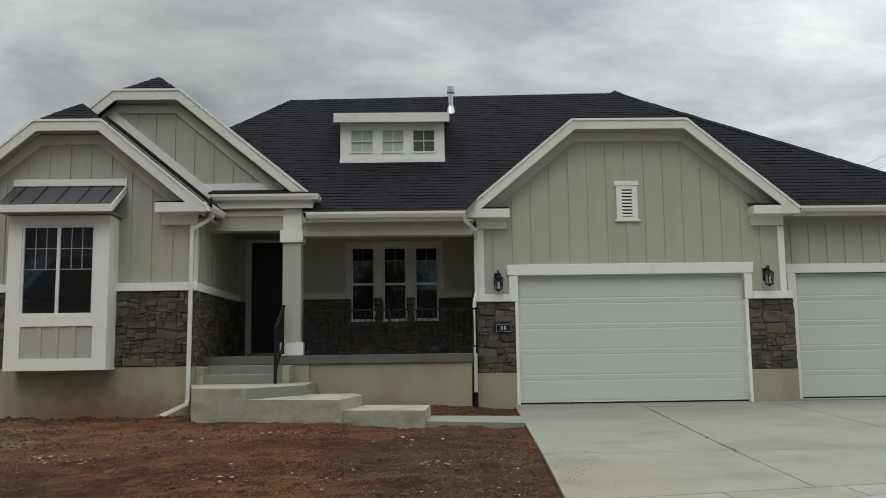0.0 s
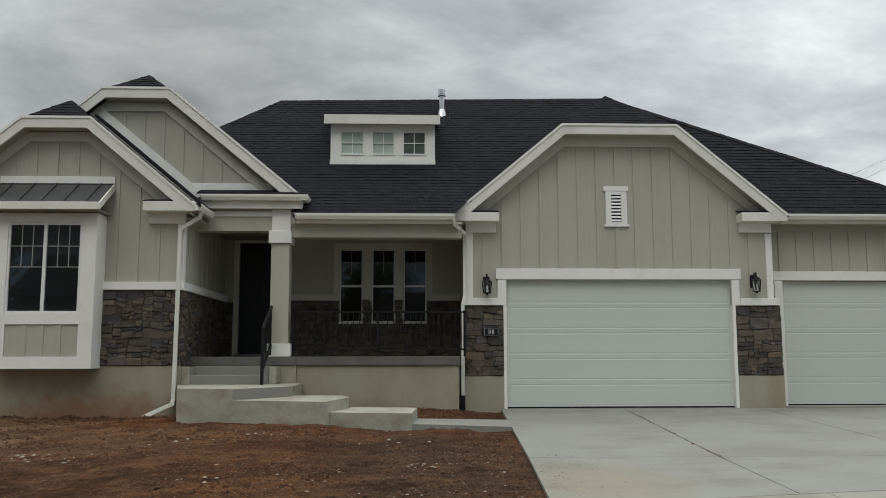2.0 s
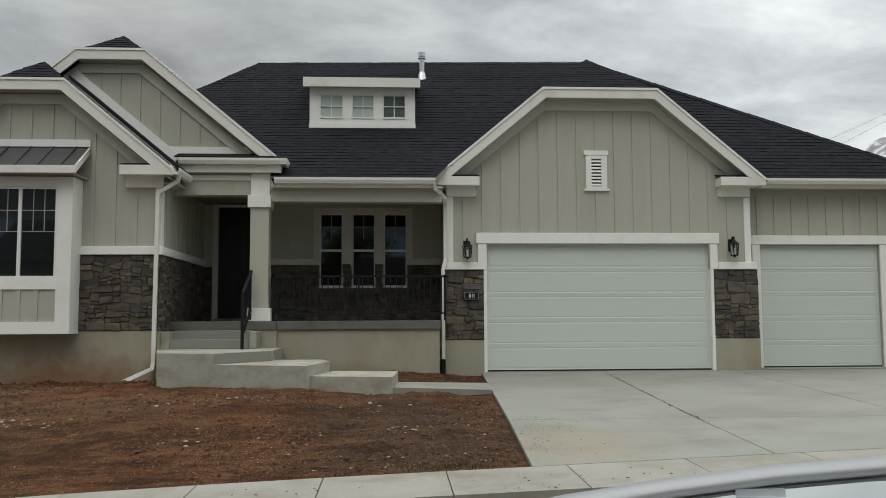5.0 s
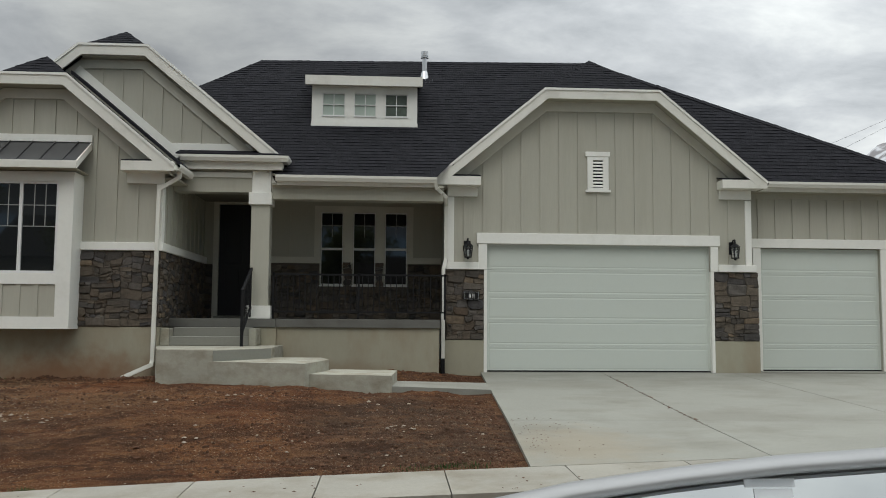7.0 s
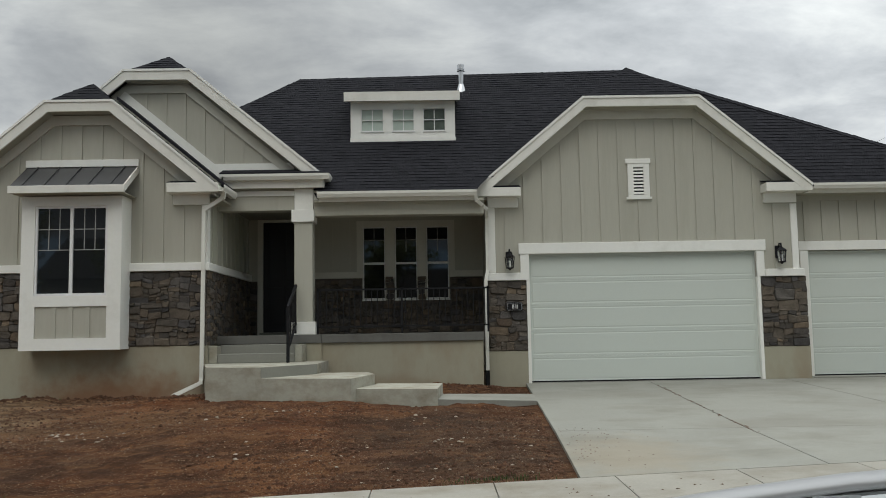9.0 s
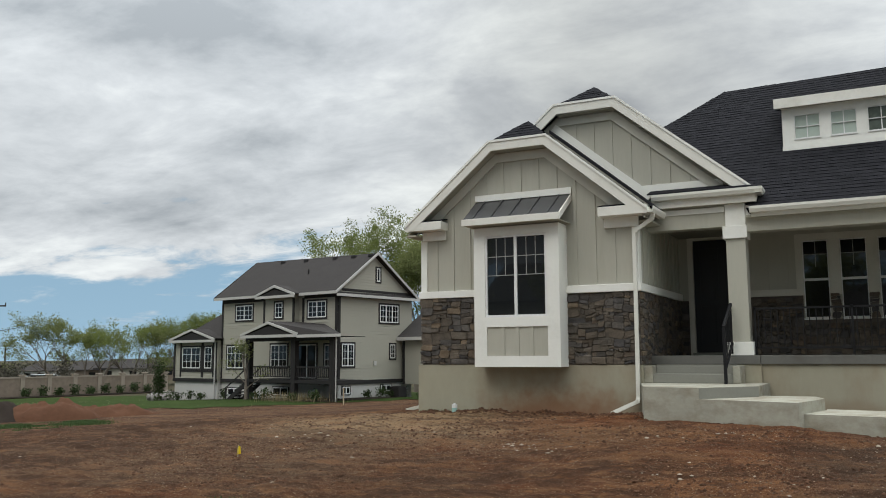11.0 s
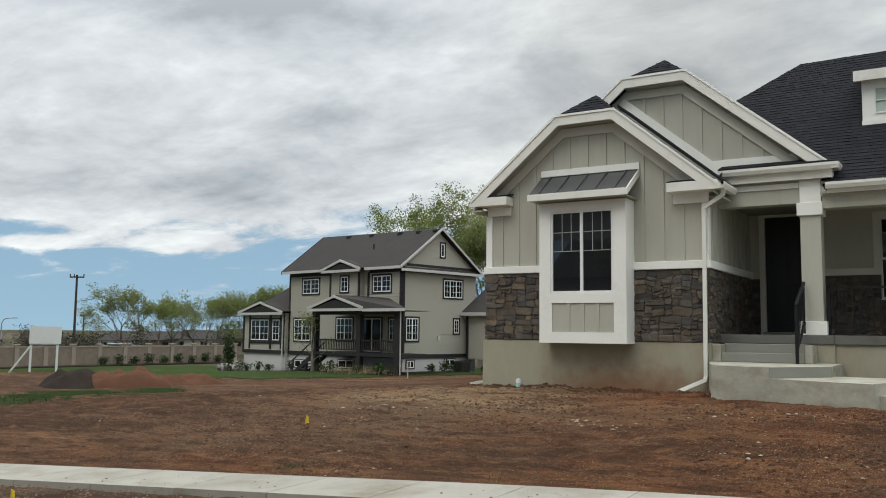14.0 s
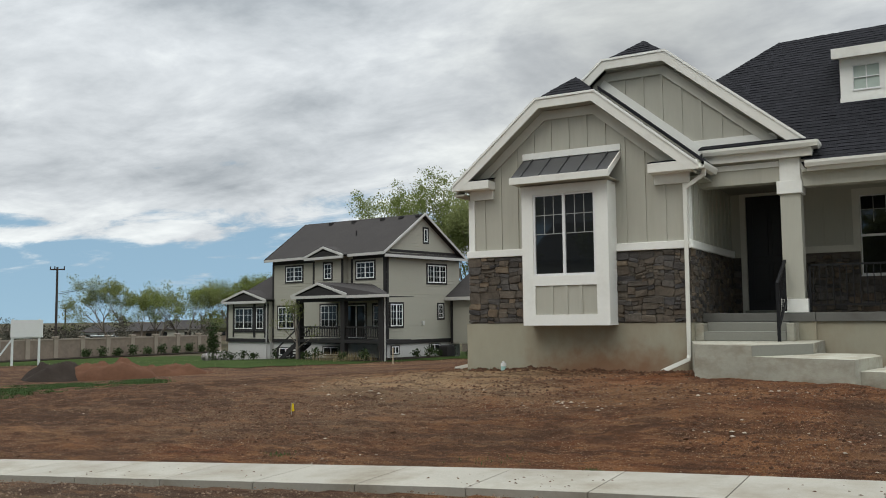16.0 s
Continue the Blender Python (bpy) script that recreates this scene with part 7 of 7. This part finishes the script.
SIGN_WHITE = material("weathered_white_board", (0.60, 0.62, 0.60), 0.7, 0.1, 3, 0.6, 0.05)
sign = thing("blank_signboard", "blank white site signboard on braced posts", "sign", at=(-50.5, 33.15, -1.75))
sign.matrix_world = Matrix.Translation((-50.5, 33.15, -1.75)) @ Matrix.Rotation(math.atan2(0.94, 1.46), 4, "Z")
part("board", boxes((-1.0, -0.03, 1.75, 1.0, 0.03, 2.85)), SIGN_WHITE, sign)
for x in (-0.92, 0.75):
    part("post", boxes((x - 0.055, 0.031, -0.3, x + 0.055, 0.14, 2.9)), SIGN_WHITE, sign)
bm = bmesh.new()
bar(bm, (-0.95, 0.05, 1.6), (-2.05, -0.3, -0.1), 0.10, 0.10)
part("brace", fixed(bm), SIGN_WHITE, sign)
part("cross_rail", boxes((-0.95, 0.032, 1.68, 0.8, 0.09, 1.749)), SIGN_WHITE, sign)

POLE = material("dark_pole_wood", (0.045, 0.036, 0.03), 0.9, 0.3, 4, 1, 0.2)
GREY_METAL = material("dull_grey_metal", (0.30, 0.31, 0.32), 0.5, 0.1, 5, 1, 0, metal=0.5)


def utility_pole(x, y, z0, z1, arm, label, turn=0.6):
    p = thing("utility_pole", label, "utility pole", at=(x, y, 0))
    bm = bmesh.new()
    tube(bm, (0, 0, z0), (0, 0, z1), 0.15, 8, 0.105)
    part("pole", bm, POLE, p)
    if arm:
        c, s = math.cos(turn) * arm / 2, math.sin(turn) * arm / 2
        bm = bmesh.new()
        bar(bm, (-c, -s, z1 - 0.25), (c, s, z1 - 0.25), 0.12, 0.14)
        part("crossarm", fixed(bm), POLE, p)
        for k in (-0.95, -0.35, 0.95):
            bm = bmesh.new()
            tube(bm, (c * k, s * k, z1 - 0.18), (c * k, s * k, z1 + 0.08), 0.06, 6)
            part("insulator", bm, POLE, p)


utility_pole(-80.9, 56.8, -2.8, 6.64, 1.5, "dark wooden utility pole with a crossarm")
utility_pole(-122.5, 88.0, -2.8, 3.2, 1.2, "distant wooden utility pole")
lamp = thing("street_lamp", "tall grey street lamp with a curved arm", "street lamp", at=(-124.2, 75.2, 0))
bm = bmesh.new()
tube(bm, (0, 0, -3), (0, 0, 1.6), 0.12, 8, 0.08)
for a, b in (((0, 0, 1.6), (0.25, 0.15, 2.15)), ((0.25, 0.15, 2.15), (0.75, 0.4, 2.35)), ((0.75, 0.4, 2.35), (1.6, 0.9, 2.4))):
    tube(bm, a, b, 0.07, 6)
part("mast", bm, GREY_METAL, lamp)
bm = bmesh.new()
bar(bm, (1.5, 0.85, 2.38), (2.1, 1.18, 2.38), 0.2, 0.12)
part("lamp_head", fixed(bm), GREY_METAL, lamp)


def cable(name, a, b, sag, label, r=0.03):
    cu = bpy.data.curves.new(name, "CURVE")
    cu.dimensions, cu.bevel_depth, cu.bevel_resolution = "3D", r, 1
    sp = cu.splines.new("POLY")
    sp.points.add(12)
    a, b = Vector(a), Vector(b)
    for i in range(13):
        t = i / 12
        p = a.lerp(b, t) - Vector((0, 0, sag * 4 * t * (1 - t)))
        sp.points[i].co = (*p, 1)
    cu.materials.append(POLE)
    return tagged(new(name, cu), label, "cable")


cable("service_cable", (-80.9, 56.8, 3.8), (-79.1, 60.0, 4.75), 0.1, "dark service cable from the utility pole", 0.032)
for z0, z1 in ((14.77, 22.84), (13.6, 22.85)):
    cable("power_line", (34, 70, z0), (52, 70, z1), 0.0, "thin power line beyond the roof", 0.011)

# land and houses far beyond the fence
FIELD_BUSH = material("brown_green_brush", (0.072, 0.068, 0.052), 0.9, 0.4, 0.8, 0.1, 0, islands=0.9, spec=0.05)


def far_brush():
    rng = random.Random(77)
    lv, lf = [], []
    for _ in range(26000):
        t = rng.random()
        d = rng.uniform(0, 22)
        x, y = -136 + 80 * t - d * 0.7, 91 + 52 * t + d * 0.7
        tall = 0.9 + 1.3 * t + 1.8 * noise.noise((x * 0.06, y * 0.06, 1)) + 1.3 * noise.noise((x * 0.25, y * 0.25, 4))
        z = -2.6 + max(0.4, tall + 0.6) * rng.random() ** 0.7
        s = rng.uniform(0.12, 0.34)
        n = Vector((rng.gauss(0, 1), rng.gauss(0, 1), rng.gauss(0, 1))).normalized()
        u = n.orthogonal().normalized()
        w = n.cross(u)
        p = Vector((x, y, z))
        b = len(lv)
        lv += [tuple(p - u * s), tuple(p + w * s * 0.7), tuple(p + u * s), tuple(p - w * s * 0.7)]
        lf.append((b, b + 1, b + 2, b + 3))
    me = bpy.data.meshes.new("distant_brush")
    me.from_pydata(lv, [], lf)
    me.materials.append(FIELD_BUSH)
    tagged(new("distant_brush", me), "brownish brush and low trees far beyond the fence", "brush", kind="stuff")


far_brush()


def far_house(x, y, w, top, mat, label):
    ob = thing("house", label, "house", at=(x, y, -2.5))
    ob.matrix_world = Matrix.Translation((x, y, -2.5)) @ Matrix.Rotation(radians(32), 4, "Z")
    h = top + 2.5
    part("wall", boxes((-w / 2, 0, -0.3, w / 2, 7, h * 0.58)), mat, ob)
    for y0 in (-0.4, 7.4):
        part("roof_plane", solid([(-w / 2 - 0.4, y0, h * 0.56), (w / 2 + 0.4, y0, h * 0.56), (w / 2 - 1.2, 3.5, h), (-w / 2 + 1.2, 3.5, h)], (0, 0, 0.1)), BROWN_SHINGLE, ob)
    for s in (-1, 1):
        part("roof_plane", solid([(s * (w / 2 + 0.4), -0.4, h * 0.56), (s * (w / 2 + 0.4), 7.4, h * 0.56), (s * (w / 2 - 1.2), 3.5, h)], (0, 0, 0.1)), BROWN_SHINGLE, ob)
    for k in (-0.25, 0.25):
        part("window", boxes((k * w - 0.5, -0.04, 0.8, k * w + 0.5, -0.001, h * 0.46)), GLASS, ob)


far_house(-112.8, 94.4, 6.5, 0.35, BLOCK, "low distant house with a brown roof")
far_house(-107.8, 97.6, 7.5, 0.75, LAP, "distant pale house with a dark roof")
far_house(-103.5, 101.2, 7.0, 0.95, BLOCK, "distant tan house with a brown roof")
far_house(-119.0, 90.6, 4.0, 0.15, SIGN_WHITE, "small pale distant building")
for k, (x, y) in enumerate(((-95.5, 56.5), (-93.0, 59.5), (-96.5, 61.5), (-90.0, 60.5), (-86.5, 63.0), (-82.0, 66.0), (-76.5, 72.5))):
    shrub((x, y, -2.5), 1.5, 2.6 + 0.5 * (k % 3), 140 + k, "brownish bush behind the block fence", FIELD_BUSH, 900, 0.11)
p = NB @ Vector((-15.9, -0.9, 0))
shrub((p.x, p.y, ground_z(p.x, p.y)), 0.42, 2.5, 150, "narrow dark evergreen at the house corner", SHRUB, 1800, 0.06)
p = NB @ Vector((-4.2, -3.1, 0))
tree("young_tree", (p.x, p.y, -1.35), 3.3, 0.45, 153, "young leafy tree beside the deck stairs", LEAF_DARK, leaves=900, size=0.09, clump=0.24)
van = thing("car", "white car passing beyond the block fence", "car", at=(-90.5, 70.7, -2.5))
van.matrix_world = Matrix.Translation((-90.5, 70.7, -2.5)) @ Matrix.Rotation(radians(33), 4, "Z")
bm = solid([(x, -0.85, z) for x, z in ((-2.1, 0.35), (2.1, 0.35), (2.15, 0.75), (1.35, 0.95), (-2.1, 1.0))], (0, 1.7, 0))
part("body", bm, SIGN_WHITE, van)
bm = solid([(x, -0.72, z) for x, z in ((-2.0, 1.001), (1.3, 0.98), (0.6, 1.5), (-1.75, 1.52))], (0, 1.44, 0))
part("windows", bm, GLASS, van)
part("roof", boxes((-1.8, -0.74, 1.521, 0.65, 0.74, 1.60), bevel=0.03), SIGN_WHITE, van)
for x in (-1.3, 1.3):
    bm = bmesh.new()
    tube(bm, (x, -0.87, 0.33), (x, 0.87, 0.33), 0.33, 14)
    part("wheel", bm, POLE, van)

# raised road with a pale barrier, far to the side
tagged(part("road_barrier", solid([(-190, 55, 1.6), (-140, 106, -2.2), (-140, 106, -1.2), (-190, 55, 3.0)], (0.4, 0.2, 0)), BLOCK_PALE), "pale concrete barrier of a raised road in the distance", "barrier")
rock = thing("boulder_pile", "pale boulders at the corner of the planting bed", "rocks", at=(-44.8, 44.4, ground_z(-44.8, 44.4)))
rng = random.Random(5)
PALE_ROCK = material("pale_boulder", (0.27, 0.25, 0.235), 0.9, 0.25, 3, 0.8, 0.4)
for k, (x, y, s) in enumerate(((0, 0, 0.75), (-1.1, 0.3, 0.6), (0.9, -0.2, 0.5), (-2.2, 0.9, 0.55))):
    bm = bmesh.new()
    bmesh.ops.create_icosphere(bm, subdivisions=2, radius=s)
    for v in bm.verts:
        v.co *= 1 + 0.25 * noise.noise(v.co * 1.7 + Vector((k * 5, 0, 0)))
        v.co.z *= 0.6
        v.co += Vector((x, y, s * 0.3))
    part("boulder", bm, PALE_ROCK, rock)
stub = thing("leafless_bush", "reddish leafless bush beside the boulders", "bush", at=(-45.5, 46.5, -1.4))
bm = bmesh.new()
for k in range(40):
    a, o = rng.uniform(0, 6.28), rng.uniform(0.1, 0.6)
    tube(bm, (0, 0, 0), (math.cos(a) * o, math.sin(a) * o, rng.uniform(1.0, 2.1)), 0.02, 4, 0.006)
part("twigs", bm, RED_DIRT, stub)


# distant mountain
def mountain():
    bm = bmesh.new()
    m = bpy.data.materials.new("snowy_rock")
    m.use_nodes = True
    nt = m.node_tree
    N, L = nt.nodes.new, nt.links.new
    b = nt.nodes["Principled BSDF"]
    geo, n, r, mx = N("ShaderNodeNewGeometry"), N("ShaderNodeTexNoise"), N("ShaderNodeMapRange"), N("ShaderNodeMix")
    L(geo.outputs["Position"], n.inputs["Vector"])
    n.inputs["Scale"].default_value, n.inputs["Detail"].default_value = 0.022, 10
    L(n.outputs["Fac"], r.inputs["Value"])
    r.inputs["From Min"].default_value, r.inputs["From Max"].default_value = 0.47, 0.56
    mx.data_type = "RGBA"
    mx.inputs["A"].default_value, mx.inputs["B"].default_value = (0.24, 0.225, 0.225, 1), (0.52, 0.52, 0.53, 1)
    L(r.outputs[0], mx.inputs["Factor"])
    L(mx.outputs["Result"], b.inputs["Base Color"])
    b.inputs["Roughness"].default_value = 1
    bmesh.ops.create_grid(bm, x_segments=70, y_segments=40, size=1.0)
    for v in bm.verts:
        x, y = v.co.x, v.co.y
        wx, wy = 2200 + x * 900, 3000 + y * 700
        k = max(0.0, 1 - (x * x + y * y))
        h = 905 * k ** 0.8 * (0.85 + 0.5 * noise.noise((wx * 0.0016, wy * 0.0016, 3)) + 0.25 * noise.noise((wx * 0.005, wy * 0.005, 9)))
        v.co = (wx, wy, h - 30)
    tagged(part("mountain", bm, m), "distant bare mountain streaked with snow", "mountain", kind="structure")


mountain()


# ---- the white car at the kerb, with its side mirror ----
CAR_WHITE = material("white_car_paint", (0.72, 0.74, 0.75), 0.25, 0.02, 4, 0.5, 0.0, spec=0.5)
TYRE = material("tyre_rubber", (0.02, 0.02, 0.02), 0.85, 0.1, 20, 1, 0.1)
SILVER = material("silver_mirror_shell", (0.27, 0.27, 0.265), 0.36, 0.03, 8, 1, 0.0, metal=0.35)
PALE_MARK = material("pale_glass_mark", (0.70, 0.72, 0.73), 0.5, 0.03, 8, 1, 0.0)
MIRROR = bpy.data.materials.new("mirror_glass")
MIRROR.use_nodes = True
_m = MIRROR.node_tree.nodes["Principled BSDF"]
_m.inputs["Metallic"].default_value, _m.inputs["Roughness"].default_value = 1.0, 0.04
_m.inputs["Base Color"].default_value = (0.62, 0.65, 0.66, 1)
car = thing("car", "white car standing at the kerb with a side mirror", "car")
ROAD = street_z(0) - 0.11
side = [(-2.25, -0.25), (2.45, -0.25), (2.5, 0.18), (2.35, 0.36), (1.05, 0.50), (0.75, 0.56), (-1.9, 0.58), (-2.3, 0.45)]
bm = solid([(x, -1.52, z) for x, z in side], (0, 1.72, 0))
bmesh.ops.bevel(bm, geom=bm.edges[:], offset=0.05, segments=3, affect="EDGES", clamp_overlap=True)
part("body", bm, CAR_WHITE, car)
bm = solid([(1.0, y, z) for y, z in ((-1.40, 0.56), (0.06, 0.56), (-0.02, 0.66), (-1.32, 0.66))], (0.03, 0, 0))
part("cowl", bm, TYRE, car)
for y in (-1.46, 0.12):
    for x in (1.9, -1.95):
        bm = boxes((x, y - 0.04, 0.20, x + 0.42 if x > 0 else x + 0.25, y + 0.04, 0.32), bevel=0.03)
        part("headlight" if x > 0 else "tail_light", bm, GLASS, car)
part("door_seam", boxes((-0.9, 0.196, -0.15, -0.892, 0.2045, 0.56), (0.75, 0.196, -0.15, 0.758, 0.2045, 0.54)), TYRE, car)
part("door_handle", boxes((-0.75, 0.2, 0.36, -0.55, 0.225, 0.39), bevel=0.008), SILVER, car)
for x in (-1.45, 1.6):
    for y in (-1.54, 0.02):
        bm = bmesh.new()
        tube(bm, (x, y, ROAD + 0.33), (x, y + 0.2, ROAD + 0.33), 0.33, 28)
        wheel = part("wheel", bm, TYRE, car)
        bm = bmesh.new()
        o = y + 0.201 if y > -1 else y - 0.012
        tube(bm, (x, o, ROAD + 0.33), (x, o + 0.011, ROAD + 0.33), 0.21, 20)
        part("rim", bm, SILVER, wheel)
# mirror: a rounded shell on a short arm, glass facing back towards the seat
MX, MY = 0.24, 0.34
outline = [(-0.16, 0.84), (-0.175, 0.90), (-0.155, 0.935), (-0.105, 0.9565), (-0.042, 0.971), (0.029, 0.984), (0.098, 0.9925), (0.168, 0.9995), (0.249, 1.0045), (0.34, 1.006), (0.42, 1.003), (0.455, 0.985), (0.465, 0.92), (0.45, 0.84)]


def inset(points, d):
    """The outline drawn in by d all round."""
    out, n = [], len(points)
    for i in range(n):
        a, c = Vector(points[i - 1]), Vector(points[(i + 1) % n])
        t = (c - a).normalized()
        out.append((points[i][0] + t.y * d, points[i][1] - t.x * d))
    return out


tilt = lambda z: (1.0 - z) * math.tan(radians(23))  # noqa: E731
bm = bmesh.new()
rings = [[bm.verts.new((x, y - tilt(z), z)) for x, z in inset(outline, d)] for y, d in ((0.292, 0.0115), (0.277, 0.0108), (0.2715, 0.0075), (0.272, 0.0040), (0.277, 0.0012), (0.282, 0.0), (0.290, 0.0018), (0.305, 0.010), (0.34, 0.035), (0.37, 0.07))]
for lo, hi in zip(rings, rings[1:]):
    for i in range(len(outline)):
        bm.faces.new((lo[i], lo[(i + 1) % len(outline)], hi[(i + 1) % len(outline)], hi[i]))
bm.faces.new(rings[-1][::-1])
shell = part("mirror_shell", fixed(bm), SILVER, car, "silver-white mirror shell")
for p in shell.data.polygons:
    p.use_smooth = True
glass_y = lambda z: 0.288 - tilt(z)  # noqa: E731
part("mirror_seal", solid([(x, 0.2925 - tilt(z), z) for x, z in inset(outline, 0.009)], (0, 0.012, 0)), MUNTIN, shell)
part("mirror_glass", solid([(x, glass_y(z), z) for x, z in inset(outline, 0.0145)], (0, 0.004, 0)), MIRROR, shell)
# a flat bar and a rectangle laid just in front of the glass
for x0, z0, x1, z1 in ((0.146, 0.9795, 0.180, 0.9845), (0.1515, 0.9725, 0.1775, 0.9785)):
    part("etched_label", solid([(x, glass_y(z) - 0.0006, z) for x, z in ((x0, z0), (x1, z0), (x1, z1), (x0, z1))], (0, 0.0004, 0)), PALE_MARK, shell)
bm = bmesh.new()
bar(bm, (MX + 0.1, MY + 0.0, 0.84), (MX + 0.16, 0.10, 0.50), 0.10, 0.05)
part("mirror_arm", fixed(bm), CAR_WHITE, car)


# ---- across the street, behind the walker: unseen, added to block low sky ----
def plain_house(x, y, w, d, h, rise, mat, label):
    ob = thing("house", label, "house", at=(x, y, -0.6))
    part("wall", boxes((-w / 2, -d, -0.5, w / 2, 0, h)), mat, ob)
    for s in (1, -1):
        part("roof_plane", solid([(-w / 2 - 0.4, -d / 2, h + rise), (w / 2 + 0.4, -d / 2, h + rise), (w / 2 + 0.4, -d / 2 + s * (d / 2 + 0.5), h - 0.1), (-w / 2 - 0.4, -d / 2 + s * (d / 2 + 0.5), h - 0.1)], (0, 0, 0.12)), BROWN_SHINGLE, ob)
    for s in (-1, 1):
        part("gable", solid([(s * (w / 2 - 0.01), -d, h), (s * (w / 2 - 0.01), 0, h), (s * (w / 2 - 0.01), -d / 2, h + rise)], (s * 0.01, 0, 0)), mat, ob)
    for k in (-0.3, 0.0, 0.3):
        wn = part("window", boxes((k * w - 0.7, 0.001, 1.0, k * w + 0.7, 0.06, 2.4)), VINYL, ob)
        part("pane", boxes((k * w - 0.62, 0.061, 1.08, k * w + 0.62, 0.07, 2.32)), GLASS, wn)
    return ob


# assumed houses that darken window reflections and the porch
plain_house(-19, -26, 15, 10, 5.6, 3.2, LAP, "unseen two-storey house added across the street to block low sky")
plain_house(3, -27, 16, 11, 3.4, 3.4, BLOCK, "unseen low brick-coloured house added across the street")
plain_house(24, -26, 15, 10, 5.6, 3.0, SIDING, "unseen pale two-storey house added across the street")
# trees known from window reflections, crowns thickened to cut low sky light
for k, (x, y, hh) in enumerate(((-9, -19, 9.5), (8, -18, 10.5), (-1.5, -17, 8.0), (15, -19, 9.0), (-28, -17, 10), (-16, -18, 8.5))):
    tree("tree", (x, y, -0.7), hh, 0.8, 120 + k, "half-bare tree on the far side of the street", LEAF_DARK, leaves=5000, size=0.26, levels=5, clump=0.45)
